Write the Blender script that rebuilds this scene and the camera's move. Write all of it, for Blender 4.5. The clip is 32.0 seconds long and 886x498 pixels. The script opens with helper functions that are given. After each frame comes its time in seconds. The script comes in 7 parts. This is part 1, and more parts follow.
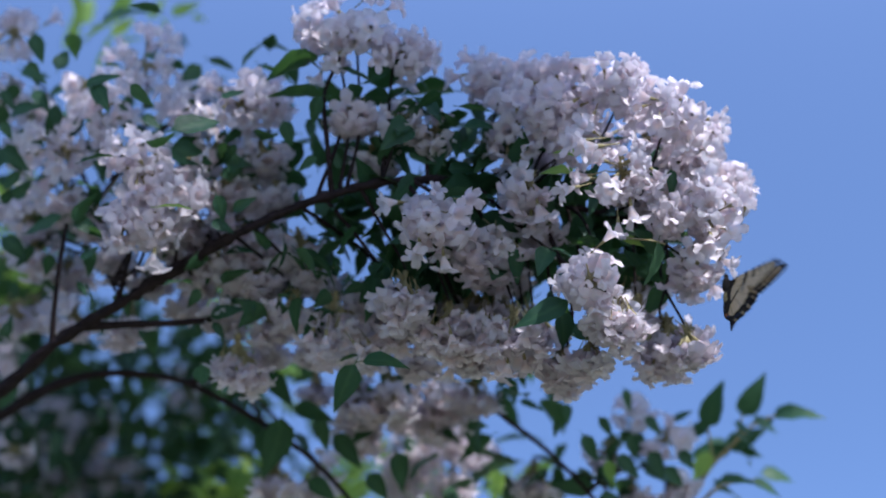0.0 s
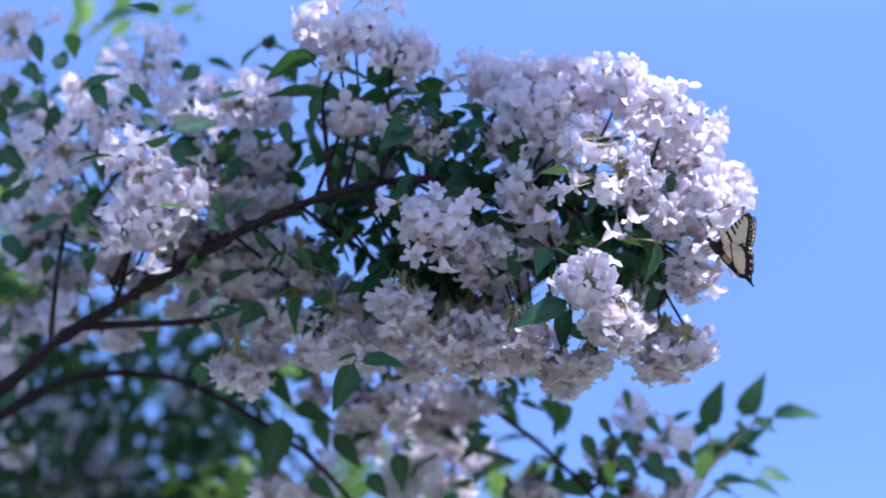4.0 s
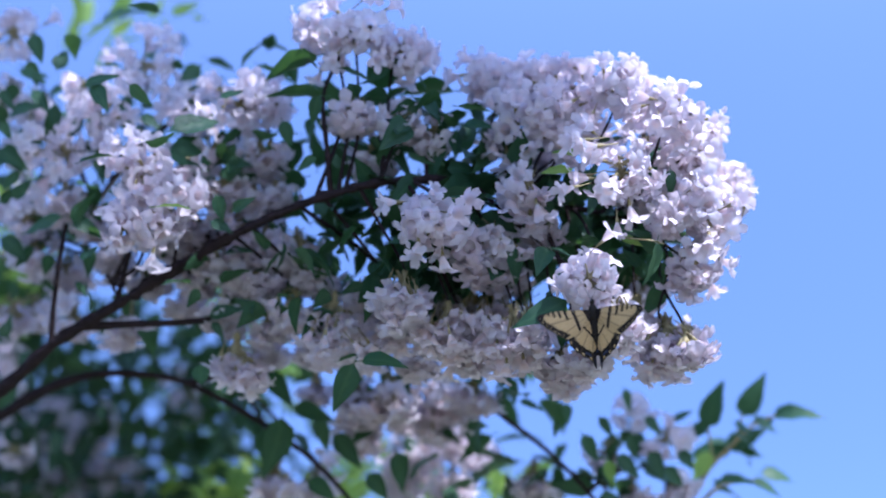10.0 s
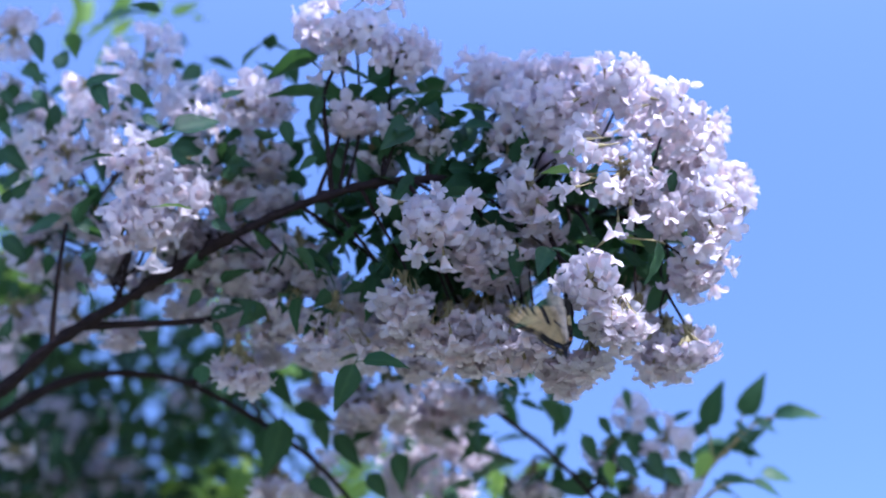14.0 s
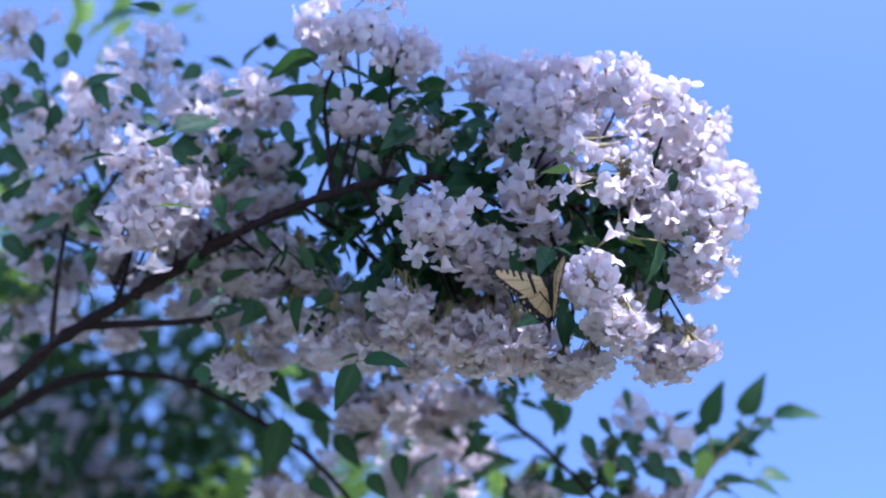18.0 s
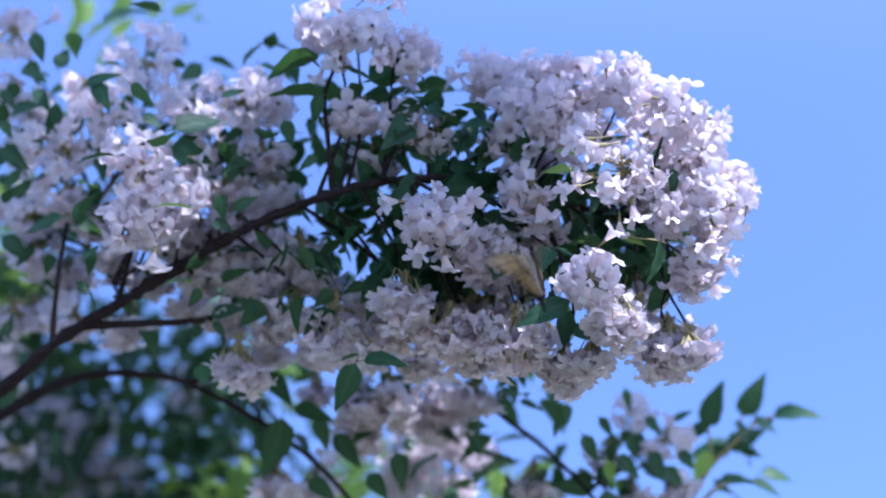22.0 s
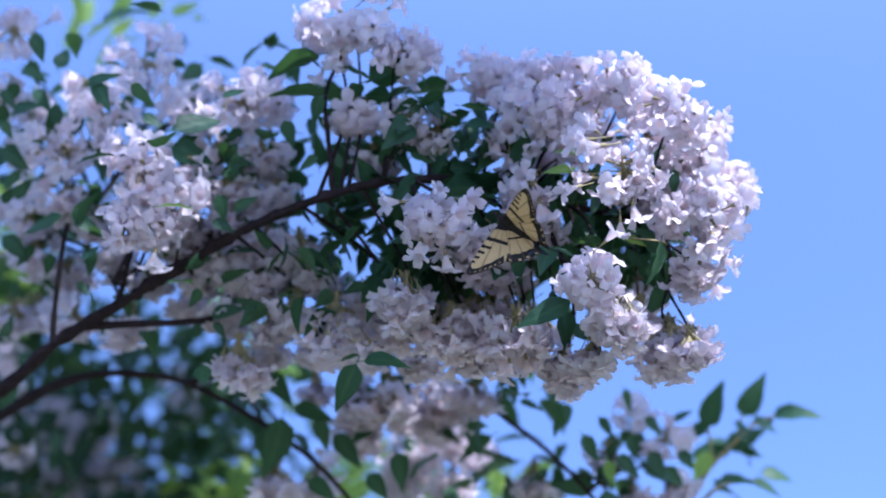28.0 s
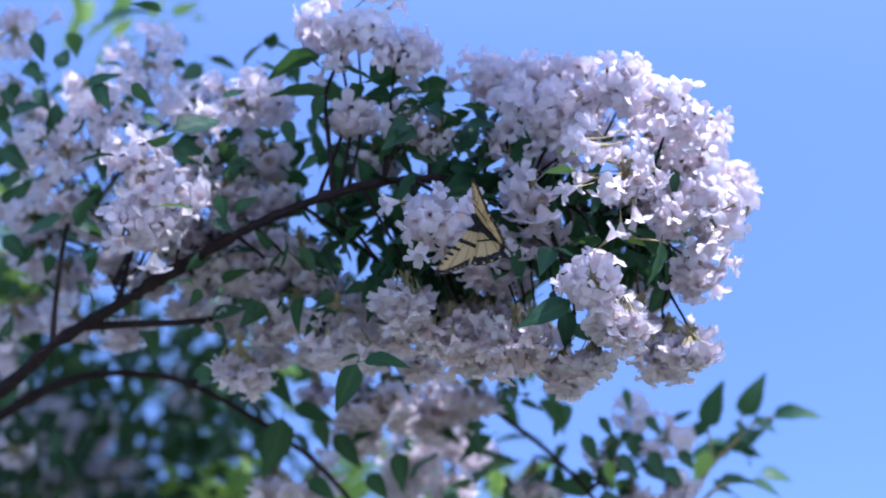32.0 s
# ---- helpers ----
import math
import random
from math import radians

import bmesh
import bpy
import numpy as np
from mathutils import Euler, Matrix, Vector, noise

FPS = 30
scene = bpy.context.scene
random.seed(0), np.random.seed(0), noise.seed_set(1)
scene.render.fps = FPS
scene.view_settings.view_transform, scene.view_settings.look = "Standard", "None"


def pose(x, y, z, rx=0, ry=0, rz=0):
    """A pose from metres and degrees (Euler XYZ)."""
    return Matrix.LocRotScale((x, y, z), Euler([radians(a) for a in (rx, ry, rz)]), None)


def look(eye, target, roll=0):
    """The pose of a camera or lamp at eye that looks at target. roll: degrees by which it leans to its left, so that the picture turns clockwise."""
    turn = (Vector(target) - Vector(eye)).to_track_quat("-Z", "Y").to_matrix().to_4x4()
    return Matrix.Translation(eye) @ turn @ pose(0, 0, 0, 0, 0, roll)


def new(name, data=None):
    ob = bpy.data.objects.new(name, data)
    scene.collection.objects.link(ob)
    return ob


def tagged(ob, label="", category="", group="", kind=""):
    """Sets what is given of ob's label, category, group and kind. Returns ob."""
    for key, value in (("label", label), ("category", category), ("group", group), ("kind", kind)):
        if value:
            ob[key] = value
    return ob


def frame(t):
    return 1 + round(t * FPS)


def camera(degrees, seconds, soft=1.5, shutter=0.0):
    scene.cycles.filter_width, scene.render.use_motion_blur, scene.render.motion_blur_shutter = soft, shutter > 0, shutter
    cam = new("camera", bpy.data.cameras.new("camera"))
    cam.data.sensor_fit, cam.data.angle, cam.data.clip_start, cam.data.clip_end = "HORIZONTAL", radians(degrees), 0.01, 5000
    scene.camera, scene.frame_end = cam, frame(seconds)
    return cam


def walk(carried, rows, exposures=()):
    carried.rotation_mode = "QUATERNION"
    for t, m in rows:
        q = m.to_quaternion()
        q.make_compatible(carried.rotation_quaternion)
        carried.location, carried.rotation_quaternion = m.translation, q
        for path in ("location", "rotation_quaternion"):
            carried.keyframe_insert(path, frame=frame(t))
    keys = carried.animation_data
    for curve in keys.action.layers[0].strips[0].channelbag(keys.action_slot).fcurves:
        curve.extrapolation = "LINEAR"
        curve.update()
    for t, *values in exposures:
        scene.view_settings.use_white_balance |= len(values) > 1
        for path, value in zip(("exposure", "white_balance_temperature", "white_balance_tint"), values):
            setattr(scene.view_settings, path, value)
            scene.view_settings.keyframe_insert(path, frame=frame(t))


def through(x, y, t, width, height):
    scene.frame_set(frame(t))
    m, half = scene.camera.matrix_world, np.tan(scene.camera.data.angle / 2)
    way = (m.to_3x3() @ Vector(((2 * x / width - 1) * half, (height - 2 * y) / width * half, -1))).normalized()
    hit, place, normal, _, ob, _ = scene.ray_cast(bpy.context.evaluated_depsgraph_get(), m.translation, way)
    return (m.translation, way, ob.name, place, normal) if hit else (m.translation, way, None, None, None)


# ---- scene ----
# A flowering shrub against the sky, seen from below by a standing camera; a swallowtail feeds on it.
from itertools import count

# ---- camera ----
cam = camera(26, 32.0, soft=1.9, shutter=0.9)
cam.data.dof.use_dof = True
cam.data.dof.focus_distance = 1.375
cam.data.dof.aperture_fstop = 2.8
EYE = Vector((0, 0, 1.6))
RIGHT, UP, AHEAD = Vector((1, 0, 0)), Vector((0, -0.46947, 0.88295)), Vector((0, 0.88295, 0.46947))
STAND = look(EYE, EYE + AHEAD)
walk(cam, [(0, STAND), (32, STAND)],
     [(t, 1.56 + e, k + 100, g - 5) for t, e, k, g in ((0, -0.60, 5420, 22), (0.1, -0.48, 5330, 23), (0.2, -0.33, 5220, 25), (0.3, -0.18, 5070, 27), (0.45, 0.0, 5040, 30), (32, 0.0, 5040, 30))])

# ---- light ----
SUN_AT = Vector((0.40, -0.51, 0.76)).normalized()
world = bpy.data.worlds.new("sky")
scene.world = world
world.use_nodes = True
wn = world.node_tree
sky = wn.nodes.new("ShaderNodeTexSky")
sky.sky_type, sky.sun_disc = "NISHITA", False
sky.sun_elevation = math.asin(SUN_AT.z)
sky.sun_rotation = math.atan2(SUN_AT.x, SUN_AT.y)
sky.air_density, sky.dust_density, sky.ozone_density = 1.0, 1.1, 2.4
sky_at = wn.nodes.new("ShaderNodeTexCoord")
clear_air = wn.nodes.new("ShaderNodeMapping")
clear_air.inputs["Scale"].default_value = (1, 1, 1.65)
wn.links.new(sky_at.outputs["Generated"], clear_air.inputs[0])
wn.links.new(clear_air.outputs[0], sky.inputs[0])
wn.links.new(sky.outputs[0], wn.nodes["Background"].inputs[0])
wn.nodes["Background"].inputs[1].default_value = 0.12
sun_data = bpy.data.lights.new("sun", "SUN")
sun_data.energy, sun_data.angle, sun_data.color = 4.3, radians(0.53), (1.0, 0.93, 0.81)
sun = new("sun", sun_data)
sun.matrix_world = look(SUN_AT * 20, (0, 0, 0))


# ---- materials ----
def material(name, rough=0.5):
    m = bpy.data.materials.new(name)
    m.use_nodes = True
    b = m.node_tree.nodes["Principled BSDF"]
    b.inputs["Roughness"].default_value = rough
    return m, m.node_tree, b


def node(tree, kind, **sets):
    n = tree.nodes.new("ShaderNode" + kind)
    for k, v in sets.items():
        if k == "blend":
            n.data_type, n.blend_type = "RGBA", v
        elif k == "op":
            n.operation = v
        elif k == "attr":
            n.attribute_name = v
        else:
            n.inputs[k].default_value = v
    return n


def ramp(tree, fac, *stops):
    r = tree.nodes.new("ShaderNodeValToRGB")
    while len(r.color_ramp.elements) < len(stops):
        r.color_ramp.elements.new(0.5)
    for e, (p, c) in zip(r.color_ramp.elements, stops):
        e.position, e.color = p, (*c, 1)
    tree.links.new(fac, r.inputs[0])
    return r.outputs[0]


def mixed(tree, fac, a, b, blend="MIX"):
    m = node(tree, "Mix", blend=blend)
    for s, v in ((0, fac), (6, a), (7, b)):
        if isinstance(v, (int, float)):
            m.inputs[s].default_value = v
        elif isinstance(v, tuple):
            m.inputs[s].default_value = (*v, 1)
        else:
            tree.links.new(v, m.inputs[s])
    return m.outputs[2]


def noised(tree, scale, detail=3, rough=0.55, space="Object"):
    c = tree.nodes.new("ShaderNodeTexCoord")
    n = node(tree, "TexNoise", Scale=scale, Detail=detail, Roughness=rough)
    tree.links.new(c.outputs[space], n.inputs["Vector"])
    return n.outputs[0]


def attribute(tree, name):
    return node(tree, "Attribute", attr=name).outputs["Fac"]


def bumped(tree, bsdf, height, strength, distance):
    b = node(tree, "Bump", Strength=strength, Distance=distance)
    tree.links.new(height, b.inputs["Height"])
    tree.links.new(b.outputs[0], bsdf.inputs["Normal"])
    return b.outputs[0]


def sheer(tree, bsdf, colour, amount):
    """Lets light through a thin leaf or petal."""
    t = tree.nodes.new("ShaderNodeBsdfTranslucent")
    tree.links.new(colour, t.inputs[0])
    mx = node(tree, "MixShader")
    mx.inputs[0].default_value = amount
    out = tree.nodes["Material Output"]
    tree.links.new(bsdf.outputs[0], mx.inputs[1])
    tree.links.new(t.outputs[0], mx.inputs[2])
    tree.links.new(mx.outputs[0], out.inputs[0])


def piece_random(tree):
    info = tree.nodes.new("ShaderNodeObjectInfo")
    geo = tree.nodes.new("ShaderNodeNewGeometry")
    s = node(tree, "Math", op="ADD")
    tree.links.new(info.outputs["Random"], s.inputs[0])
    tree.links.new(geo.outputs["Random Per Island"], s.inputs[1])
    f = node(tree, "Math", op="FRACT")
    tree.links.new(s.outputs[0], f.inputs[0])
    return f.outputs[0]


def petal_material():
    m, t, b = material("petal", 0.55)
    vary = ramp(t, piece_random(t), (0.0, (0.59, 0.60, 0.66)), (0.5, (0.62, 0.63, 0.68)), (1.0, (0.63, 0.57, 0.63)))
    vein = mixed(t, ramp(t, attribute(t, "vein"), (0.45, (0, 0, 0)), (1.0, (0.45, 0.45, 0.45))), vary, (0.58, 0.52, 0.61))
    throat = ramp(t, attribute(t, "throat"), (0.0, (0, 0, 0)), (0.55, (0.0, 0.0, 0.0)), (1.0, (0.55, 0.55, 0.55)))
    col = mixed(t, throat, vein, (0.74, 0.48, 0.36))
    t.links.new(col, b.inputs["Base Color"])
    b.inputs["Specular IOR Level"].default_value = 0.25
    bumped(t, b, attribute(t, "vein"), 0.35, 0.0006)
    sheer(t, b, mixed(t, 0.7, col, (0.85, 0.76, 0.785)), 0.66)
    return m


def leaf_material(name, low, mid, high, through, amount):
    m, t, b = material(name, 0.5)
    vary = ramp(t, piece_random(t), (0.0, low), (0.55, mid), (1.0, high))
    blot = mixed(t, ramp(t, noised(t, 55, 3), (0.4, (0, 0, 0)), (0.7, (0.5, 0.5, 0.5))), vary, mid)
    rib = ramp(t, attribute(t, "rib"), (0.6, (0, 0, 0)), (1.0, (0.6, 0.6, 0.6)))
    col = mixed(t, rib, blot, high)
    t.links.new(col, b.inputs["Base Color"])
    b.inputs["Specular IOR Level"].default_value = 0.18
    bumped(t, b, attribute(t, "rib"), 0.5, 0.0012)
    glow = mixed(t, 0.6, col, through)
    sheer(t, b, glow, amount)
    return m


def bark_material(name, dark, light):
    m, t, b = material(name, 0.85)
    b.inputs["Specular IOR Level"].default_value = 0.15
    grain = noised(t, 160, 4, 0.65)
    col = mixed(t, ramp(t, grain, (0.35, (0, 0, 0)), (0.7, (1, 1, 1))), dark, light)
    col = mixed(t, ramp(t, noised(t, 25, 2), (0.45, (0, 0, 0)), (0.7, (0.6, 0.6, 0.6))), col, light)
    t.links.new(col, b.inputs["Base Color"])
    bumped(t, b, grain, 1.0, 0.005)
    return m


def plain_material(name, a, c, scale, rough=0.6, bump=0.3):
    m, t, b = material(name, rough)
    b.inputs["Specular IOR Level"].default_value = 0.15
    n = noised(t, scale, 3)
    t.links.new(ramp(t, n, (0.3, a), (0.7, c)), b.inputs["Base Color"])
    bumped(t, b, n, bump, 0.001)
    return m


def wing_material():
    m, t, b = material("wing_scales", 0.6)
    n = noised(t, 900, 2)
    yellow = ramp(t, n, (0.3, (0.53, 0.39, 0.18)), (0.7, (0.62, 0.48, 0.27)))
    dark = ramp(t, n, (0.3, (0.010, 0.009, 0.010)), (0.7, (0.030, 0.024, 0.022)))
    col = mixed(t, ramp(t, attribute(t, "dark"), (0.42, (0, 0, 0)), (0.58, (1, 1, 1))), yellow, dark)
    col = mixed(t, ramp(t, attribute(t, "vein"), (0.35, (0, 0, 0)), (0.95, (0.55, 0.55, 0.55))), col, (0.10, 0.07, 0.04))
    col = mixed(t, ramp(t, attribute(t, "blue"), (0.42, (0, 0, 0)), (0.6, (0.5, 0.5, 0.5))), col, (0.06, 0.09, 0.20))
    col = mixed(t, ramp(t, attribute(t, "orange"), (0.42, (0, 0, 0)), (0.6, (0.7, 0.7, 0.7))), col, (0.50, 0.18, 0.05))
    t.links.new(col, b.inputs["Base Color"])
    b.inputs["Specular IOR Level"].default_value = 0.25
    bumped(t, b, attribute(t, "vein"), 0.4, 0.0005)
    sheer(t, b, col, 0.45)
    return m


def wing_under_material():
    m, t, b = material("wing_underside", 0.65)
    n = noised(t, 900, 2)
    pale = ramp(t, n, (0.3, (0.68, 0.60, 0.50)), (0.7, (0.78, 0.71, 0.62)))
    dark = ramp(t, n, (0.3, (0.016, 0.014, 0.015)), (0.7, (0.040, 0.034, 0.032)))
    col = mixed(t, ramp(t, attribute(t, "dark"), (0.45, (0, 0, 0)), (0.60, (1, 1, 1))), pale, dark)
    t.links.new(col, b.inputs["Base Color"])
    b.inputs["Specular IOR Level"].default_value = 0.25
    bumped(t, b, attribute(t, "vein"), 0.4, 0.0005)
    sheer(t, b, col, 0.48)
    return m


PETAL = petal_material()
LEAF = leaf_material("leaf", (0.014, 0.043, 0.025), (0.021, 0.060, 0.033), (0.042, 0.092, 0.044), (0.14, 0.32, 0.04), 0.18)
# Pale yellow-green for young leaves; also paints sunlight into the lit foliage.
YOUNG_SUNLIT = leaf_material("young_sunlit_leaf", (0.09, 0.19, 0.05), (0.13, 0.26, 0.07), (0.22, 0.34, 0.11), (0.56, 0.72, 0.08), 0.58)
# Darker, less translucent copy of LEAF: the back shrub's shade put into its colour.
SHADED_LEAF = leaf_material("leaf_with_shade", (0.012, 0.034, 0.018), (0.020, 0.054, 0.026), (0.036, 0.082, 0.036), (0.08, 0.20, 0.03), 0.15)
BARK = bark_material("shrub_bark", (0.009, 0.006, 0.007), (0.026, 0.017, 0.018))
TREE_BARK = bark_material("tree_bark", (0.06, 0.05, 0.04), (0.17, 0.14, 0.11))
STALK = plain_material("flower_stalk", (0.16, 0.13, 0.06), (0.30, 0.27, 0.14), 300)
# The lawn is out of view; paled so it reflects light onto the flowers' undersides.
GRASS = plain_material("lawn", (0.105, 0.112, 0.072), (0.225, 0.228, 0.155), 3.0, 0.9)
WING = wing_material()
WING_UNDER = wing_under_material()
BODY = plain_material("insect_body", (0.008, 0.007, 0.007), (0.025, 0.022, 0.018), 700, 0.9)
BODY_SIDE = plain_material("insect_flank", (0.14, 0.11, 0.05), (0.30, 0.25, 0.13), 700, 0.7)


# ---- building ----
WORLD = {}


def thing(name, at, label, category, group=""):
    ob = new(name)
    ob.location = at
    ob.empty_display_size = 0.05
    WORLD[ob] = Matrix.Translation(at)
    return tagged(ob, label, category, group)


def under(ob, parent, m):
    """Puts ob under parent, at the world pose m."""
    ob.parent = parent
    ob.matrix_basis = WORLD[parent].inverted() @ m
    WORLD[ob] = m
    return ob


def mesh_of(name, verts, faces, materials, attrs=None, slots=None, smooth=True):
    me = bpy.data.meshes.new(name)
    me.from_pydata(verts if isinstance(verts, list) else verts.tolist(), [], faces if isinstance(faces, list) else faces.tolist())
    for mt in materials:
        me.materials.append(mt)
    for key, values in (attrs or {}).items():
        me.attributes.new(key, "FLOAT", "POINT").data.foreach_set("value", np.asarray(values, dtype=np.float32))
    if slots is not None:
        me.polygons.foreach_set("material_index", np.asarray(slots, dtype=np.int32))
    if smooth:
        me.polygons.foreach_set("use_smooth", np.ones(len(me.polygons), dtype=bool))
    me.update()
    return me


def part(name, me, parent, m=None, label=""):
    ob = new(name, me)
    under(ob, parent, m if m is not None else WORLD[parent])
    return tagged(ob, label) if label else ob


def curve_through(points, steps=6):
    """A smooth line through the points (and their radii, in the last column)."""
    p = np.array(points, dtype=float)
    p = np.vstack([2 * p[0] - p[1], p, 2 * p[-1] - p[-2]])
    out = []
    for i in range(1, len(p) - 2):
        for k in range(steps):
            s = k / steps
            out.append(0.5 * (2 * p[i] + (p[i + 1] - p[i - 1]) * s + (2 * p[i - 1] - 5 * p[i] + 4 * p[i + 1] - p[i + 2]) * s ** 2
                              + (3 * p[i] - p[i - 1] - 3 * p[i + 1] + p[i + 2]) * s ** 3))
    out.append(p[-2])
    return np.array(out)


def tube(line, sides=8, rough=0.0, rng=None):
    """Verts and faces of a tapered round branch along the line of x, y, z, radius."""
    n = len(line)
    d = np.gradient(line[:, :3], axis=0)
    d /= np.linalg.norm(d, axis=1)[:, None] + 1e-12
    a = np.cross(d, (0.31, 0.77, 0.55))
    a /= np.linalg.norm(a, axis=1)[:, None] + 1e-12
    b = np.cross(d, a)
    th = np.linspace(0, 2 * np.pi, sides, endpoint=False)
    r = line[:, 3][:, None] * np.ones(sides)
    if rough and rng is not None:
        r = r * (1 + rough * rng.normal(size=r.shape)) * (1 + rough * 1.5 * rng.normal(size=(n, 1)))
    v = line[:, None, :3] + r[..., None] * (np.cos(th)[None, :, None] * a[:, None] + np.sin(th)[None, :, None] * b[:, None])
    i, j = np.meshgrid(np.arange(n - 1), np.arange(sides), indexing="ij")
    q = (i * sides + j).ravel()
    w = (i * sides + (j + 1) % sides).ravel()
    return v.reshape(-1, 3), np.stack([q, w, w + sides, q + sides], 1)


def joined(pieces):
    """One set of verts, faces and attributes out of many."""
    vs, fs, at, base = [], [], {}, 0
    for v, f, *more in pieces:
        vs.append(v)
        fs.append(f + base)
        base += len(v)
        for k, x in (more[0] if more else {}).items():
            at.setdefault(k, []).append(x)
    return np.vstack(vs), np.vstack(fs), {k: np.concatenate(x) for k, x in at.items()}


def moved(piece, m):
    v, f, *more = piece
    a = np.array(m)
    return (v @ a[:3, :3].T + a[:3, 3], f, *more)


def flower_shape(seed, around=40, lobes=4):
    """A bell flower along z, one unit long, with five spreading lobes, its cup and its stalk."""
    g = np.random.default_rng(seed)
    th = np.linspace(0, 2 * np.pi, around, endpoint=False)
    e = np.minimum(1.0, 1.25 * np.abs(np.cos(2.5 * th)) ** 0.8)
    which = np.floor(((th + np.pi / 5) % (2 * np.pi)) / (2 * np.pi / 5)).astype(int)
    size = g.uniform(0.75, 1.20, 5)[which] * np.where(which == g.integers(5), 1.18, 1.0)
    bend = g.uniform(0.02, 0.34, 5)[which]
    skew = g.uniform(-0.05, 0.05, 5)[which]
    wide = g.uniform(0.86, 1.08)
    rings, throat = [], []
    for z, r, c in ((0, 0.034, 0.0), (0.10, 0.050, 0.1), (0.24, 0.098, 0.5), (0.38, 0.155, 0.9), (0.52, 0.205, 0.8), (0.64, 0.245, 0.45)):
        rings.append(np.stack([wide * r * np.cos(th), wide * r * np.sin(th), np.full(around, z)], 1))
        throat.append(np.full(around, c))
    for k in range(1, lobes + 1):
        s = k / lobes
        out = (0.08 + 0.92 * e * (1 - 0.10 * s * np.cos(10 * th + 0.6 * seed))) * size
        r = 0.235 * wide + s * 0.235 * out * (0.85 + 0.5 * s * bend / 0.2)
        z = 0.64 + s * 0.33 * out * (1 - 0.30 * s) - bend * s * s * out
        w = 0.034 * s * np.sin(5 * th + seed) + 0.040 * s * s * np.sin(15 * th + 2.3 * seed)
        a = th + skew * s
        rings.append(np.stack([r * np.cos(a), r * np.sin(a), z + w], 1))
        throat.append(np.full(around, 0.30 * (1 - s)))
    v = np.vstack(rings)
    v[:, 0] += 0.13 * v[:, 2] ** 2
    n = len(rings)
    i, j = np.meshgrid(np.arange(n - 1), np.arange(around), indexing="ij")
    q, w = (i * around + j).ravel(), (i * around + (j + 1) % around).ravel()
    vein = np.concatenate([(0.5 + 0.5 * np.cos(15 * th + seed)) * min(1, k / 6) for k in range(n)])
    bell = (v, np.stack([q, w, w + around, q + around], 1), {"throat": np.concatenate(throat), "vein": vein})
    bow = g.uniform(-0.06, 0.06)
    sv, sf = tube(np.array([(0, bow, -0.62, 0.022), (0, bow * 0.4, -0.32, 0.024), (0, 0, -0.10, 0.03), (0, 0, -0.05, 0.062), (0, 0, 0.05, 0.064), (0, 0, 0.16, 0.085)]), 5)
    v, f, a = joined([bell, (sv, sf, {"throat": np.zeros(len(sv)), "vein": np.zeros(len(sv))})])
    return v, f, a, np.concatenate([np.zeros(len(bell[1]), int), np.ones(len(sf), int)])


def leaf_shape(seed, long=9, wide=0.46):
    """An ovate pointed leaf along y, one unit long, folded at its midrib, with its stalk."""
    g = np.random.default_rng(seed)
    t = np.linspace(0, 1, long)
    half = wide / 2 * np.sin(np.pi * t ** 0.64) ** 0.92 * (1 - 0.22 * t) * 1.10
    half[0], half[-1] = 0.012, 0.004
    sag, fold, curl = g.uniform(0.10, 0.34), g.uniform(0.10, 0.38), g.uniform(-0.10, 0.10)
    across = np.array([-1, -0.52, 0, 0.52, 1])
    v, rib = [], []
    for k, (y, h) in enumerate(zip(t, half)):
        wave = 0.018 * np.sin(5.5 * np.pi * y + seed) * (half[k] > 0.05)
        for a in across:
            v.append((a * h + curl * y * y, y, fold * abs(a) * h - sag * y * y + wave * abs(a) * np.sign(a)))
            rib.append(1.0 if a == 0 else 0.45 * (k % 2))
    i, j = np.meshgrid(np.arange(long - 1), np.arange(4), indexing="ij")
    q = (i * 5 + j).ravel()
    f = np.stack([q, q + 1, q + 6, q + 5], 1)
    stalk = np.array([(0, -0.16, 0.02, 0.012), (0, -0.07, 0.008, 0.011), (0, 0.02, 0, 0.011)])
    sv, sf = tube(stalk, 4)
    return joined([(np.array(v), f, {"rib": np.array(rib)}), (sv, sf, {"rib": np.ones(len(sv))})])


FLOWERS = [flower_shape(s) for s in range(7)]
FAR_FLOWERS = [flower_shape(s, 15, 2) for s in range(20, 23)]
LEAVES = [leaf_shape(s, 9, w) for s, w in ((1, 0.46), (2, 0.52), (3, 0.42), (4, 0.50), (5, 0.58))]
FAR_LEAVES = [leaf_shape(s, 5, 0.52) for s in (11, 12, 13)]
FLOWER_MESHES = [mesh_of("flower", v, f, [PETAL, STALK], a, s) for v, f, a, s in FLOWERS]
LEAF_MESHES = {mt.name: [mesh_of("leaf", v, f, [mt], a) for v, f, a in LEAVES] for mt in (LEAF, YOUNG_SUNLIT)}


def turned(at, forward, up, size, spin=0.0):
    """A pose at a place, z along forward, y near up, scaled, spun about z."""
    z = Vector(forward).normalized()
    y = Vector(up)
    y = (y - z * y.dot(z))
    y = y.normalized() if y.length > 1e-6 else z.orthogonal().normalized()
    x = y.cross(z)
    m = Matrix((x, y, z)).transposed().to_4x4()
    return Matrix.Translation(at) @ m @ Matrix.Rotation(spin, 4, "Z") @ Matrix.Diagonal((size, size, size, 1))


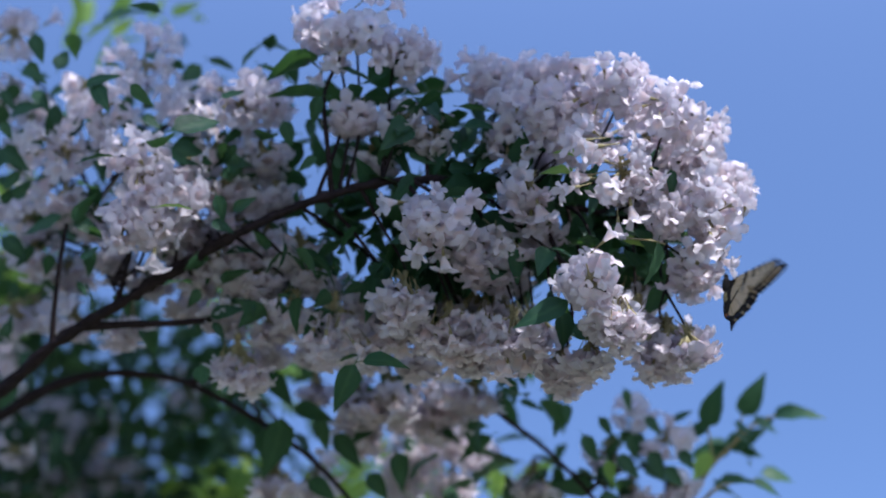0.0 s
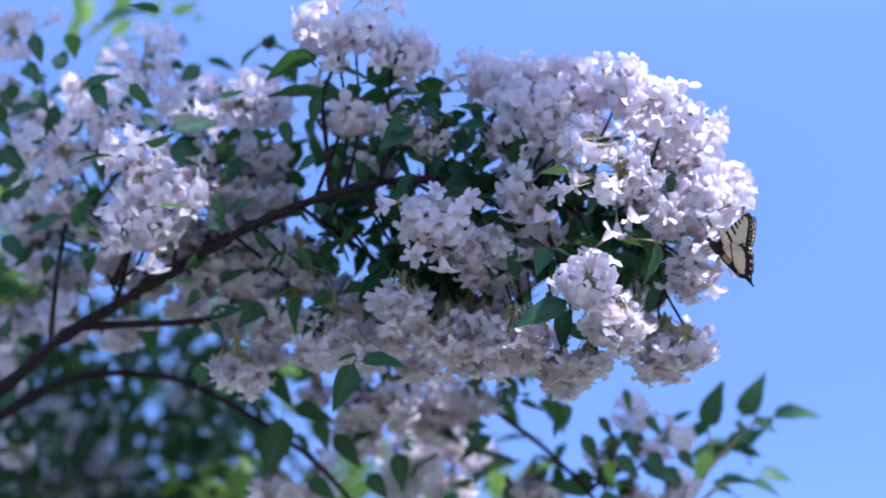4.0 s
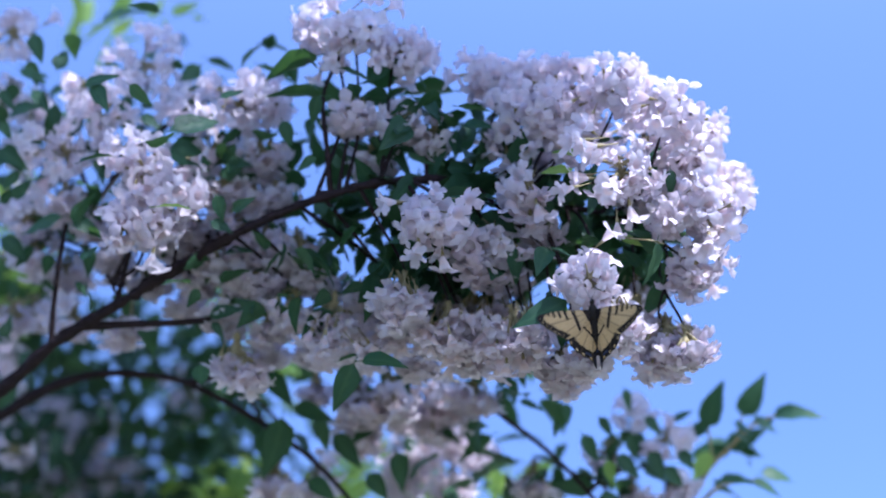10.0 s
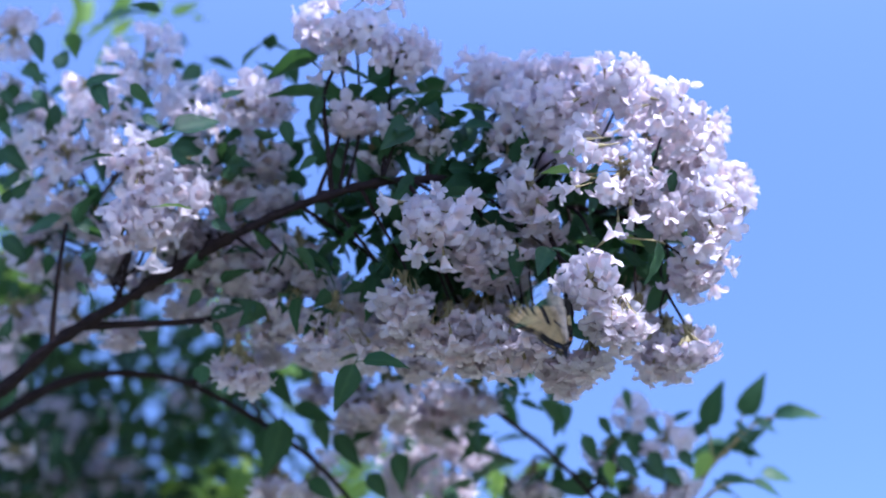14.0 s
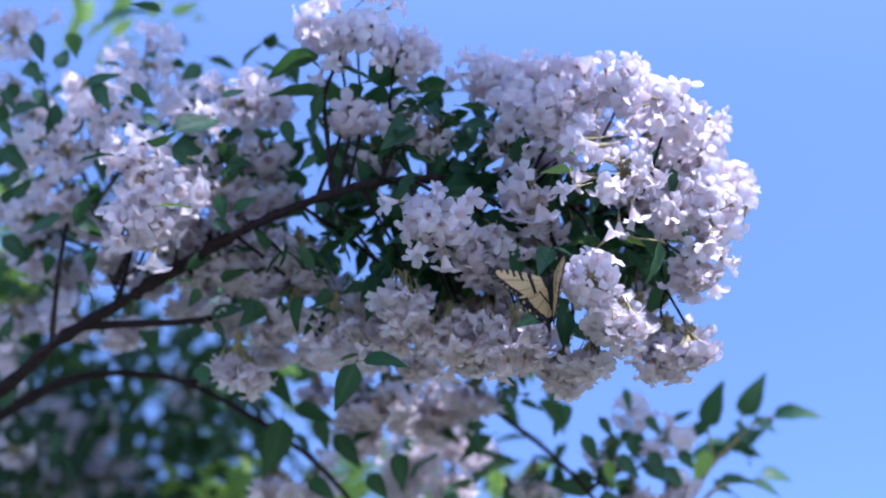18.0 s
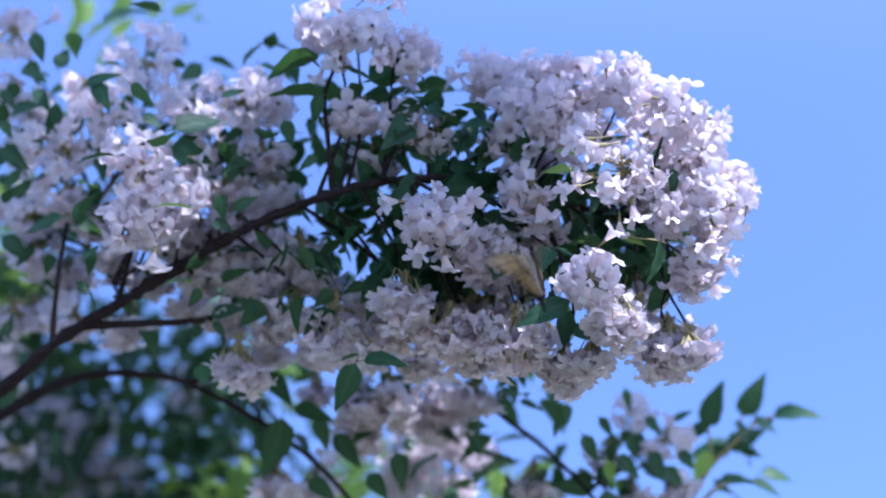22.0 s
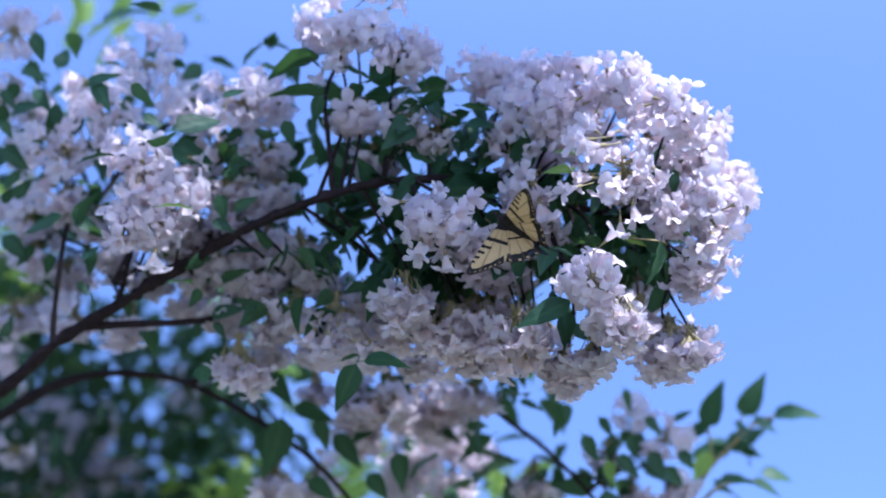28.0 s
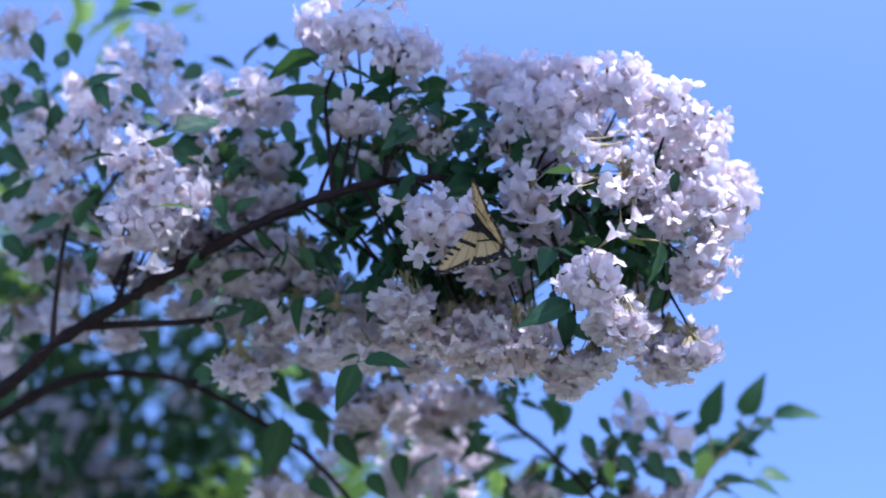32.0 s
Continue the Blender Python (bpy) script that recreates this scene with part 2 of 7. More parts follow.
def leaf_pose(base, tip, normal):
    y = Vector(tip) - Vector(base)
    size = y.length
    y = y / size
    z = Vector(normal) - y * Vector(normal).dot(y)
    z = z.normalized() if z.length > 1e-5 else y.orthogonal().normalized()
    x = y.cross(z)
    m = Matrix((x, y, z)).transposed().to_4x4()
    return Matrix.Translation(base) @ m @ Matrix.Diagonal((size, size, size, 1))


def leaf(owner, base, tip, normal=(0, 0, 1), look_of=LEAF, g=random.Random(4)):
    return part("leaf", g.choice(LEAF_MESHES[look_of.name]), owner, leaf_pose(base, tip, normal))


def flower_poses(g, centre, axis, radius, number, spread, open_top=0, length=0.0212):
    """Flowers on short stalks that stand out from the centre on all sides of the axis."""
    axis = Vector(axis).normalized()
    side = axis.orthogonal().normalized()
    other = axis.cross(side)
    out = []
    stretch = Vector((g.gauss(0, 1), g.gauss(0, 1), g.gauss(0, 1))).normalized()
    low, high = math.cos(radians(spread)), math.cos(radians(open_top))
    number = round(number * (1.05 if axis.z < -0.55 else 0.72))
    for k in range(number):
        c = high - (k + g.uniform(0.1, 0.9)) / number * (high - low)
        s = math.sqrt(max(0, 1 - c * c))
        a = 2.39996 * k + g.uniform(-0.35, 0.35)
        d = (axis * c + side * (s * math.cos(a)) + other * (s * math.sin(a))).normalized()
        size = length * g.uniform(0.80, 1.15)
        far = g.uniform(1.15, 1.50) if g.random() < 0.27 and axis.z > -0.55 else g.uniform(0.45, 1.10)
        reach = max(0.003, radius * far * (1 + 0.16 * d.dot(stretch)) - size * 0.9)
        if axis.z < -0.55:
            d = (d * 0.9 + Vector((0, 0.20, -0.30))).normalized()
            reach *= 1.3
        lean = Vector((0, 0.45, -0.60)) if axis.z < -0.55 else Vector((0, 0, 0))
        face = (d + lean + Vector((g.gauss(0, 0.34), g.gauss(0, 0.34), g.gauss(-0.30, 0.34)))).normalized()
        out.append((turned(Vector(centre) + d * reach, face, (0, 0, 1), size, g.uniform(0, 6.28)), d))
    return out


CLUSTERS = count(1)


def fork(centre, axis, g):
    """The short forked stalk that carries a head of flowers."""
    axis = Vector(axis).normalized()
    side = axis.orthogonal().normalized()
    c = Vector(centre)
    pieces = [tube(np.array([(*(c - axis * 0.012), 0.0012), (*c, 0.0011), (*(c + axis * 0.008), 0.0009)]), 5)]
    for k in range(4):
        d = (Matrix.Rotation(1.57 * k + g.uniform(-0.4, 0.4), 3, axis) @ side + axis * g.uniform(0.2, 0.9)).normalized()
        pieces.append(tube(np.array([(*(c - axis * 0.004), 0.0009), (*(c + d * 0.005), 0.0008), (*(c + d * 0.011), 0.0005)]), 4))
    v, f, _ = joined(pieces)
    return v - np.array(centre), f


def flower_cluster(owner, centre, axis, radius, number, single=True, spread=128, open_top=0, length=0.0212, label=""):
    """A round head of flowers. single: each flower an object of its own; otherwise the head is one mesh."""
    g = random.Random(next(CLUSTERS) * 17)
    poses = flower_poses(g, centre, axis, radius, number, spread, open_top, length)
    v, f = fork(centre, axis, g)
    if single:
        head = part("flower_head", mesh_of("forked_stalk", v, f, [STALK]), owner, Matrix.Translation(centre), label)
        for m, d in poses:
            part("flower", g.choice(FLOWER_MESHES), head, m)
        return head
    bells = [(b, m) for b, m in ((g.choice(FLOWERS if number > 12 else FAR_FLOWERS), m) for m, d in poses)]
    fv, ff, fa = joined([moved(b[:3], m) for b, m in bells] + [(v + np.array(centre), f, {"throat": np.zeros(len(v)), "vein": np.zeros(len(v))})])
    slots = np.concatenate([b[3] for b, m in bells] + [np.ones(len(f), int)])
    at = np.array(centre)
    return tagged(part("blossom", mesh_of("blossom", fv - at, ff, [PETAL, STALK], fa, slots), owner, Matrix.Translation(centre), label), kind="stuff")


def branch(owner, name, points, sides=8, rough=0.03, seed=1, label="", bark=BARK, steps=6):
    line = curve_through(points, steps)
    v, f = tube(line, sides, rough, np.random.default_rng(seed))
    at = np.array(points[0][:3])
    part(name, mesh_of(name, v - at, f, [bark]), owner, Matrix.Translation(points[0][:3]), label)
    return line


TWIGS = count(1)


def twig(owner, line, centre, axis, thick=0.0012, leaves=2, size=0.031, look_of=LEAF):
    """A side shoot from the nearest fitting place of a branch's line to a flower head, with opposite leaves."""
    k = next(TWIGS)
    g = random.Random(k * 7)
    c = np.array(centre)
    d = np.linalg.norm(line[:, :3] - c, axis=1)
    best = int(np.argmin(d + 0.14 * np.abs(np.arange(len(line)) / len(line))))
    best = max(3, best - 1)
    a = Vector(line[best, :3])
    c = Vector(centre)
    gap = (c - a).length
    mid = (a + c) / 2 - Vector(axis).normalized() * gap * 0.12 + Vector((g.gauss(0, 0.006), g.gauss(0, 0.006), g.gauss(0, 0.006)))
    near = c - Vector(axis).normalized() * min(0.015, gap * 0.3)
    branch(owner, "twig", [(*a, thick * 1.5), (*mid, thick * 1.1), (*near, thick * 0.8), (*c, thick * 0.6)], 5, 0.03, k)
    if leaves:
        for pair in range(leaves // 2):
            at = mid.lerp(near, 0.45 + 0.5 * pair / max(1, leaves // 2))
            out = (near - mid).normalized()
            side = out.cross(Vector((g.gauss(0, 1), g.gauss(0, 1), g.gauss(0, 1)))).normalized()
            for s in (-1, 1):
                way = (side * s + out * g.uniform(0.2, 0.8) + Vector((0, 0, g.uniform(-0.5, 0.1)))).normalized()
                leaf(owner, at, at + way * size * g.uniform(0.65, 1.15), (g.gauss(0, 0.5), g.gauss(-0.2, 0.5), 1), look_of, g)


def leaf_mass(owner, name, number, place, size, seed, look_of=LEAF, droop=0.3, label="", shapes=None):
    """Many leaves in one mesh, where place(g) says."""
    g = random.Random(seed)
    shapes = shapes or FAR_LEAVES
    pieces = []
    for k in range(number):
        at = Vector(place(g))
        way = Vector((g.gauss(0, 1), g.gauss(0, 1), g.gauss(-droop, 0.7))).normalized()
        n = (g.gauss(0, 0.6), g.gauss(0, 0.6), 1)
        pieces.append(moved(g.choice(shapes), leaf_pose(at, at + way * size * g.uniform(0.6, 1.3), n)))
    v, f, a = joined(pieces)
    ob = part(name, mesh_of(name, v - np.array(WORLD[owner].translation), f, [look_of], a), owner, None, label)
    return tagged(ob, kind="stuff")


# ---- ground ----
def ground():
    n = 40
    xs = np.sign(np.linspace(-1, 1, n)) * np.abs(np.linspace(-1, 1, n)) ** 3 * 600
    g = np.random.default_rng(3)
    v = [(x, y, 0.0 if abs(x) > 30 or abs(y) > 30 else float(g.normal() * 0.008)) for x in xs for y in xs]
    f = [(i * n + j, (i + 1) * n + j, (i + 1) * n + j + 1, i * n + j + 1) for i in range(n - 1) for j in range(n - 1)]
    tagged(new("ground", mesh_of("ground", v, f, [GRASS])), "short half-dry lawn under the flowering shrub", "lawn", kind="structure")


ground()


# ---- the arching bough in front ----
bough = thing("flowering_bough", (-1.05, 1.75, 0), "arching shrub bough loaded with pale pink bell flowers", "flowering shrub")
main = branch(bough, "bough_stem", [
     (-1.05, 1.75, -0.05, 0.016),
     (-1, 1.72, 0.6, 0.0135),
     (-0.86, 1.6, 1.25, 0.0125),
     (-0.62, 1.42, 1.75, 0.0078),
     (-0.4247, 1.4536, 2.1912, 0.0062),
     (-0.3572, 1.4196, 2.2253, 0.0055),
     (-0.3102, 1.3851, 2.2513, 0.0050),
     (-0.2538, 1.3569, 2.274, 0.0044),
     (-0.2283, 1.3436, 2.2852, 0.0053),
     (-0.203, 1.3314, 2.2944, 0.0047),
     (-0.1815, 1.3202, 2.3035, 0.0045),
     (-0.1597, 1.3101, 2.3105, 0.0041),
     (-0.1238, 1.294, 2.3206, 0.0037),
     (-0.0862, 1.2791, 2.3272, 0.0035),
     (-0.0534, 1.2673, 2.3304, 0.0032),
     (-0.0189, 1.2663, 2.3333, 0.003),
     (0.02, 1.282, 2.3414, 0.0028),
     (0.0645, 1.3035, 2.3436, 0.0028),
     (0.1094, 1.3184, 2.3368, 0.0023),
     (0.1494, 1.3226, 2.3289, 0.0019),
     (0.1793, 1.3159, 2.3202, 0.0015)], 12, 0.09, 5, label="dark brown ridged woody stem")
branch(bough, "side_branch", [
     (-0.2842, 1.3729, 2.2604, 0.0036),
     (-0.2481, 1.3706, 2.2613, 0.0032),
     (-0.2168, 1.3704, 2.2622, 0.0028),
     (-0.1832, 1.3693, 2.2646, 0.0024)], 8, 0.03, 6)
branch(bough, "side_branch", [
     (-0.1643, 1.3115, 2.3103, 0.0016),
     (-0.1457, 1.3296, 2.3024, 0.0015),
     (-0.1177, 1.3507, 2.2859, 0.0014),
     (-0.0811, 1.3465, 2.2565, 0.0017)], 8, 0.03, 7)
branch(bough, "side_branch", [
     (-0.0862, 1.2791, 2.3272, 0.0024),
     (-0.0893, 1.2625, 2.3601, 0.002),
     (-0.0925, 1.2526, 2.3999, 0.0017),
     (-0.0801, 1.2356, 2.4251, 0.0014)], 8, 0.03, 8)
branch(bough, "side_branch", [
     (-0.3125, 1.3852, 2.2524, 0.0026),
     (-0.3102, 1.3707, 2.2784, 0.0022),
     (-0.3054, 1.3528, 2.3096, 0.002),
     (-0.3002, 1.3379, 2.3348, 0.0018)], 8, 0.03, 9)
branch(bough, "side_branch", [
     (-0.2584, 1.3591, 2.2726, 0.0024),
     (-0.2514, 1.3449, 2.2954, 0.002),
     (-0.2445, 1.3266, 2.326, 0.0017)], 8, 0.03, 10)
branch(bough, "side_branch", [
     (-0.2121, 1.3355, 2.2916, 0.0016),
     (-0.2089, 1.3269, 2.306, 0.0014),
     (-0.2062, 1.3201, 2.3174, 0.0012)], 6, 0.03, 11)
branch(bough, "side_branch", [
     (-0.0363, 1.2706, 2.3348, 0.0022),
     (-0.0103, 1.2849, 2.2934, 0.002),
     (0.0069, 1.314, 2.2599, 0.0016),
     (0.0288, 1.3393, 2.2336, 0.0012)], 8, 0.03, 12)
branch(bough, "side_branch", [
     (0.0636, 1.2861, 2.3337, 0.0022),
     (0.0858, 1.2821, 2.2773, 0.0019),
     (0.0965, 1.3001, 2.2434, 0.0015),
     (0.0929, 1.3252, 2.2175, 0.0011)], 8, 0.03, 13)
branch(bough, "side_branch", [
     (0.0858, 1.3011, 2.2415, 0.0012),
     (0.0871, 1.3101, 2.2246, 0.001),
     (0.088, 1.3202, 2.2057, 0.0009)], 6, 0.03, 14)
twig(bough, main, (0.13, 1.21, 2.307), (0.2, -0.91, -0.37), leaves=2)
flower_cluster(bough, (0.13, 1.21, 2.307), (0.2, -0.91, -0.37), 0.0355, 41, True, 118, 50)
twig(bough, main, (0.171, 1.216, 2.359), (0.47, -0.77, 0.44), leaves=2)
flower_cluster(bough, (0.171, 1.216, 2.359), (0.47, -0.77, 0.44), 0.0328, 38, True, 118, 40)
twig(bough, main, (0.129, 1.225, 2.385), (0, -0.76, 0.65), leaves=2)
flower_cluster(bough, (0.129, 1.225, 2.385), (0, -0.76, 0.65), 0.0333, 36, True)
twig(bough, main, (0.198, 1.252, 2.292), (0.89, -0.44, -0.13), leaves=2)
flower_cluster(bough, (0.198, 1.252, 2.292), (0.89, -0.44, -0.13), 0.0328, 38, True, 118, 38)
twig(bough, main, (0.184, 1.267, 2.264), (0.75, -0.19, -0.63), leaves=2)
flower_cluster(bough, (0.184, 1.267, 2.264), (0.75, -0.19, -0.63), 0.0303, 36, True)
twig(bough, main, (0.092, 1.219, 2.237), (-0.32, -0.95, -0.02), leaves=2)
flower_cluster(bough, (0.103, 1.224, 2.224), (-0.15, -0.85, -0.20), 0.0245, 28, True, 115, 40)
twig(bough, main, (0.117, 1.246, 2.217), (0.10, 0.33, -0.94), leaves=2)
flower_cluster(bough, (0.117, 1.246, 2.217), (0.10, 0.33, -0.94), 0.0287, 48, True, 78, 0, 0.0208)
twig(bough, main, (0.168, 1.309, 2.228), (0.36, 0.53, -0.77), leaves=2)
flower_cluster(bough, (0.168, 1.309, 2.228), (0.36, 0.53, -0.77), 0.0342, 83, True, 112, 0, 0.0208)
twig(bough, main, (0.062, 1.248, 2.319), (-0.56, -0.23, -0.79), leaves=2)
flower_cluster(bough, (0.062, 1.248, 2.319), (-0.56, -0.23, -0.79), 0.0322, 24, True, 118, 30)
twig(bough, main, (-0.002, 1.259, 2.3), (-0.76, -0.10, -0.65), leaves=2)
flower_cluster(bough, (-0.002, 1.259, 2.3), (-0.76, -0.10, -0.65), 0.0305, 29, True)
twig(bough, main, (0.192, 1.274, 2.357), (0.92, -0.09, 0.37), leaves=2)
flower_cluster(bough, (0.192, 1.274, 2.357), (0.92, -0.09, 0.37), 0.0305, 26, True, 118, 30)
twig(bough, main, (0.148, 1.31, 2.246), (0.16, 0.26, -0.95), leaves=2)
flower_cluster(bough, (0.148, 1.31, 2.246), (0.16, 0.26, -0.95), 0.0206, 35, True, 78, 0, 0.0208)
twig(bough, main, (0.067, 1.313, 2.24), (0, 0.03, -1), leaves=0)
flower_cluster(bough, (0.067, 1.313, 2.24), (0, 0.03, -1), 0.0215, 26, True, 78, 0, 0.0208)
twig(bough, main, (0.218, 1.305, 2.34), (0.96, 0.08, 0.26), leaves=0)
flower_cluster(bough, (0.218, 1.305, 2.34), (0.96, 0.08, 0.26), 0.0203, 18, True)
twig(bough, main, (0.222, 1.292, 2.344), (0.93, -0.17, 0.33), leaves=0)
flower_cluster(bough, (0.222, 1.292, 2.344), (0.93, -0.17, 0.33), 0.0149, 12, True)
twig(bough, main, (0.089, 1.318, 2.21), (0, 0.55, -0.83), leaves=2)
flower_cluster(bough, (0.089, 1.318, 2.21), (0, 0.55, -0.83), 0.0265, 58, True, 98, 0, 0.0208)
twig(bough, main, (0.028, 1.278, 2.285), (-0.25, 0.03, -0.97), leaves=2)
flower_cluster(bough, (0.028, 1.278, 2.285), (-0.25, 0.03, -0.97), 0.0282, 23, True)
twig(bough, main, (0.076, 1.291, 2.304), (-0.25, 0.03, -0.97), leaves=2)
flower_cluster(bough, (0.076, 1.291, 2.304), (-0.25, 0.03, -0.97), 0.0238, 15, True)
twig(bough, main, (0.052, 1.255, 2.37), (-0.31, -0.93, 0.21), leaves=2)
flower_cluster(bough, (0.052, 1.255, 2.37), (-0.31, -0.93, 0.21), 0.0303, 28, True)
flower_cluster(bough, (-0.173, 1.324, 2.363), (0.00, -0.48, -0.88), 0.0272, 28, True)
flower_cluster(bough, (-0.151, 1.33, 2.359), (0.00, -0.48, -0.88), 0.0199, 18, True)
twig(bough, main, (-0.034, 1.257, 2.38), (0, -0.96, -0.29), leaves=0)
flower_cluster(bough, (-0.034, 1.257, 2.38), (0, -0.96, -0.29), 0.0156, 13, True)
twig(bough, main, (-0.008, 1.265, 2.374), (0, -0.96, -0.29), leaves=0)
flower_cluster(bough, (-0.008, 1.265, 2.374), (0, -0.96, -0.29), 0.0148, 12, True)
twig(bough, main, (-0.189, 1.329, 2.395), (0, -0.98, -0.2), leaves=0)
flower_cluster(bough, (-0.189, 1.329, 2.395), (0, -0.98, -0.2), 0.0200, 15, True)
flower_cluster(bough, (-0.164, 1.345, 2.336), (0.00, -0.13, -0.99), 0.0186, 15, True)
twig(bough, main, (0.083, 1.249, 2.382), (-0.1, -0.84, 0.54), leaves=2)
flower_cluster(bough, (0.083, 1.249, 2.382), (-0.1, -0.84, 0.54), 0.0346, 36, True)
twig(bough, main, (0.097, 1.251, 2.358), (0, -0.98, -0.2), leaves=0)
flower_cluster(bough, (0.097, 1.251, 2.358), (0, -0.98, -0.2), 0.0236, 15, True)
twig(bough, main, (0.038, 1.263, 2.42), (-0.29, -0.53, 0.8), leaves=2)
flower_cluster(bough, (0.038, 1.263, 2.42), (-0.29, -0.53, 0.8), 0.0247, 28, True)
twig(bough, main, (0.072, 1.27, 2.427), (0, -0.55, 0.83), leaves=0)
flower_cluster(bough, (0.072, 1.27, 2.427), (0, -0.55, 0.83), 0.0240, 26, True)
twig(bough, main, (0.112, 1.256, 2.412), (0, -0.47, 0.88), leaves=0)
flower_cluster(bough, (0.112, 1.256, 2.412), (0, -0.47, 0.88), 0.0211, 18, True)
twig(bough, main, (0.037, 1.323, 2.264), (-0.11, 0.51, -0.85), leaves=2)
flower_cluster(bough, (0.037, 1.323, 2.264), (-0.11, 0.51, -0.85), 0.0427, 64, True, 100, 0, 0.0208)
twig(bough, main, (0.02, 1.346, 2.242), (-0.1, 0.7, -0.71), leaves=2)
flower_cluster(bough, (0.02, 1.346, 2.242), (-0.1, 0.7, -0.71), 0.0325, 48, True, 95, 0, 0.0208)
twig(bough, main, (0.062, 1.346, 2.242), (0, 0.2, -0.98), leaves=0)
flower_cluster(bough, (0.062, 1.346, 2.242), (0, 0.2, -0.98), 0.0241, 29, True, 78, 0, 0.0208)
twig(bough, main, (-0.07, 1.235, 2.44), (-0.18, -0.75, 0.63), leaves=2)
flower_cluster(bough, (-0.07, 1.235, 2.44), (-0.18, -0.75, 0.63), 0.0381, 44, True)
twig(bough, main, (-0.03, 1.24, 2.431), (0.64, -0.54, 0.56), leaves=2)
flower_cluster(bough, (-0.03, 1.24, 2.431), (0.64, -0.54, 0.56), 0.0253, 23, True)
twig(bough, main, (-0.099, 1.244, 2.457), (-0.78, -0.45, 0.43), leaves=0)
flower_cluster(bough, (-0.099, 1.244, 2.457), (-0.78, -0.45, 0.43), 0.0174, 13, True)
twig(bough, main, (-0.07, 1.261, 2.392), (0.00, -0.23, -0.97), leaves=2)
flower_cluster(bough, (-0.07, 1.261, 2.392), (0.00, -0.23, -0.97), 0.0238, 23, True)
twig(bough, main, (-0.054, 1.282, 2.364), (0.29, -0.21, -0.93), leaves=2)
flower_cluster(bough, (-0.054, 1.282, 2.364), (0.29, -0.21, -0.93), 0.0196, 18, True)
flower_cluster(bough, (-0.085, 1.335, 2.261), (-0.11, 0.68, -0.72), 0.0398, 61, True, 95, 0, 0.0208)
flower_cluster(bough, (-0.115, 1.348, 2.27), (-0.54, -0.17, -0.82), 0.0270, 35, True, 78, 0, 0.0208)
twig(bough, main, (-0.035, 1.333, 2.257), (0.1, 0.67, -0.74), leaves=2)
flower_cluster(bough, (-0.035, 1.333, 2.257), (0.1, 0.67, -0.74), 0.0340, 48, True, 78, 0, 0.0208)
flower_cluster(bough, (-0.1, 1.342, 2.294), (0.00, -0.04, -1.00), 0.0219, 19, True)
flower_cluster(bough, (-0.128, 1.35, 2.311), (0.00, -0.04, -1.00), 0.0199, 17, True)
flower_cluster(bough, (-0.163, 1.375, 2.244), (-0.1, 0.7, -0.71), 0.0331, 51, True, 78, 0, 0.0208)
flower_cluster(bough, (-0.226, 1.286, 2.343), (0.09, -1, -0.02), 0.0335, 44, True, 118, 35)
twig(bough, main, (-0.008, 1.234, 2.282), (-0.45, -0.55, -0.35), leaves=2)
flower_cluster(bough, (-0.008, 1.234, 2.282), (-0.45, -0.55, -0.35), 0.0310, 34, True, 110)
twig(bough, main, (0.033, 1.281, 2.278), (0, -0.55, -0.45), leaves=2)
flower_cluster(bough, (0.033, 1.281, 2.278), (0, -0.55, -0.45), 0.0300, 34, True, 110)
twig(bough, main, (0.051, 1.287, 2.225), (0, 0.1, -1), leaves=2)
flower_cluster(bough, (0.051, 1.287, 2.225), (0, 0.1, -1), 0.0360, 46, True, 110)
twig(bough, main, (-0.031, 1.284, 2.252), (-0.1, 0.0, -1), leaves=2)
flower_cluster(bough, (-0.031, 1.284, 2.252), (-0.1, 0.0, -1), 0.0320, 40, True, 110)
twig(bough, main, (0.003, 1.304, 2.236), (0, 0.1, -1), leaves=2)
flower_cluster(bough, (0.003, 1.304, 2.236), (0, 0.1, -1), 0.0340, 40, True, 110)
twig(bough, main, (0.124, 1.257, 2.218), (0.1, -0.1, -1), leaves=0)
flower_cluster(bough, (0.124, 1.257, 2.218), (0.1, -0.1, -1), 0.0300, 36, True, 100)
twig(bough, main, (0.180, 1.285, 2.208), (0.2, 0, -1), leaves=0)
flower_cluster(bough, (0.180, 1.285, 2.208), (0.2, 0, -1), 0.0260, 28, True, 100)
twig(bough, main, (0.108, 1.287, 2.204), (0, 0.1, -1), leaves=0)
flower_cluster(bough, (0.108, 1.287, 2.204), (0, 0.1, -1), 0.0260, 26, True, 100)
branch(bough, "side_branch", [
     (-0.2041, 1.3387, 2.2982, 0.0013),
     (-0.199, 1.3877, 2.3072, 0.0013),
     (-0.1681, 1.4061, 2.2958, 0.0013),
     (-0.1213, 1.403, 2.2841, 0.0016),
     (-0.0749, 1.3912, 2.2885, 0.0014),
     (-0.0428, 1.3711, 2.3141, 0.0012)], 6, 0.03, 18)
flower_cluster(bough, (-0.197, 1.368, 2.308), (0.00, -0.10, -1.00), 0.0256, 19, False)
flower_cluster(bough, (-0.174, 1.378, 2.279), (0.00, 0.14, -0.99), 0.0256, 26, False)
flower_cluster(bough, (-0.145, 1.352, 2.297), (0.00, 0.00, -1.00), 0.0241, 23, False)
flower_cluster(bough, (-0.115, 1.334, 2.317), (0.00, -0.10, -1.00), 0.0219, 20, False)
flower_cluster(bough, (-0.061, 1.341, 2.276), (0.00, 0.14, -0.99), 0.0254, 26, False)
flower_cluster(bough, (-0.137, 1.374, 2.27), (0.00, 0.27, -0.96), 0.0256, 32, False, 78, 0, 0.0208)
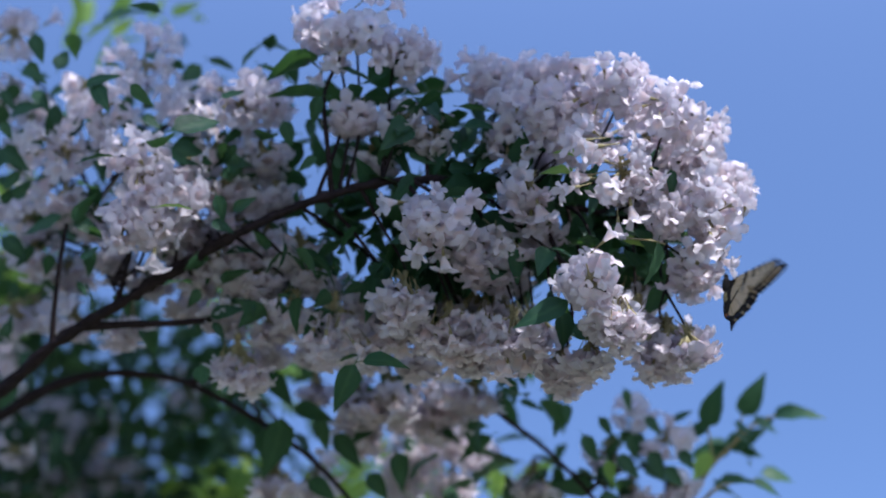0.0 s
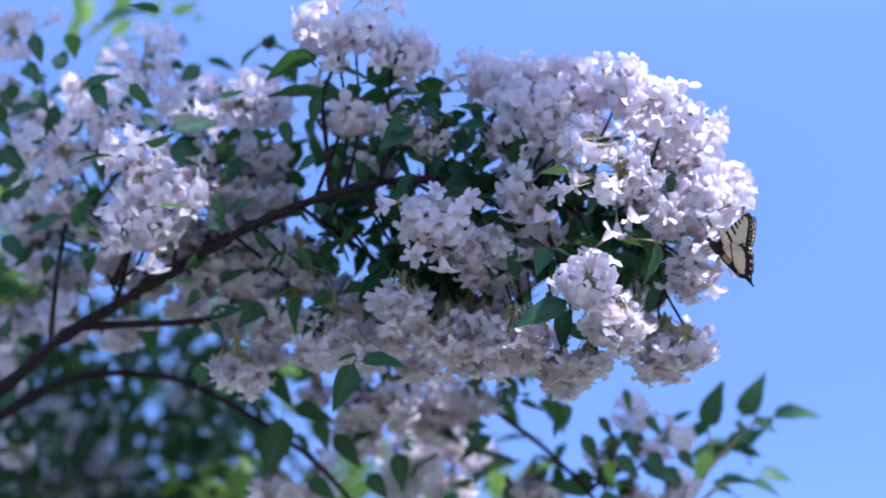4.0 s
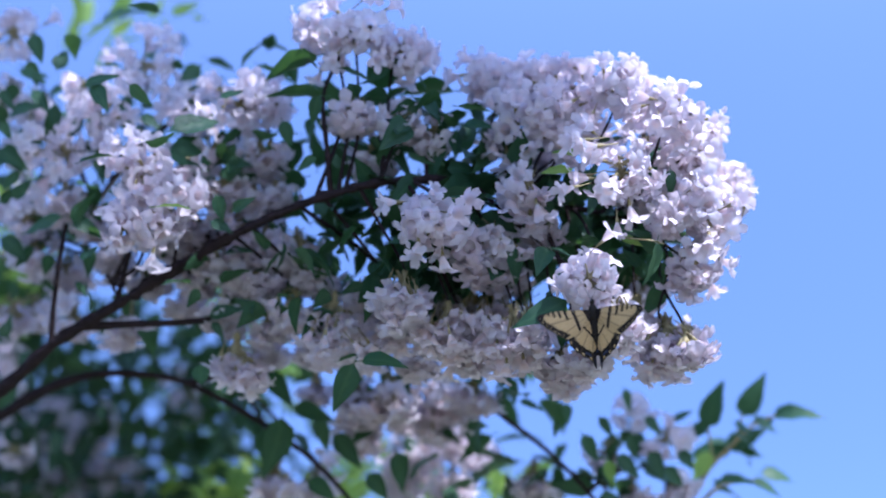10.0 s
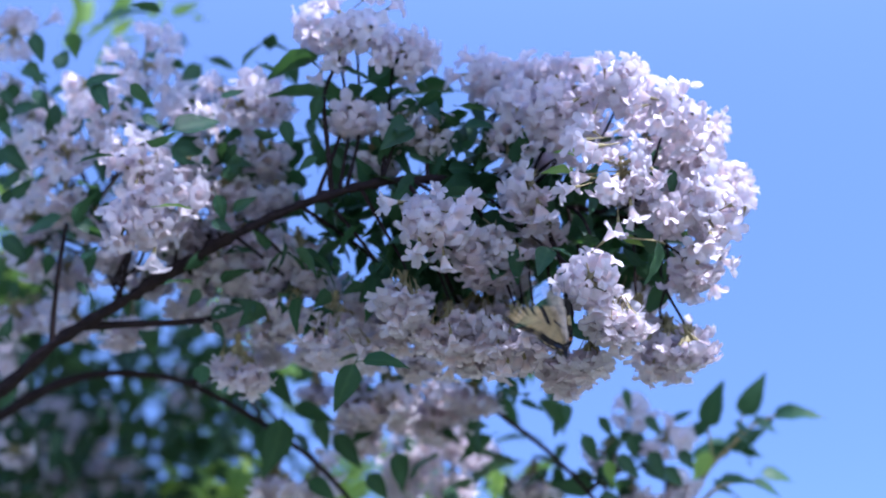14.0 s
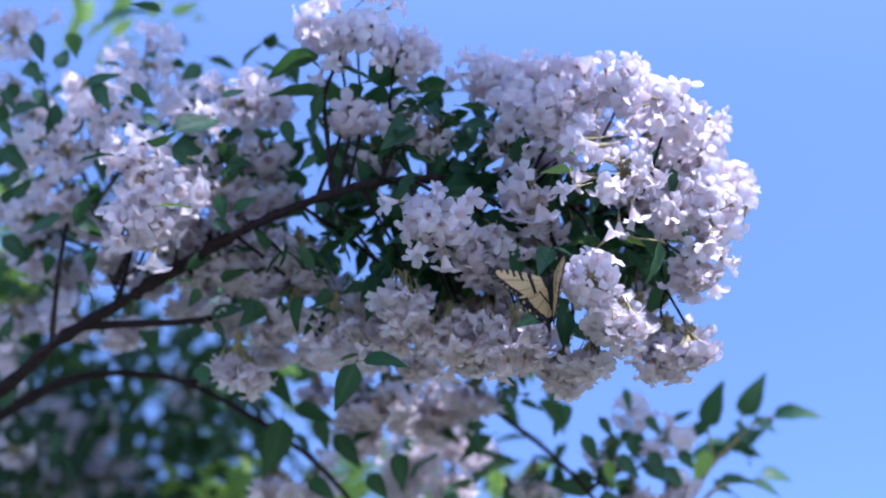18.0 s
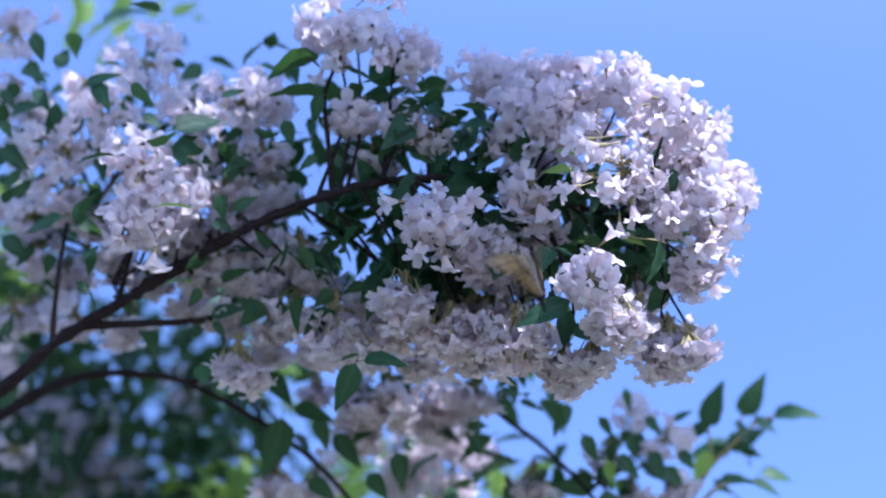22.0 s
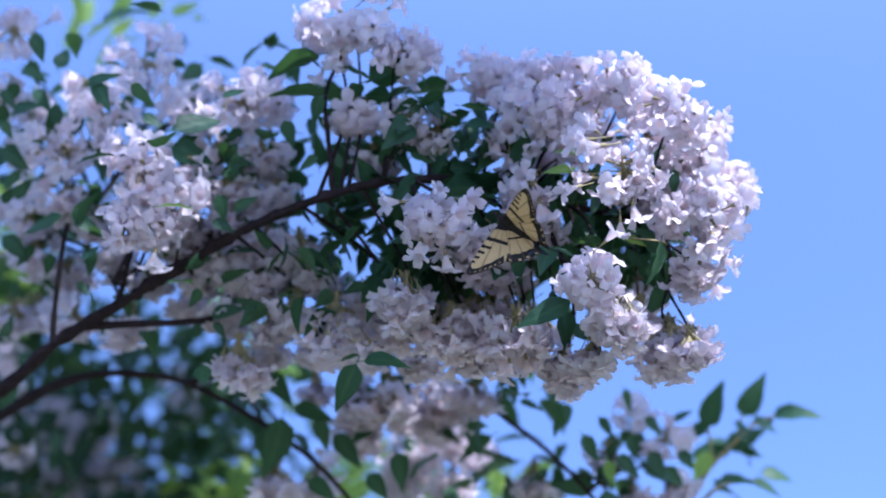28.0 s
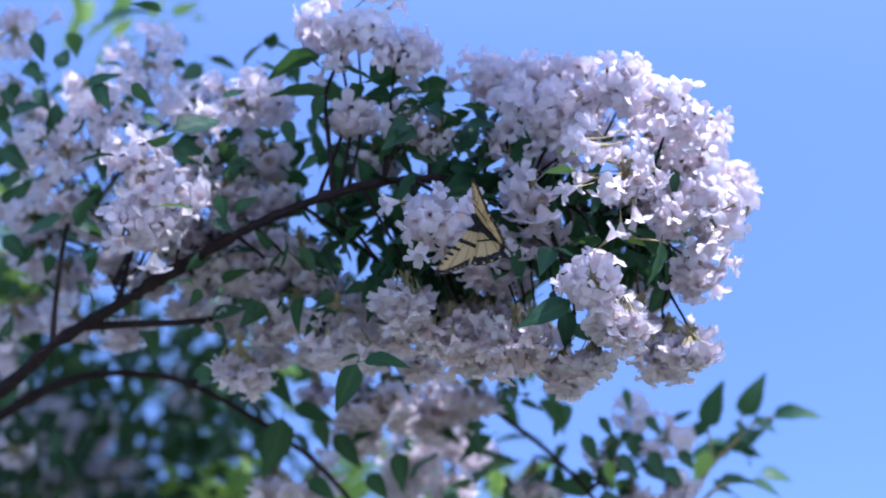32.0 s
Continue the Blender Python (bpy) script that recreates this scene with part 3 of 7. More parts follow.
flower_cluster(bough, (-0.101, 1.384, 2.255), (0, -0.07, -1), 0.0245, 29, False, 78, 0, 0.0208)
flower_cluster(bough, (-0.202, 1.359, 2.328), (0.00, -0.48, -0.88), 0.0199, 12, False)
flower_cluster(bough, (-0.22, 1.36, 2.334), (0.00, -0.48, -0.88), 0.0199, 12, False)
flower_cluster(bough, (-0.218, 1.338, 2.34), (0.00, -0.23, -0.97), 0.0183, 12, False)
flower_cluster(bough, (-0.183, 1.345, 2.311), (0.00, -0.23, -0.97), 0.0183, 17, False)
flower_cluster(bough, (-0.152, 1.342, 2.319), (0.00, -0.23, -0.97), 0.0176, 15, False)
flower_cluster(bough, (-0.163, 1.354, 2.302), (0.00, -0.13, -0.99), 0.0193, 18, False)
twig(bough, main, (0.17, 1.241, 2.29), (0.31, -0.92, -0.25), leaves=0)
flower_cluster(bough, (0.17, 1.241, 2.29), (0.31, -0.92, -0.25), 0.0217, 23, False)
twig(bough, main, (0.198, 1.277, 2.372), (0.87, -0.4, 0.28), leaves=0)
flower_cluster(bough, (0.198, 1.277, 2.372), (0.87, -0.4, 0.28), 0.0272, 28, False)
twig(bough, main, (0.177, 1.278, 2.349), (0.34, -0.91, -0.23), leaves=0)
flower_cluster(bough, (0.177, 1.278, 2.349), (0.34, -0.91, -0.23), 0.0227, 23, False)
twig(bough, main, (0.099, 1.267, 2.391), (0, -1, -0.03), leaves=0)
flower_cluster(bough, (0.099, 1.267, 2.391), (0, -1, -0.03), 0.0219, 20, False)
twig(bough, main, (0.163, 1.31, 2.352), (0.36, -0.45, -0.82), leaves=2)
flower_cluster(bough, (0.163, 1.31, 2.352), (0.36, -0.45, -0.82), 0.0311, 28, False)
twig(bough, main, (0.079, 1.315, 2.386), (0, -0.96, -0.29), leaves=2)
flower_cluster(bough, (0.079, 1.315, 2.386), (0, -0.96, -0.29), 0.0270, 18, False)
twig(bough, main, (0.154, 1.348, 2.282), (0.24, 0.15, -0.96), leaves=2)
flower_cluster(bough, (0.154, 1.348, 2.282), (0.24, 0.15, -0.96), 0.0267, 26, False)
twig(bough, main, (0.007, 1.359, 2.282), (-0.20, 0.32, -0.93), leaves=2)
flower_cluster(bough, (0.007, 1.359, 2.282), (-0.20, 0.32, -0.93), 0.0313, 35, False, 78, 0, 0.0208)
twig(bough, main, (0.158, 1.291, 2.388), (0.1, -0.99, -0.07), leaves=0)
flower_cluster(bough, (0.158, 1.291, 2.388), (0.1, -0.99, -0.07), 0.0311, 28, False)
twig(bough, main, (0.052, 1.349, 2.3), (0.00, 0.09, -1.00), leaves=2)
flower_cluster(bough, (0.052, 1.349, 2.3), (0.00, 0.09, -1.00), 0.0246, 15, False)
twig(bough, main, (-0.02, 1.39, 2.248), (0, -0.07, -1), leaves=0)
flower_cluster(bough, (-0.02, 1.39, 2.248), (0, -0.07, -1), 0.0248, 26, False, 78, 0, 0.0208)
twig(bough, main, (-0.061, 1.393, 2.259), (0, 0.07, -1), leaves=0)
flower_cluster(bough, (-0.061, 1.393, 2.259), (0, 0.07, -1), 0.0270, 29, False, 78, 0, 0.0208)
flower_cluster(bough, (-0.139, 1.407, 2.265), (0, 0.07, -1), 0.0248, 26, False, 78, 0, 0.0208)
behind = branch(bough, "side_branch", [
     (-0.2551, 1.364, 2.2775, 0.0015),
     (-0.2811, 1.4017, 2.33, 0.0014),
     (-0.3026, 1.422, 2.3783, 0.0014),
     (-0.2636, 1.3905, 2.4261, 0.002),
     (-0.214, 1.3599, 2.4517, 0.002),
     (-0.1652, 1.3355, 2.4639, 0.0015)], 8, 0.03, 15)
behind_b = branch(bough, "side_branch", [
     (-0.2041, 1.3387, 2.2982, 0.0014),
     (-0.1886, 1.3657, 2.3266, 0.0013),
     (-0.169, 1.3833, 2.3571, 0.0013),
     (-0.1407, 1.3574, 2.3957, 0.0018),
     (-0.1454, 1.3364, 2.437, 0.0014)], 8, 0.03, 16)
twig(bough, behind, (-0.25, 1.287, 2.371), (-0.2, -0.89, 0.42), leaves=0)
flower_cluster(bough, (-0.25, 1.287, 2.371), (-0.2, -0.89, 0.42), 0.0185, 13, False)
twig(bough, behind, (-0.25, 1.347, 2.488), (-0.1, -0.7, 0.71), leaves=2)
flower_cluster(bough, (-0.25, 1.347, 2.488), (-0.1, -0.7, 0.71), 0.0347, 24, False)
twig(bough, behind, (-0.278, 1.333, 2.427), (-0.27, -0.94, 0.22), leaves=2)
flower_cluster(bough, (-0.278, 1.333, 2.427), (-0.27, -0.94, 0.22), 0.0302, 20, False)
twig(bough, behind, (-0.31, 1.35, 2.407), (-0.3, -0.95, 0.07), leaves=2)
flower_cluster(bough, (-0.31, 1.35, 2.407), (-0.3, -0.95, 0.07), 0.0311, 22, False)
twig(bough, behind, (-0.309, 1.372, 2.38), (-0.44, -0.14, -0.89), leaves=2)
flower_cluster(bough, (-0.309, 1.372, 2.38), (-0.44, -0.14, -0.89), 0.0269, 19, False)
twig(bough, behind, (-0.237, 1.389, 2.321), (0.00, 0.21, -0.98), leaves=2)
flower_cluster(bough, (-0.237, 1.389, 2.321), (0.00, 0.21, -0.98), 0.0291, 25, False, 78, 0, 0.0208)
twig(bough, behind, (-0.27, 1.387, 2.338), (0.00, -0.18, -0.98), leaves=2)
flower_cluster(bough, (-0.27, 1.387, 2.338), (0.00, -0.18, -0.98), 0.0269, 19, False)
twig(bough, behind, (-0.366, 1.359, 2.53), (-0.51, -0.65, 0.57), leaves=2)
flower_cluster(bough, (-0.366, 1.359, 2.53), (-0.51, -0.65, 0.57), 0.0281, 17, False)
twig(bough, behind, (-0.372, 1.373, 2.477), (-0.6, -0.8, -0.02), leaves=2)
flower_cluster(bough, (-0.372, 1.373, 2.477), (-0.6, -0.8, -0.02), 0.0231, 13, False)
twig(bough, behind, (-0.353, 1.393, 2.433), (-0.34, -0.91, -0.23), leaves=2)
flower_cluster(bough, (-0.353, 1.393, 2.433), (-0.34, -0.91, -0.23), 0.0231, 13, False)
twig(bough, behind, (-0.368, 1.425, 2.407), (0.00, -0.48, -0.88), leaves=2)
flower_cluster(bough, (-0.368, 1.425, 2.407), (0.00, -0.48, -0.88), 0.0234, 13, False)
twig(bough, behind, (-0.301, 1.36, 2.479), (-0.21, -0.85, 0.49), leaves=2)
flower_cluster(bough, (-0.301, 1.36, 2.479), (-0.21, -0.85, 0.49), 0.0185, 9, False)
twig(bough, behind, (-0.348, 1.388, 2.47), (-0.36, -0.91, 0.19), leaves=2)
flower_cluster(bough, (-0.348, 1.388, 2.47), (-0.36, -0.91, 0.19), 0.0234, 13, False)
twig(bough, behind, (-0.286, 1.384, 2.365), (0.00, -0.48, -0.88), leaves=0)
flower_cluster(bough, (-0.286, 1.384, 2.365), (0.00, -0.48, -0.88), 0.0225, 14, False)
twig(bough, behind, (-0.342, 1.417, 2.354), (-0.26, 0.06, -0.96), leaves=2)
flower_cluster(bough, (-0.342, 1.417, 2.354), (-0.26, 0.06, -0.96), 0.0283, 19, False)
flower_cluster(bough, (-0.257, 1.416, 2.293), (0, -0.15, -0.99), 0.0279, 23, False, 78, 0, 0.0208)
flower_cluster(bough, (-0.308, 1.439, 2.302), (0.00, 0.14, -0.99), 0.0228, 13, False)
flower_cluster(bough, (-0.363, 1.457, 2.316), (-0.24, 0.15, -0.96), 0.0287, 17, False)
flower_cluster(bough, (-0.201, 1.291, 2.334), (0.28, -0.92, -0.28), 0.0177, 11, False)
twig(bough, behind, (-0.348, 1.400, 2.374), (0.2, -0.7, 0.2), leaves=2)
flower_cluster(bough, (-0.348, 1.400, 2.374), (0.2, -0.7, 0.2), 0.0260, 16, False)
twig(bough, behind, (-0.317, 1.437, 2.348), (0, -0.3, -0.8), leaves=2)
flower_cluster(bough, (-0.317, 1.437, 2.348), (0, -0.3, -0.8), 0.0300, 22, False)
twig(bough, behind, (-0.354, 1.488, 2.337), (0, -0.3, -0.8), leaves=2)
flower_cluster(bough, (-0.354, 1.488, 2.337), (0, -0.3, -0.8), 0.0280, 20, False)
twig(bough, behind, (-0.226, 1.290, 2.306), (0.1, -0.75, 0.1), leaves=0)
flower_cluster(bough, (-0.226, 1.290, 2.306), (0.1, -0.75, 0.1), 0.0280, 26, True)
twig(bough, behind, (-0.245, 1.290, 2.305), (-0.2, -0.75, 0.1), leaves=0)
flower_cluster(bough, (-0.245, 1.290, 2.305), (-0.2, -0.75, 0.1), 0.0200, 14, True)
leaf(bough, (-0.214, 1.248, 2.299), (-0.186, 1.238, 2.297), (0.1, -0.6, 0.8), YOUNG_SUNLIT)
twig(bough, behind_b, (-0.161, 1.307, 2.424), (0, -0.91, 0.42), leaves=2)
flower_cluster(bough, (-0.161, 1.307, 2.424), (0, -0.91, 0.42), 0.0347, 36, False)
twig(bough, behind_b, (-0.147, 1.322, 2.391), (0.29, -0.21, -0.93), leaves=2)
flower_cluster(bough, (-0.147, 1.322, 2.391), (0.29, -0.21, -0.93), 0.0267, 26, False)
twig(bough, behind_b, (-0.205, 1.331, 2.434), (-0.21, -0.91, 0.36), leaves=2)
flower_cluster(bough, (-0.205, 1.331, 2.434), (-0.21, -0.91, 0.36), 0.0270, 17, False)
flower_cluster(bough, (-0.199, 1.35, 2.344), (0.00, -0.13, -0.99), 0.0243, 17, False)
twig(bough, behind_b, (-0.133, 1.334, 2.361), (0.00, -0.23, -0.97), leaves=2)
flower_cluster(bough, (-0.133, 1.334, 2.361), (0.00, -0.23, -0.97), 0.0222, 20, False)
twig(bough, behind_b, (-0.21, 1.401, 2.304), (0, -0.15, -0.99), leaves=0)
flower_cluster(bough, (-0.21, 1.401, 2.304), (0, -0.15, -0.99), 0.0248, 21, False, 78, 0, 0.0208)
twig(bough, behind_b, (-0.142, 1.353, 2.33), (0.00, 0.14, -0.99), leaves=2)
flower_cluster(bough, (-0.142, 1.353, 2.33), (0.00, 0.14, -0.99), 0.0200, 15, False)
twig(bough, behind_b, (-0.138, 1.309, 2.43), (0, -0.96, 0.29), leaves=0)
flower_cluster(bough, (-0.138, 1.309, 2.43), (0, -0.96, 0.29), 0.0179, 13, False)
twig(bough, behind_b, (-0.159, 1.4, 2.303), (0.00, 0.14, -0.99), leaves=0)
flower_cluster(bough, (-0.159, 1.4, 2.303), (0.00, 0.14, -0.99), 0.0249, 20, False)
leaf(bough, (0.089, 1.236, 2.215), (0.05, 1.236, 2.194), (-0.08, -0.99, 0.12))
leaf(bough, (-0.067, 1.31, 2.199), (-0.084, 1.323, 2.166), (0.28, -0.94, -0.19))
leaf(bough, (-0.061, 1.307, 2.2), (-0.028, 1.295, 2.2), (0, -0.89, 0.45))
leaf(bough, (-0.097, 1.232, 2.423), (-0.14, 1.251, 2.429), (0, -0.03, 1))
leaf(bough, (-0.116, 1.242, 2.432), (-0.091, 1.242, 2.419), (0, -0.2, 0.98))
leaf(bough, (-0.093, 1.245, 2.395), (-0.134, 1.252, 2.406), (0, -0.03, 1))
leaf(bough, (-0.095, 1.245, 2.395), (-0.104, 1.258, 2.377), (0, -0.99, -0.11))
leaf(bough, (0.156, 1.234, 2.262), (0.150, 1.242, 2.230), (0.82, -0.52, 0.25))
leaf(bough, (-0.053, 1.299, 2.271), (-0.051, 1.307, 2.234), (0.51, -0.76, -0.4))
leaf(bough, (-0.049, 1.3, 2.267), (-0.066, 1.314, 2.25), (0.19, -0.96, -0.19))
leaf(bough, (-0.019, 1.294, 2.26), (-0.038, 1.302, 2.235), (0.29, -0.85, -0.45))
leaf(bough, (-0.03, 1.312, 2.254), (-0.017, 1.299, 2.271), (0.45, -0.79, -0.42))
leaf(bough, (0.051, 1.262, 2.272), (0.058, 1.275, 2.248), (0.51, -0.76, -0.4))
leaf(bough, (0.16, 1.264, 2.268), (0.144, 1.255, 2.287), (0, -1, 0.05))
leaf(bough, (0.086, 1.275, 2.226), (0.092, 1.289, 2.201), (0.51, -0.76, -0.4))
leaf(bough, (0.091, 1.29, 2.22), (0.116, 1.294, 2.212), (-0.09, -1, -0.02))
leaf(bough, (0.169, 1.235, 2.324), (0.171, 1.245, 2.304), (0.37, -0.82, -0.44))
leaf(bough, (-0.125, 1.269, 2.387), (-0.116, 1.277, 2.368), (0.19, -0.96, -0.19))
leaf(bough, (-0.181, 1.294, 2.406), (-0.219, 1.312, 2.408), (0, -0.7, 0.71))
leaf(bough, (0.019, 1.237, 2.298), (-0.002, 1.236, 2.301), (0.2, -0.89, 0.42))
leaf(bough, (-0.002, 1.233, 2.39), (-0.025, 1.242, 2.383), (0.22, -0.02, 0.98))
leaf(bough, (-0.021, 1.239, 2.386), (-0.041, 1.247, 2.381), (0.35, 0.03, 0.94))
leaf(bough, (-0.08, 1.24, 2.417), (-0.05, 1.238, 2.405), (0, -0.2, 0.98))
leaf(bough, (-0.041, 1.239, 2.417), (-0.063, 1.25, 2.409), (0.36, -0.91, 0.19))
leaf(bough, (-0.037, 1.258, 2.38), (-0.01, 1.258, 2.365), (0, -1, -0.03))
leaf(bough, (-0.028, 1.266, 2.36), (0.003, 1.266, 2.35), (0, -1, 0.05))
leaf(bough, (-0.063, 1.265, 2.38), (-0.085, 1.275, 2.373), (0, -0.87, 0.5))
leaf(bough, (-0.027, 1.262, 2.325), (-0.045, 1.275, 2.31), (0.2, -0.87, -0.46))
leaf(bough, (-0.08, 1.276, 2.348), (-0.087, 1.27, 2.364), (0.51, -0.76, -0.4))
leaf(bough, (-0.098, 1.276, 2.358), (-0.116, 1.284, 2.353), (0, -1, -0.03))
leaf(bough, (0.015, 1.237, 2.362), (0.041, 1.235, 2.366), (0, -0.87, 0.5))
leaf(bough, (0.011, 1.238, 2.381), (0.039, 1.239, 2.379), (0, -0.17, 0.99))
leaf(bough, (-0.058, 1.286, 2.339), (-0.041, 1.274, 2.352), (0.36, -0.92, -0.18))
leaf(bough, (-0.023, 1.266, 2.357), (-0.037, 1.261, 2.374), (0.44, -0.86, -0.26))
leaf(bough, (0.003, 1.269, 2.344), (0.029, 1.268, 2.346), (0, -0.99, 0.12))
leaf(bough, (-0.311, 1.309, 2.425), (-0.318, 1.322, 2.404), (0.51, -0.76, -0.4))
leaf(bough, (-0.28, 1.298, 2.429), (-0.268, 1.3, 2.42), (0, -0.99, 0.12))
leaf(bough, (-0.283, 1.35, 2.318), (-0.279, 1.36, 2.298), (0.51, -0.76, -0.4))
leaf(bough, (-0.305, 1.343, 2.343), (-0.343, 1.357, 2.335), (0, -0.93, 0.36))
leaf(bough, (-0.295, 1.342, 2.34), (-0.271, 1.343, 2.325), (0, -0.99, 0.15))
leaf(bough, (-0.316, 1.359, 2.318), (-0.318, 1.368, 2.302), (0.45, -0.79, -0.42))
leaf(bough, (-0.293, 1.365, 2.296), (-0.283, 1.368, 2.285), (0.28, -0.92, -0.28))
leaf(bough, (-0.184, 1.361, 2.264), (-0.157, 1.352, 2.267), (0, -1, 0.05))
leaf(bough, (-0.182, 1.362, 2.259), (-0.171, 1.366, 2.246), (0.28, -0.92, -0.28))
leaf(bough, (-0.181, 1.324, 2.348), (-0.174, 1.331, 2.331), (0.37, -0.82, -0.44))
leaf(bough, (-0.232, 1.311, 2.397), (-0.209, 1.31, 2.389), (0, -0.81, 0.58))
leaf(bough, (-0.174, 1.309, 2.373), (-0.151, 1.304, 2.372), (0, -0.98, 0.22))
leaf(bough, (-0.204, 1.309, 2.388), (-0.183, 1.313, 2.37), (0, -0.99, 0.15))
leaf(bough, (-0.172, 1.303, 2.384), (-0.163, 1.311, 2.363), (0.36, -0.92, -0.18))
leaf(bough, (0.098, 1.275, 2.333), (0.085, 1.286, 2.313), (0.29, -0.85, -0.45))
leaf(bough, (0.112, 1.294, 2.318), (0.094, 1.305, 2.299), (0.28, -0.92, -0.28))
leaf(bough, (0.129, 1.298, 2.311), (0.151, 1.307, 2.295), (0, -0.99, -0.11))
leaf(bough, (0.077, 1.298, 2.311), (0.098, 1.307, 2.295), (0, -0.99, -0.11))
leaf(bough, (0.131, 1.275, 2.291), (0.152, 1.273, 2.294), (0, -0.87, 0.5))
leaf(bough, (0.115, 1.294, 2.298), (0.102, 1.29, 2.306), (0.18, -0.98, -0.11))
leaf(bough, (0.149, 1.295, 2.274), (0.136, 1.289, 2.286), (0.19, -0.96, -0.19))
leaf(bough, (-0.019, 1.298, 2.295), (0.003, 1.304, 2.279), (0, -0.99, -0.11))
leaf(bough, (-0.037, 1.308, 2.306), (-0.019, 1.315, 2.285), (0.28, -0.92, -0.28))
leaf(bough, (-0.063, 1.31, 2.317), (-0.081, 1.32, 2.307), (0.21, -0.98, 0.07))
leaf(bough, (-0.072, 1.291, 2.336), (-0.054, 1.291, 2.327), (0, -0.96, 0.29))
leaf(bough, (-0.01, 1.341, 2.23), (-0.019, 1.333, 2.25), (0.44, -0.86, -0.26))
leaf(bough, (-0.002, 1.352, 2.23), (-0.011, 1.342, 2.25), (0.45, -0.79, -0.42))
leaf(bough, (-0.08, 1.337, 2.214), (-0.062, 1.329, 2.219), (0.2, -0.77, 0.6))
leaf(bough, (-0.216, 1.292, 2.392), (-0.177, 1.278, 2.398), (0, -0.88, 0.47))
leaf(bough, (-0.21, 1.297, 2.38), (-0.195, 1.289, 2.387), (0, -1, 0.02))
leaf(bough, (-0.206, 1.304, 2.364), (-0.192, 1.293, 2.377), (0.28, -0.94, -0.19))
leaf(bough, (-0.164, 1.293, 2.381), (-0.173, 1.302, 2.368), (0.28, -0.92, -0.28))
leaf(bough, (-0.174, 1.299, 2.356), (-0.161, 1.292, 2.363), (0, -0.99, 0.15))
leaf(bough, (-0.18, 1.303, 2.317), (-0.162, 1.302, 2.309), (0, -1, 0.02))
leaf(bough, (-0.164, 1.303, 2.327), (-0.146, 1.294, 2.333), (0.18, -0.98, -0.11))
leaf(bough, (-0.338, 1.308, 2.468), (-0.327, 1.315, 2.451), (0.37, -0.89, -0.27))
leaf(bough, (-0.346, 1.331, 2.415), (-0.323, 1.33, 2.406), (0, -1, 0.1))
leaf(bough, (-0.356, 1.338, 2.407), (-0.341, 1.343, 2.39), (0.37, -0.89, -0.27))
leaf(bough, (-0.272, 1.299, 2.44), (-0.279, 1.309, 2.425), (0.45, -0.79, -0.42))
leaf(bough, (-0.24, 1.298, 2.41), (-0.224, 1.298, 2.401), (0, -1, 0.1))
leaf(bough, (-0.313, 1.308, 2.427), (-0.31, 1.319, 2.405), (0.57, -0.72, -0.38))
leaf(bough, (-0.266, 1.349, 2.359), (-0.28, 1.359, 2.346), (0.36, -0.92, -0.18))
leaf(bough, (0.132, 1.251, 2.273), (0.149, 1.251, 2.271), (0, -0.93, 0.36), YOUNG_SUNLIT)
leaf(bough, (0.094, 1.209, 2.309), (0.07, 1.201, 2.302), (0.08, -0.9, 0.42), YOUNG_SUNLIT)
leaf(bough, (0.098, 1.213, 2.323), (0.081, 1.21, 2.328), (0, -0.89, 0.45), YOUNG_SUNLIT)
leaf(bough, (-0.211, 1.291, 2.325), (-0.195, 1.285, 2.327), (0, -0.93, 0.36), YOUNG_SUNLIT)
branch(bough, "twig", [
     (0.1255, 1.2663, 2.2858, 0.0009),
     (0.1374, 1.2413, 2.2689, 0.0008),
     (0.1517, 1.2332, 2.2627, 0.0007),
     (0.1623, 1.2432, 2.2653, 0.0005)], 5, 0.03, 17, bark=STALK)
part("flower", FLOWER_MESHES[0], bough, turned((0.101, 1.24, 2.241), (0.35, -0.81, 0.47), (0, 0, 1), 0.0215, 0.4))
part("flower", FLOWER_MESHES[1], bough, turned((0.112, 1.208, 2.247), (0.7, -0.45, 0.5), (0, 0, 1), 0.0175, 1.4))
part("flower", FLOWER_MESHES[3], bough, turned((0.13, 1.265, 2.228), (0.1, -0.92, -0.38), (0, 0, 1), 0.0215, 3.4))
part("flower", FLOWER_MESHES[2], bough, turned((0.195, 1.234, 2.307), (-0.09, -0.99, -0.11), (0, 0, 1), 0.0215, 2.4))
part("flower", FLOWER_MESHES[4], bough, turned((0.107, 1.239, 2.407), (0.1, -0.63, 0.77), (0, 0, 1), 0.0215, 4.4))
part("flower", FLOWER_MESHES[2], bough, turned((0.087, 1.246, 2.411), (-0.1, -0.55, 0.83), (0, 0, 1), 0.0215, 2.4))
part("flower", FLOWER_MESHES[1], bough, turned((0.181, 1.236, 2.366), (0.59, -0.54, 0.6), (0, 0, 1), 0.0215, 1.4))
part("flower", FLOWER_MESHES[0], bough, turned((0.154, 1.242, 2.395), (0.37, -0.44, 0.82), (0, 0, 1), 0.0215, 0.4))
part("flower", FLOWER_MESHES[1], bough, turned((-0.026, 1.237, 2.434), (0.93, -0.33, 0.18), (0, 0, 1), 0.0215, 1.4))
part("flower", FLOWER_MESHES[3], bough, turned((-0.022, 1.24, 2.423), (1, -0.09, -0.05), (0, 0, 1), 0.0215, 3.4))
def among_bough(g):
    """Places close behind the bough, along its length."""
    k = g.randrange(70, len(main) - 14)
    return Vector(main[k, :3]) + Vector((max(-0.06, min(0.05, g.gauss(0, 0.035))), abs(g.gauss(0.045, 0.03)), max(-0.07, min(0.07, g.gauss(-0.005, 0.045)))))


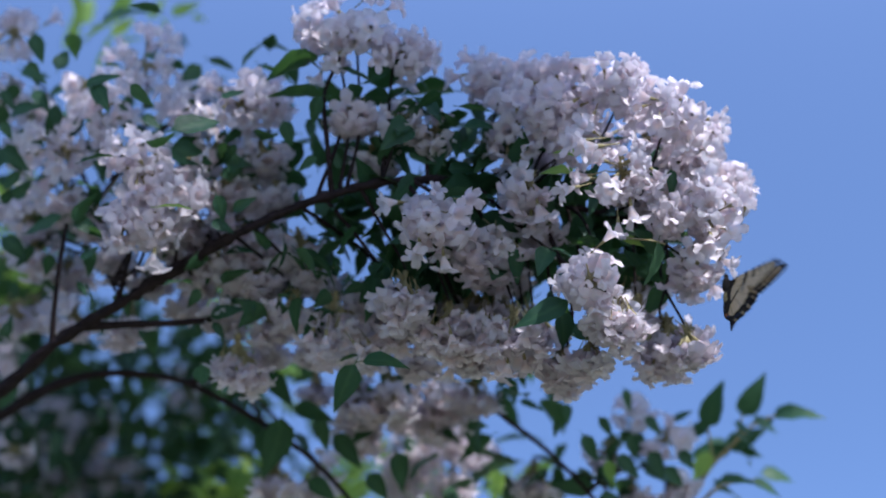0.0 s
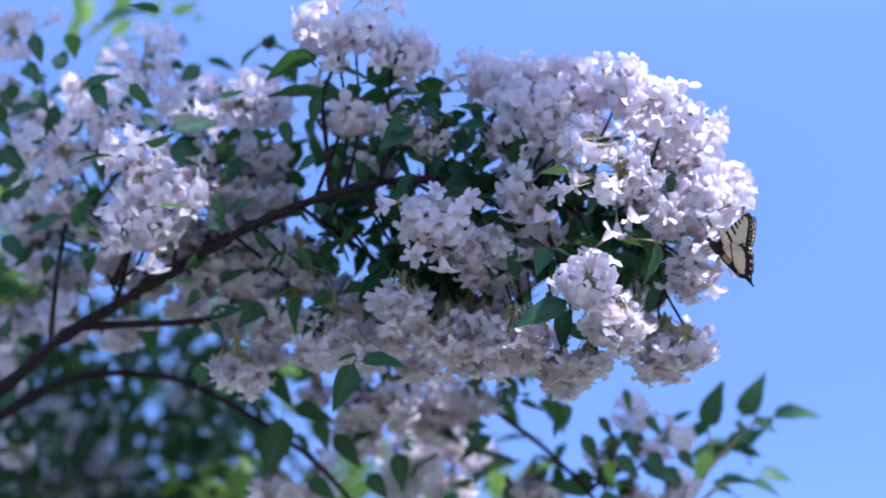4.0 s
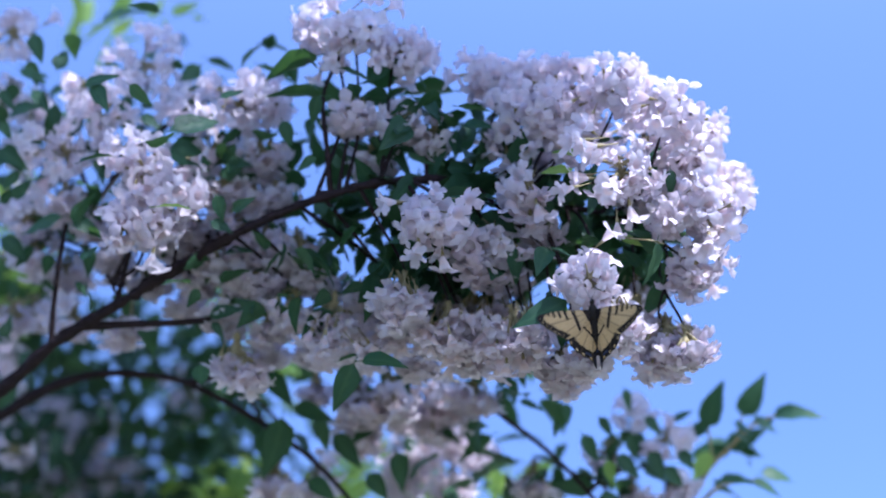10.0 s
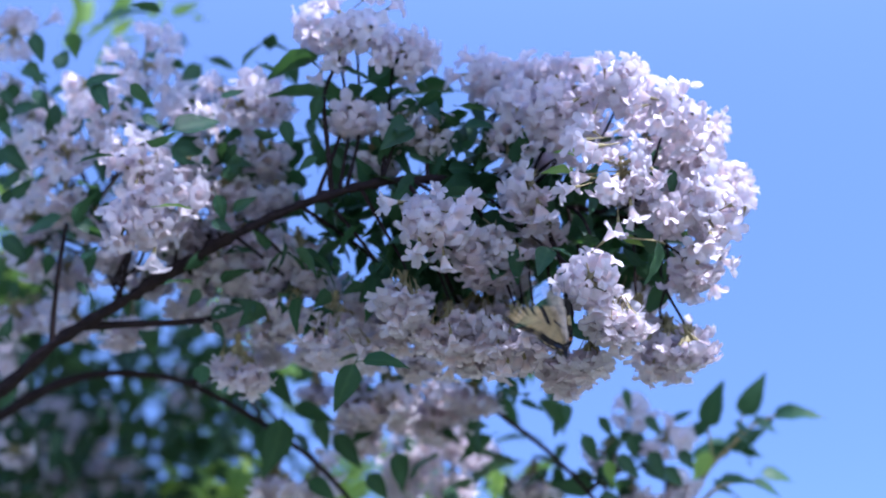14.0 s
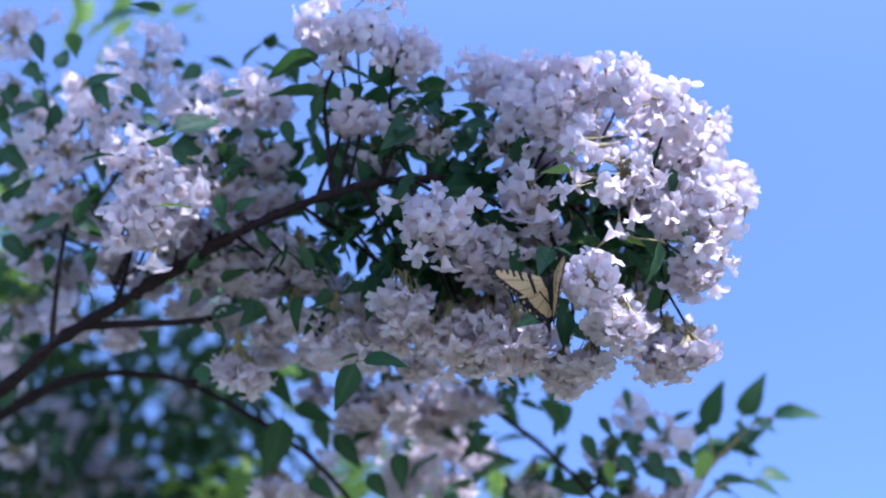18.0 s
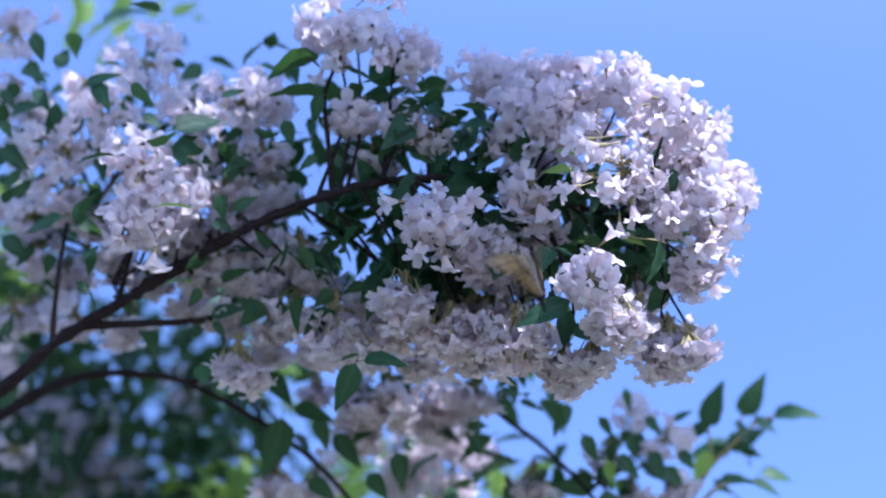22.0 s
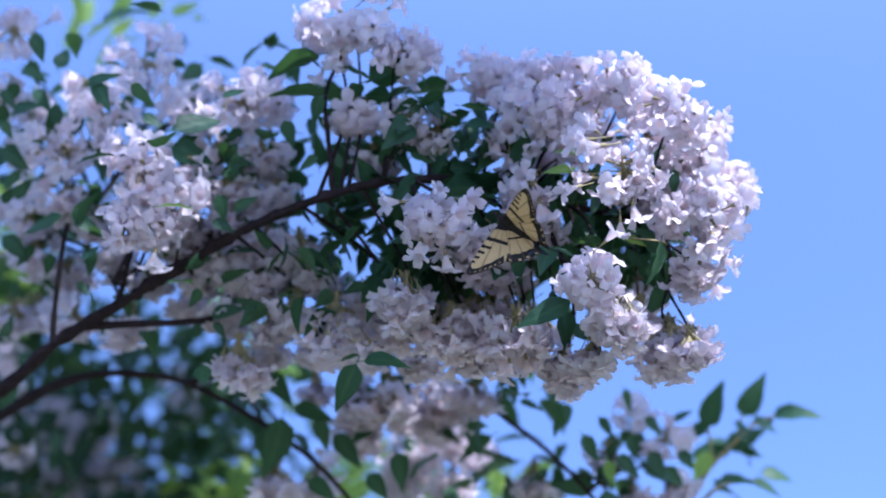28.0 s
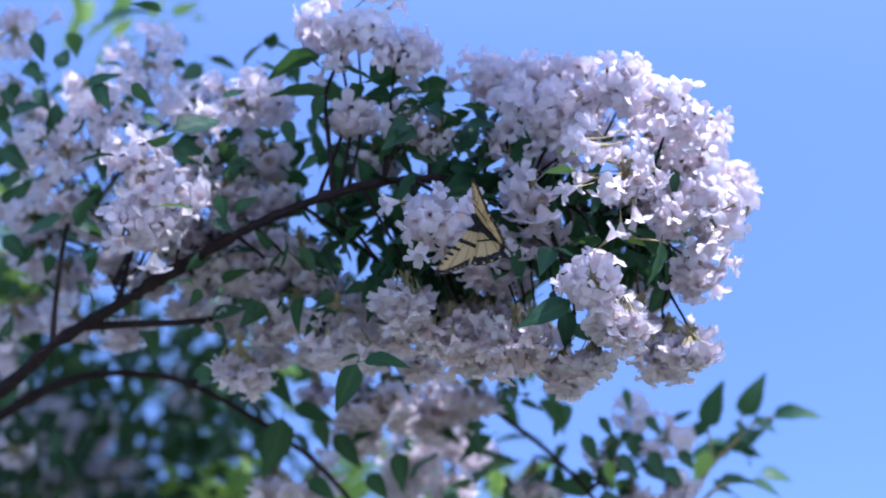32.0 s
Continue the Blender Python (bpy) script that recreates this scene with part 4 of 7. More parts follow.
leaf_mass(bough, "foliage", 200, among_bough, 0.027, 31, LEAF, 0.3, "small dark green leaves behind the flowers", LEAVES)


def among_left(g):
    line = g.choice((behind, behind_b))
    k = g.randrange(6, len(line))
    return Vector(line[k, :3]) + Vector((g.gauss(-0.01, 0.05), g.gauss(0.0, 0.04), g.gauss(0, 0.05)))


leaf_mass(bough, "foliage", 140, among_left, 0.030, 33, LEAF, 0.3, "small dark green leaves", LEAVES)
leaf(bough, (-0.357, 1.306, 2.439), (-0.343, 1.31, 2.423), (0.36, -0.92, -0.18))
leaf(bough, (-0.357, 1.328, 2.397), (-0.334, 1.331, 2.38), (0, -1, 0.05))
leaf(bough, (-0.34, 1.295, 2.451), (-0.318, 1.294, 2.441), (0, -0.91, 0.42))
leaf(bough, (-0.359, 1.324, 2.421), (-0.348, 1.328, 2.407), (0.36, -0.92, -0.18))
leaf(bough, (-0.342, 1.34, 2.383), (-0.359, 1.35, 2.37), (0, -1, -0.03))
leaf(bough, (-0.334, 1.292, 2.482), (-0.323, 1.299, 2.463), (0.51, -0.76, -0.4))
leaf(bough, (-0.354, 1.317, 2.43), (-0.368, 1.327, 2.415), (0.45, -0.79, -0.42))
leaf(bough, (-0.358, 1.373, 2.341), (-0.336, 1.378, 2.323), (0, -1, -0.03))
leaf(bough, (-0.36, 1.361, 2.366), (-0.346, 1.352, 2.376), (0.28, -0.94, -0.19))
leaf(bough, (-0.349, 1.335, 2.481), (-0.329, 1.337, 2.47), (0, -1, 0.05))
leaf(bough, (-0.354, 1.343, 2.469), (-0.366, 1.353, 2.453), (0.44, -0.86, -0.26))
leaf(bough, (-0.342, 1.333, 2.513), (-0.335, 1.342, 2.493), (0.51, -0.76, -0.4))
leaf(bough, (-0.359, 1.37, 2.419), (-0.378, 1.378, 2.408), (0, -1, 0.05))
leaf(bough, (-0.291, 1.333, 2.462), (-0.276, 1.34, 2.445), (0.36, -0.92, -0.18))
leaf(bough, (-0.355, 1.38, 2.414), (-0.346, 1.374, 2.422), (0, -0.91, 0.42))

leaf(bough, (-0.354, 1.355, 2.486), (-0.335, 1.374, 2.501), (-0.12, -0.98, -0.12))
leaf(bough, (-0.377, 1.390, 2.473), (-0.357, 1.354, 2.478), (0.59, -0.78, -0.19))
leaf(bough, (-0.338, 1.334, 2.457), (-0.320, 1.331, 2.435), (0.05, -1.00, 0.07))
leaf(bough, (-0.324, 1.373, 2.437), (-0.326, 1.387, 2.475), (-0.13, -0.94, -0.33))
leaf(bough, (-0.354, 1.336, 2.435), (-0.329, 1.314, 2.432), (-0.77, -0.61, 0.21))
leaf(bough, (-0.277, 1.249, 2.407), (-0.250, 1.242, 2.416), (-0.37, -0.91, 0.20))
leaf(bough, (-0.270, 1.247, 2.407), (-0.255, 1.243, 2.382), (0.06, -0.96, -0.27))
leaf(bough, (-0.237, 1.222, 2.390), (-0.219, 1.223, 2.373), (-0.06, -0.69, -0.72))
leaf(bough, (-0.204, 1.244, 2.364), (-0.173, 1.258, 2.387), (0.03, -0.99, 0.10))
leaf(bough, (-0.377, 1.394, 2.438), (-0.347, 1.379, 2.415), (0.57, -0.76, -0.30))
leaf(bough, (-0.329, 1.367, 2.407), (-0.315, 1.366, 2.422), (-0.65, -0.65, 0.41))
leaf(bough, (-0.273, 1.245, 2.336), (-0.251, 1.256, 2.355), (-0.04, -0.35, 0.94))
leaf(bough, (-0.359, 1.417, 2.365), (-0.319, 1.419, 2.380), (-0.29, -0.72, -0.63))
leaf(bough, (-0.226, 1.246, 2.354), (-0.203, 1.240, 2.352), (0.62, -0.09, -0.78))
leaf(bough, (-0.213, 1.285, 2.373), (-0.180, 1.279, 2.358), (-0.75, -0.66, 0.03))
leaf(bough, (-0.322, 1.433, 2.386), (-0.308, 1.465, 2.383), (-0.20, -0.98, -0.04))
leaf(bough, (-0.271, 1.283, 2.273), (-0.268, 1.300, 2.297), (-0.31, -0.95, 0.06))
leaf(bough, (-0.339, 1.347, 2.504), (-0.347, 1.342, 2.523), (-0.01, -0.79, 0.62))
leaf(bough, (-0.313, 1.304, 2.458), (-0.310, 1.314, 2.487), (0.31, -0.75, 0.58))
leaf(bough, (-0.346, 1.381, 2.465), (-0.348, 1.365, 2.435), (-0.59, -0.42, -0.69))
leaf(bough, (-0.184, 1.318, 2.373), (-0.165, 1.320, 2.390), (-0.32, -0.39, 0.86))
leaf(bough, (-0.174, 1.274, 2.324), (-0.166, 1.288, 2.308), (0.25, -0.97, 0.01))
leaf(bough, (-0.170, 1.291, 2.380), (-0.180, 1.322, 2.375), (0.22, -0.97, 0.04))
leaf(bough, (-0.375, 1.410, 2.410), (-0.364, 1.419, 2.432), (0.11, -0.87, 0.47))
leaf(bough, (-0.349, 1.350, 2.365), (-0.332, 1.351, 2.381), (-0.25, -0.59, -0.77))
leaf(bough, (-0.335, 1.388, 2.339), (-0.350, 1.379, 2.318), (-0.80, -0.16, -0.58))
leaf(bough, (-0.380, 1.448, 2.381), (-0.361, 1.457, 2.373), (0.40, -0.59, -0.70))
leaf(bough, (-0.326, 1.414, 2.337), (-0.346, 1.447, 2.337), (-0.04, -1.00, 0.01))
leaf(bough, (-0.361, 1.447, 2.338), (-0.371, 1.461, 2.323), (-0.35, -0.85, -0.39))

def pocket(at, wide):
    return lambda g: Vector(at) + Vector((g.gauss(0, wide), g.gauss(0, wide * 0.5), g.gauss(0, wide)))


leaf_mass(bough, "foliage", 46, pocket((0.124, 1.344, 2.331), 0.022), 0.036, 1060, LEAF, 0.3, "dark leaves deep in the bough", LEAVES)
leaf_mass(bough, "foliage", 24, pocket((0.156, 1.351, 2.319), 0.016), 0.036, 1130, LEAF, 0.3, "dark leaves deep in the bough", LEAVES)
leaf_mass(bough, "foliage", 26, pocket((-0.022, 1.361, 2.304), 0.018), 0.036, 735, LEAF, 0.3, "dark leaves deep in the bough", LEAVES)
leaf_mass(bough, "foliage", 20, pocket((-0.019, 1.27, 2.369), 0.026), 0.036, 740, LEAF, 0.3, "dark leaves deep in the bough", LEAVES)
leaf_mass(bough, "foliage", 12, pocket((0.014, 1.275, 2.355), 0.018), 0.036, 815, LEAF, 0.3, "dark leaves deep in the bough", LEAVES)
leaf_mass(bough, "foliage", 8, pocket((-0.002, 1.264, 2.397), 0.018), 0.036, 780, LEAF, 0.3, "dark leaves deep in the bough", LEAVES)
leaf_mass(bough, "foliage", 18, pocket((-0.057, 1.358, 2.343), 0.02), 0.036, 660, LEAF, 0.3, "dark leaves deep in the bough", LEAVES)
leaf_mass(bough, "foliage", 24, pocket((0.053, 1.364, 2.315), 0.018), 0.036, 900, LEAF, 0.3, "dark leaves deep in the bough", LEAVES)
leaf_mass(bough, "foliage", 12, pocket((-0.103, 1.376, 2.327), 0.022), 0.036, 560, LEAF, 0.3, "dark leaves deep in the bough", LEAVES)
leaf_mass(bough, "foliage", 22, pocket((-0.084, 1.33, 2.406), 0.018), 0.036, 600, LEAF, 0.3, "dark leaves deep in the bough", LEAVES)
leaf_mass(bough, "foliage", 12, pocket((0.033, 1.28, 2.345), 0.016), 0.036, 860, LEAF, 0.3, "dark leaves deep in the bough", LEAVES)
leaf_mass(bough, "foliage", 18, pocket((0.053, 1.306, 2.317), 0.018), 0.036, 905, LEAF, 0.3, "dark leaves deep in the bough", LEAVES)
leaf_mass(bough, "foliage", 22, pocket((0.02, 1.33, 2.293), 0.016), 0.036, 830, LEAF, 0.3, "dark leaves deep in the bough", LEAVES)
leaf_mass(bough, "foliage", 18, pocket((0.081, 1.288, 2.33), 0.014), 0.036, 970, LEAF, 0.3, "dark leaves deep in the bough", LEAVES)
leaf_mass(bough, "foliage", 22, pocket((-0.028, 1.311, 2.317), 0.016), 0.036, 720, LEAF, 0.3, "dark leaves deep in the bough", LEAVES)
leaf_mass(bough, "foliage", 14, pocket((-0.152, 1.373, 2.315), 0.018), 0.036, 450, LEAF, 0.3, "dark leaves deep in the bough", LEAVES)
# ---- the lower cane behind ----
cane = thing("flowering_cane", (-1.15, 2.05, 0), "thin brown shrub cane with hanging pale flowers and leaves", "flowering shrub")
low = branch(cane, "cane_stem", [
     (-1.15, 2.05, -0.05, 0.013),
     (-1.1, 2, 0.6, 0.0115),
     (-0.95, 1.82, 1.2, 0.01),
     (-0.66, 1.58, 1.68, 0.0085),
     (-0.436, 1.5276, 2.2161, 0.0056),
     (-0.3765, 1.5068, 2.2402, 0.0046),
     (-0.3469, 1.4948, 2.2543, 0.0048),
     (-0.3026, 1.4816, 2.2662, 0.0034),
     (-0.2587, 1.4752, 2.2654, 0.0029),
     (-0.2151, 1.4733, 2.2562, 0.0026),
     (-0.1631, 1.4872, 2.2329, 0.0024),
     (-0.1159, 1.5049, 2.2054, 0.0022),
     (-0.0805, 1.5268, 2.1749, 0.002),
     (-0.0593, 1.5493, 2.1479, 0.0018)], 10, 0.03, 21, label="dull grey-brown cane")
low_right = branch(cane, "side_branch", [
     (-0.2151, 1.4733, 2.2562, 0.0026),
     (-0.1439, 1.4637, 2.2716, 0.0024),
     (-0.0681, 1.4565, 2.2839, 0.0023),
     (-0.0066, 1.4698, 2.265, 0.0023),
     (0.0265, 1.4781, 2.2495, 0.0023),
     (0.055, 1.4892, 2.2286, 0.0022),
     (0.0858, 1.5003, 2.2077, 0.002),
     (0.1214, 1.517, 2.1763, 0.0018),
     (0.1403, 1.5304, 2.1511, 0.0015)], 8, 0.03, 22)
twig(cane, low_right, (-0.044, 1.46, 2.249), (0.00, 0.33, -0.95), leaves=0)
flower_cluster(cane, (-0.044, 1.46, 2.249), (0.00, 0.33, -0.95), 0.0356, 35, False, 78, 0, 0.0208)
twig(cane, low_right, (0, 1.486, 2.256), (0.23, 0.33, -0.91), leaves=0)
flower_cluster(cane, (0, 1.486, 2.256), (0.23, 0.33, -0.91), 0.0239, 18, False, 78, 0, 0.0208)
twig(cane, low_right, (0.008, 1.569, 2.25), (0.28, -0.94, -0.19), leaves=0)
flower_cluster(cane, (0.008, 1.569, 2.25), (0.28, -0.94, -0.19), 0.0249, 23, False)
twig(cane, low_right, (0.028, 1.595, 2.243), (0.28, -0.94, -0.19), leaves=0)
flower_cluster(cane, (0.028, 1.595, 2.243), (0.28, -0.94, -0.19), 0.0201, 15, False)
twig(cane, low_right, (-0.069, 1.512, 2.241), (-0.11, -0.22, -0.97), leaves=2)
flower_cluster(cane, (-0.069, 1.512, 2.241), (-0.11, -0.22, -0.97), 0.0288, 29, False, 78, 0, 0.0208)
twig(cane, low_right, (-0.14, 1.514, 2.195), (0, 0.11, -0.99), leaves=2)
flower_cluster(cane, (-0.14, 1.514, 2.195), (0, 0.11, -0.99), 0.0302, 35, False, 78, 0, 0.0208)
twig(cane, low_right, (-0.108, 1.499, 2.272), (0.00, 0.33, -0.95), leaves=0)
flower_cluster(cane, (-0.108, 1.499, 2.272), (0.00, 0.33, -0.95), 0.0240, 22, False, 78, 0, 0.0208)
twig(cane, low_right, (-0.017, 1.607, 2.262), (0.1, -0.95, -0.29), leaves=0)
flower_cluster(cane, (-0.017, 1.607, 2.262), (0.1, -0.95, -0.29), 0.0336, 31, False)
twig(cane, low_right, (-0.035, 1.624, 2.231), (0.00, -0.23, -0.97), leaves=2)
flower_cluster(cane, (-0.035, 1.624, 2.231), (0.00, -0.23, -0.97), 0.0306, 23, False)
twig(cane, low_right, (0.008, 1.588, 2.214), (0.00, -0.48, -0.88), leaves=0)
flower_cluster(cane, (0.008, 1.588, 2.214), (0.00, -0.48, -0.88), 0.0249, 18, False)
twig(cane, low_right, (-0.040, 1.468, 2.248), (0, -0.2, -0.9), leaves=2)
flower_cluster(cane, (-0.040, 1.468, 2.248), (0, -0.2, -0.9), 0.0380, 30, False)
twig(cane, low_right, (-0.007, 1.492, 2.245), (0.1, -0.2, -0.9), leaves=2)
flower_cluster(cane, (-0.007, 1.492, 2.245), (0.1, -0.2, -0.9), 0.0340, 26, False)
twig(cane, low_right, (-0.069, 1.488, 2.251), (0, -0.2, -0.9), leaves=2)
flower_cluster(cane, (-0.069, 1.488, 2.251), (0, -0.2, -0.9), 0.0320, 24, False)
twig(cane, low_right, (0.026, 1.468, 2.248), (0.1, -0.2, -0.9), leaves=2)
flower_cluster(cane, (0.026, 1.468, 2.248), (0.1, -0.2, -0.9), 0.0260, 18, False)
twig(cane, low_right, (-0.109, 1.557, 2.207), (0, -0.3, -0.8), leaves=2)
flower_cluster(cane, (-0.109, 1.557, 2.207), (0, -0.3, -0.8), 0.0300, 20, False)
twig(cane, low_right, (-0.032, 1.604, 2.247), (0, -0.6, -0.5), leaves=2)
flower_cluster(cane, (-0.032, 1.604, 2.247), (0, -0.6, -0.5), 0.0340, 24, False)
low_tip = branch(cane, "side_branch", [
     (0.1214, 1.517, 2.1763, 0.0018),
     (0.146, 1.5175, 2.1967, 0.0016),
     (0.1709, 1.5179, 2.2173, 0.0014)], 6, 0.03, 23)
twig(cane, low_tip, (0.077, 1.528, 2.198), (-0.2, -0.15, -0.97), leaves=2)
flower_cluster(cane, (0.077, 1.528, 2.198), (-0.2, -0.15, -0.97), 0.0288, 29, False, 78, 0, 0.0208)
twig(cane, low_tip, (0.162, 1.523, 2.251), (0.21, -0.85, 0.49), leaves=2)
flower_cluster(cane, (0.162, 1.523, 2.251), (0.21, -0.85, 0.49), 0.0204, 10, False)
twig(cane, low_tip, (0.192, 1.533, 2.231), (0.6, -0.8, -0.02), leaves=2)
flower_cluster(cane, (0.192, 1.533, 2.231), (0.6, -0.8, -0.02), 0.0224, 12, False)
twig(cane, low_tip, (0.141, 1.529, 2.217), (0.00, -0.23, -0.97), leaves=2)
flower_cluster(cane, (0.141, 1.529, 2.217), (0.00, -0.23, -0.97), 0.0217, 10, False)
twig(cane, low_tip, (0.163, 1.552, 2.195), (0.00, 0.21, -0.98), leaves=2)
flower_cluster(cane, (0.163, 1.552, 2.195), (0.00, 0.21, -0.98), 0.0253, 19, False, 78, 0, 0.0208)
twig(cane, low_tip, (0.2, 1.55, 2.199), (0.60, 0.24, -0.76), leaves=2)
flower_cluster(cane, (0.2, 1.55, 2.199), (0.60, 0.24, -0.76), 0.0204, 12, False)
leaf(cane, (0.057, 1.463, 2.256), (0.062, 1.473, 2.237), (0.37, -0.82, -0.44))
leaf(cane, (0.057, 1.462, 2.258), (0.043, 1.468, 2.248), (0, -1, -0.03))
leaf(cane, (0.064, 1.472, 2.239), (0.085, 1.475, 2.234), (0, -0.91, 0.42))
leaf(cane, (0.083, 1.468, 2.248), (0.107, 1.478, 2.25), (0, -0.91, 0.42))
leaf(cane, (0.062, 1.459, 2.264), (0.069, 1.468, 2.248), (0.37, -0.82, -0.44))
leaf(cane, (0.101, 1.464, 2.233), (0.107, 1.473, 2.217), (0.45, -0.79, -0.42))
leaf(cane, (0.094, 1.471, 2.221), (0.094, 1.477, 2.208), (0.45, -0.79, -0.42))
leaf(cane, (0.143, 1.485, 2.194), (0.167, 1.492, 2.182), (0, -1, -0.03))
leaf(cane, (0.134, 1.487, 2.19), (0.143, 1.498, 2.169), (0.37, -0.89, -0.27))
leaf(cane, (0.116, 1.485, 2.214), (0.13, 1.497, 2.193), (0.28, -0.92, -0.28))
leaf(cane, (-0.123, 1.463, 2.23), (-0.09, 1.463, 2.218), (0, -1, 0.05))
leaf(cane, (-0.104, 1.464, 2.221), (-0.095, 1.476, 2.195), (0.37, -0.89, -0.27))
leaf(cane, (-0.091, 1.486, 2.215), (-0.068, 1.496, 2.188), (0.18, -0.98, -0.11))
leaf(cane, (-0.133, 1.468, 2.222), (-0.142, 1.485, 2.174), (0.51, -0.76, -0.4))
leaf(cane, (-0.063, 1.498, 2.184), (-0.044, 1.505, 2.166), (0.28, -0.94, -0.19))
leaf(cane, (-0.039, 1.486, 2.199), (-0.03, 1.501, 2.17), (0.37, -0.89, -0.27))
leaf(cane, (-0.113, 1.507, 2.182), (-0.087, 1.51, 2.168), (0, -0.98, 0.22))
leaf(cane, (0.129, 1.5, 2.165), (0.153, 1.503, 2.161), (0, -1, 0.05))
leaf(cane, (0.154, 1.485, 2.214), (0.165, 1.495, 2.196), (0.28, -0.92, -0.28))
leaf(cane, (0.17, 1.497, 2.235), (0.187, 1.503, 2.224), (0, -1, 0.05))
leaf(cane, (0.198, 1.511, 2.209), (0.215, 1.517, 2.197), (0.18, -0.98, -0.02))
leaf(cane, (0.172, 1.492, 2.202), (0.187, 1.503, 2.181), (0.37, -0.89, -0.27))
leaf(cane, (0.153, 1.486, 2.256), (0.16, 1.495, 2.239), (0.45, -0.79, -0.42))
leaf(cane, (0.131, 1.488, 2.231), (0.143, 1.496, 2.216), (0.28, -0.94, -0.19))
leaf(cane, (0.198, 1.517, 2.24), (0.213, 1.512, 2.249), (0, -0.91, 0.42))
leaf(cane, (0.185, 1.508, 2.193), (0.204, 1.515, 2.18), (0, -1, -0.03))
leaf(cane, (0.045, 1.468, 2.248), (0.057, 1.477, 2.231), (0.28, -0.94, -0.19))
leaf(cane, (-0.149, 1.469, 2.263), (-0.122, 1.477, 2.241), (0.18, -0.98, -0.11))
leaf(cane, (-0.068, 1.468, 2.263), (-0.087, 1.479, 2.247), (0.18, -0.98, -0.11))
leaf(cane, (0.05, 1.484, 2.239), (0.036, 1.479, 2.247), (0.18, -0.98, -0.11))
leaf(cane, (0.135, 1.477, 2.188), (0.142, 1.487, 2.17), (0.18, -0.98, -0.11), YOUNG_SUNLIT)
def among_cane(g):
    k = g.randrange(20, len(low_right) - 6)
    return Vector(low_right[k, :3]) + Vector((g.gauss(0, 0.05), abs(g.gauss(0.06, 0.05)), g.gauss(-0.015, 0.05)))


leaf_mass(cane, "foliage", 66, among_cane, 0.038, 32, LEAF, 0.4, "small dark green leaves behind the flowers", LEAVES)
# ---- the leafy shoot ----
shoot = thing("leafy_shoot", (0.34, 1.95, 0), "slender green shoot with plain oval leaves, no flowers", "shrub shoot")
branch(shoot, "shoot_stem", [
     (0.34, 1.95, -0.05, 0.008),
     (0.33, 1.9, 0.8, 0.006),
     (0.26, 1.66, 1.7, 0.004),
     (0.198, 1.578, 2.168, 0.003),
     (0.206, 1.571, 2.181, 0.0025)], 7, 0.03, 41)
leaf(shoot, (0.227, 1.525, 2.238), (0.234, 1.498, 2.270), (-0.07, -0.84, 0.54))
leaf(shoot, (0.261, 1.546, 2.257), (0.276, 1.518, 2.283), (0.29, -0.89, 0.35))
leaf(shoot, (0.286, 1.537, 2.253), (0.325, 1.519, 2.257), (-0.08, -0.87, 0.49))
leaf(shoot, (0.270, 1.544, 2.250), (0.300, 1.562, 2.255), (-0.23, -0.95, 0.23))
leaf(shoot, (0.229, 1.528, 2.242), (0.205, 1.534, 2.231), (0.14, -0.97, 0.21))
leaf(shoot, (0.250, 1.571, 2.236), (0.282, 1.560, 2.255), (-0.35, -0.94, -0.00))
leaf(shoot, (0.250, 1.525, 2.230), (0.277, 1.543, 2.228), (0.38, -0.69, 0.61))
leaf(shoot, (0.256, 1.543, 2.222), (0.277, 1.543, 2.223), (0.21, -0.94, 0.27))
leaf(shoot, (0.254, 1.568, 2.237), (0.213, 1.576, 2.232), (-0.19, -0.95, 0.24))
leaf(shoot, (0.229, 1.539, 2.221), (0.217, 1.553, 2.197), (0.24, -0.84, 0.49), YOUNG_SUNLIT)
leaf(shoot, (0.235, 1.561, 2.226), (0.213, 1.564, 2.217), (0.07, -0.67, 0.74), YOUNG_SUNLIT)
leaf(shoot, (0.280, 1.584, 2.218), (0.311, 1.587, 2.220), (0.09, -0.97, 0.24))
leaf(shoot, (0.236, 1.541, 2.196), (0.265, 1.528, 2.193), (-0.05, -0.79, 0.61))
leaf(shoot, (0.263, 1.537, 2.193), (0.290, 1.541, 2.183), (-0.75, -0.45, 0.48))
leaf(shoot, (0.271, 1.573, 2.234), (0.269, 1.588, 2.227), (-0.27, -0.81, 0.52))
leaf(shoot, (0.252, 1.571, 2.241), (0.230, 1.558, 2.241), (0.51, -0.66, 0.55))
leaf(shoot, (0.270, 1.526, 2.240), (0.288, 1.538, 2.253), (0.30, -0.92, 0.25))
leaf(shoot, (0.248, 1.510, 2.234), (0.269, 1.526, 2.232), (0.11, -0.91, 0.39))
branch(shoot, "twig", [(0.206, 1.571, 2.181, 0.0030), (0.234, 1.553, 2.215, 0.0020), (0.252, 1.545, 2.231, 0.0016), (0.270, 1.537, 2.246, 0.0013), (0.287, 1.533, 2.252, 0.0010)], 5, 0.03, 25, bark=STALK)
branch(shoot, "twig", [(0.216, 1.572, 2.179, 0.0024), (0.240, 1.562, 2.198, 0.0015), (0.269, 1.560, 2.203, 0.0011)], 5, 0.03, 31, bark=STALK)
branch(shoot, "twig", [(0.252, 1.545, 2.231, 0.0013), (0.259, 1.534, 2.252, 0.0009)], 5, 0.03, 23, bark=STALK)
branch(shoot, "twig", [(0.234, 1.553, 2.215, 0.0014), (0.229, 1.538, 2.244, 0.0009)], 5, 0.03, 4, bark=STALK)
# Spots meant to catch direct sun, with radii; the added overhead leaves avoid them.
SUNNY = []
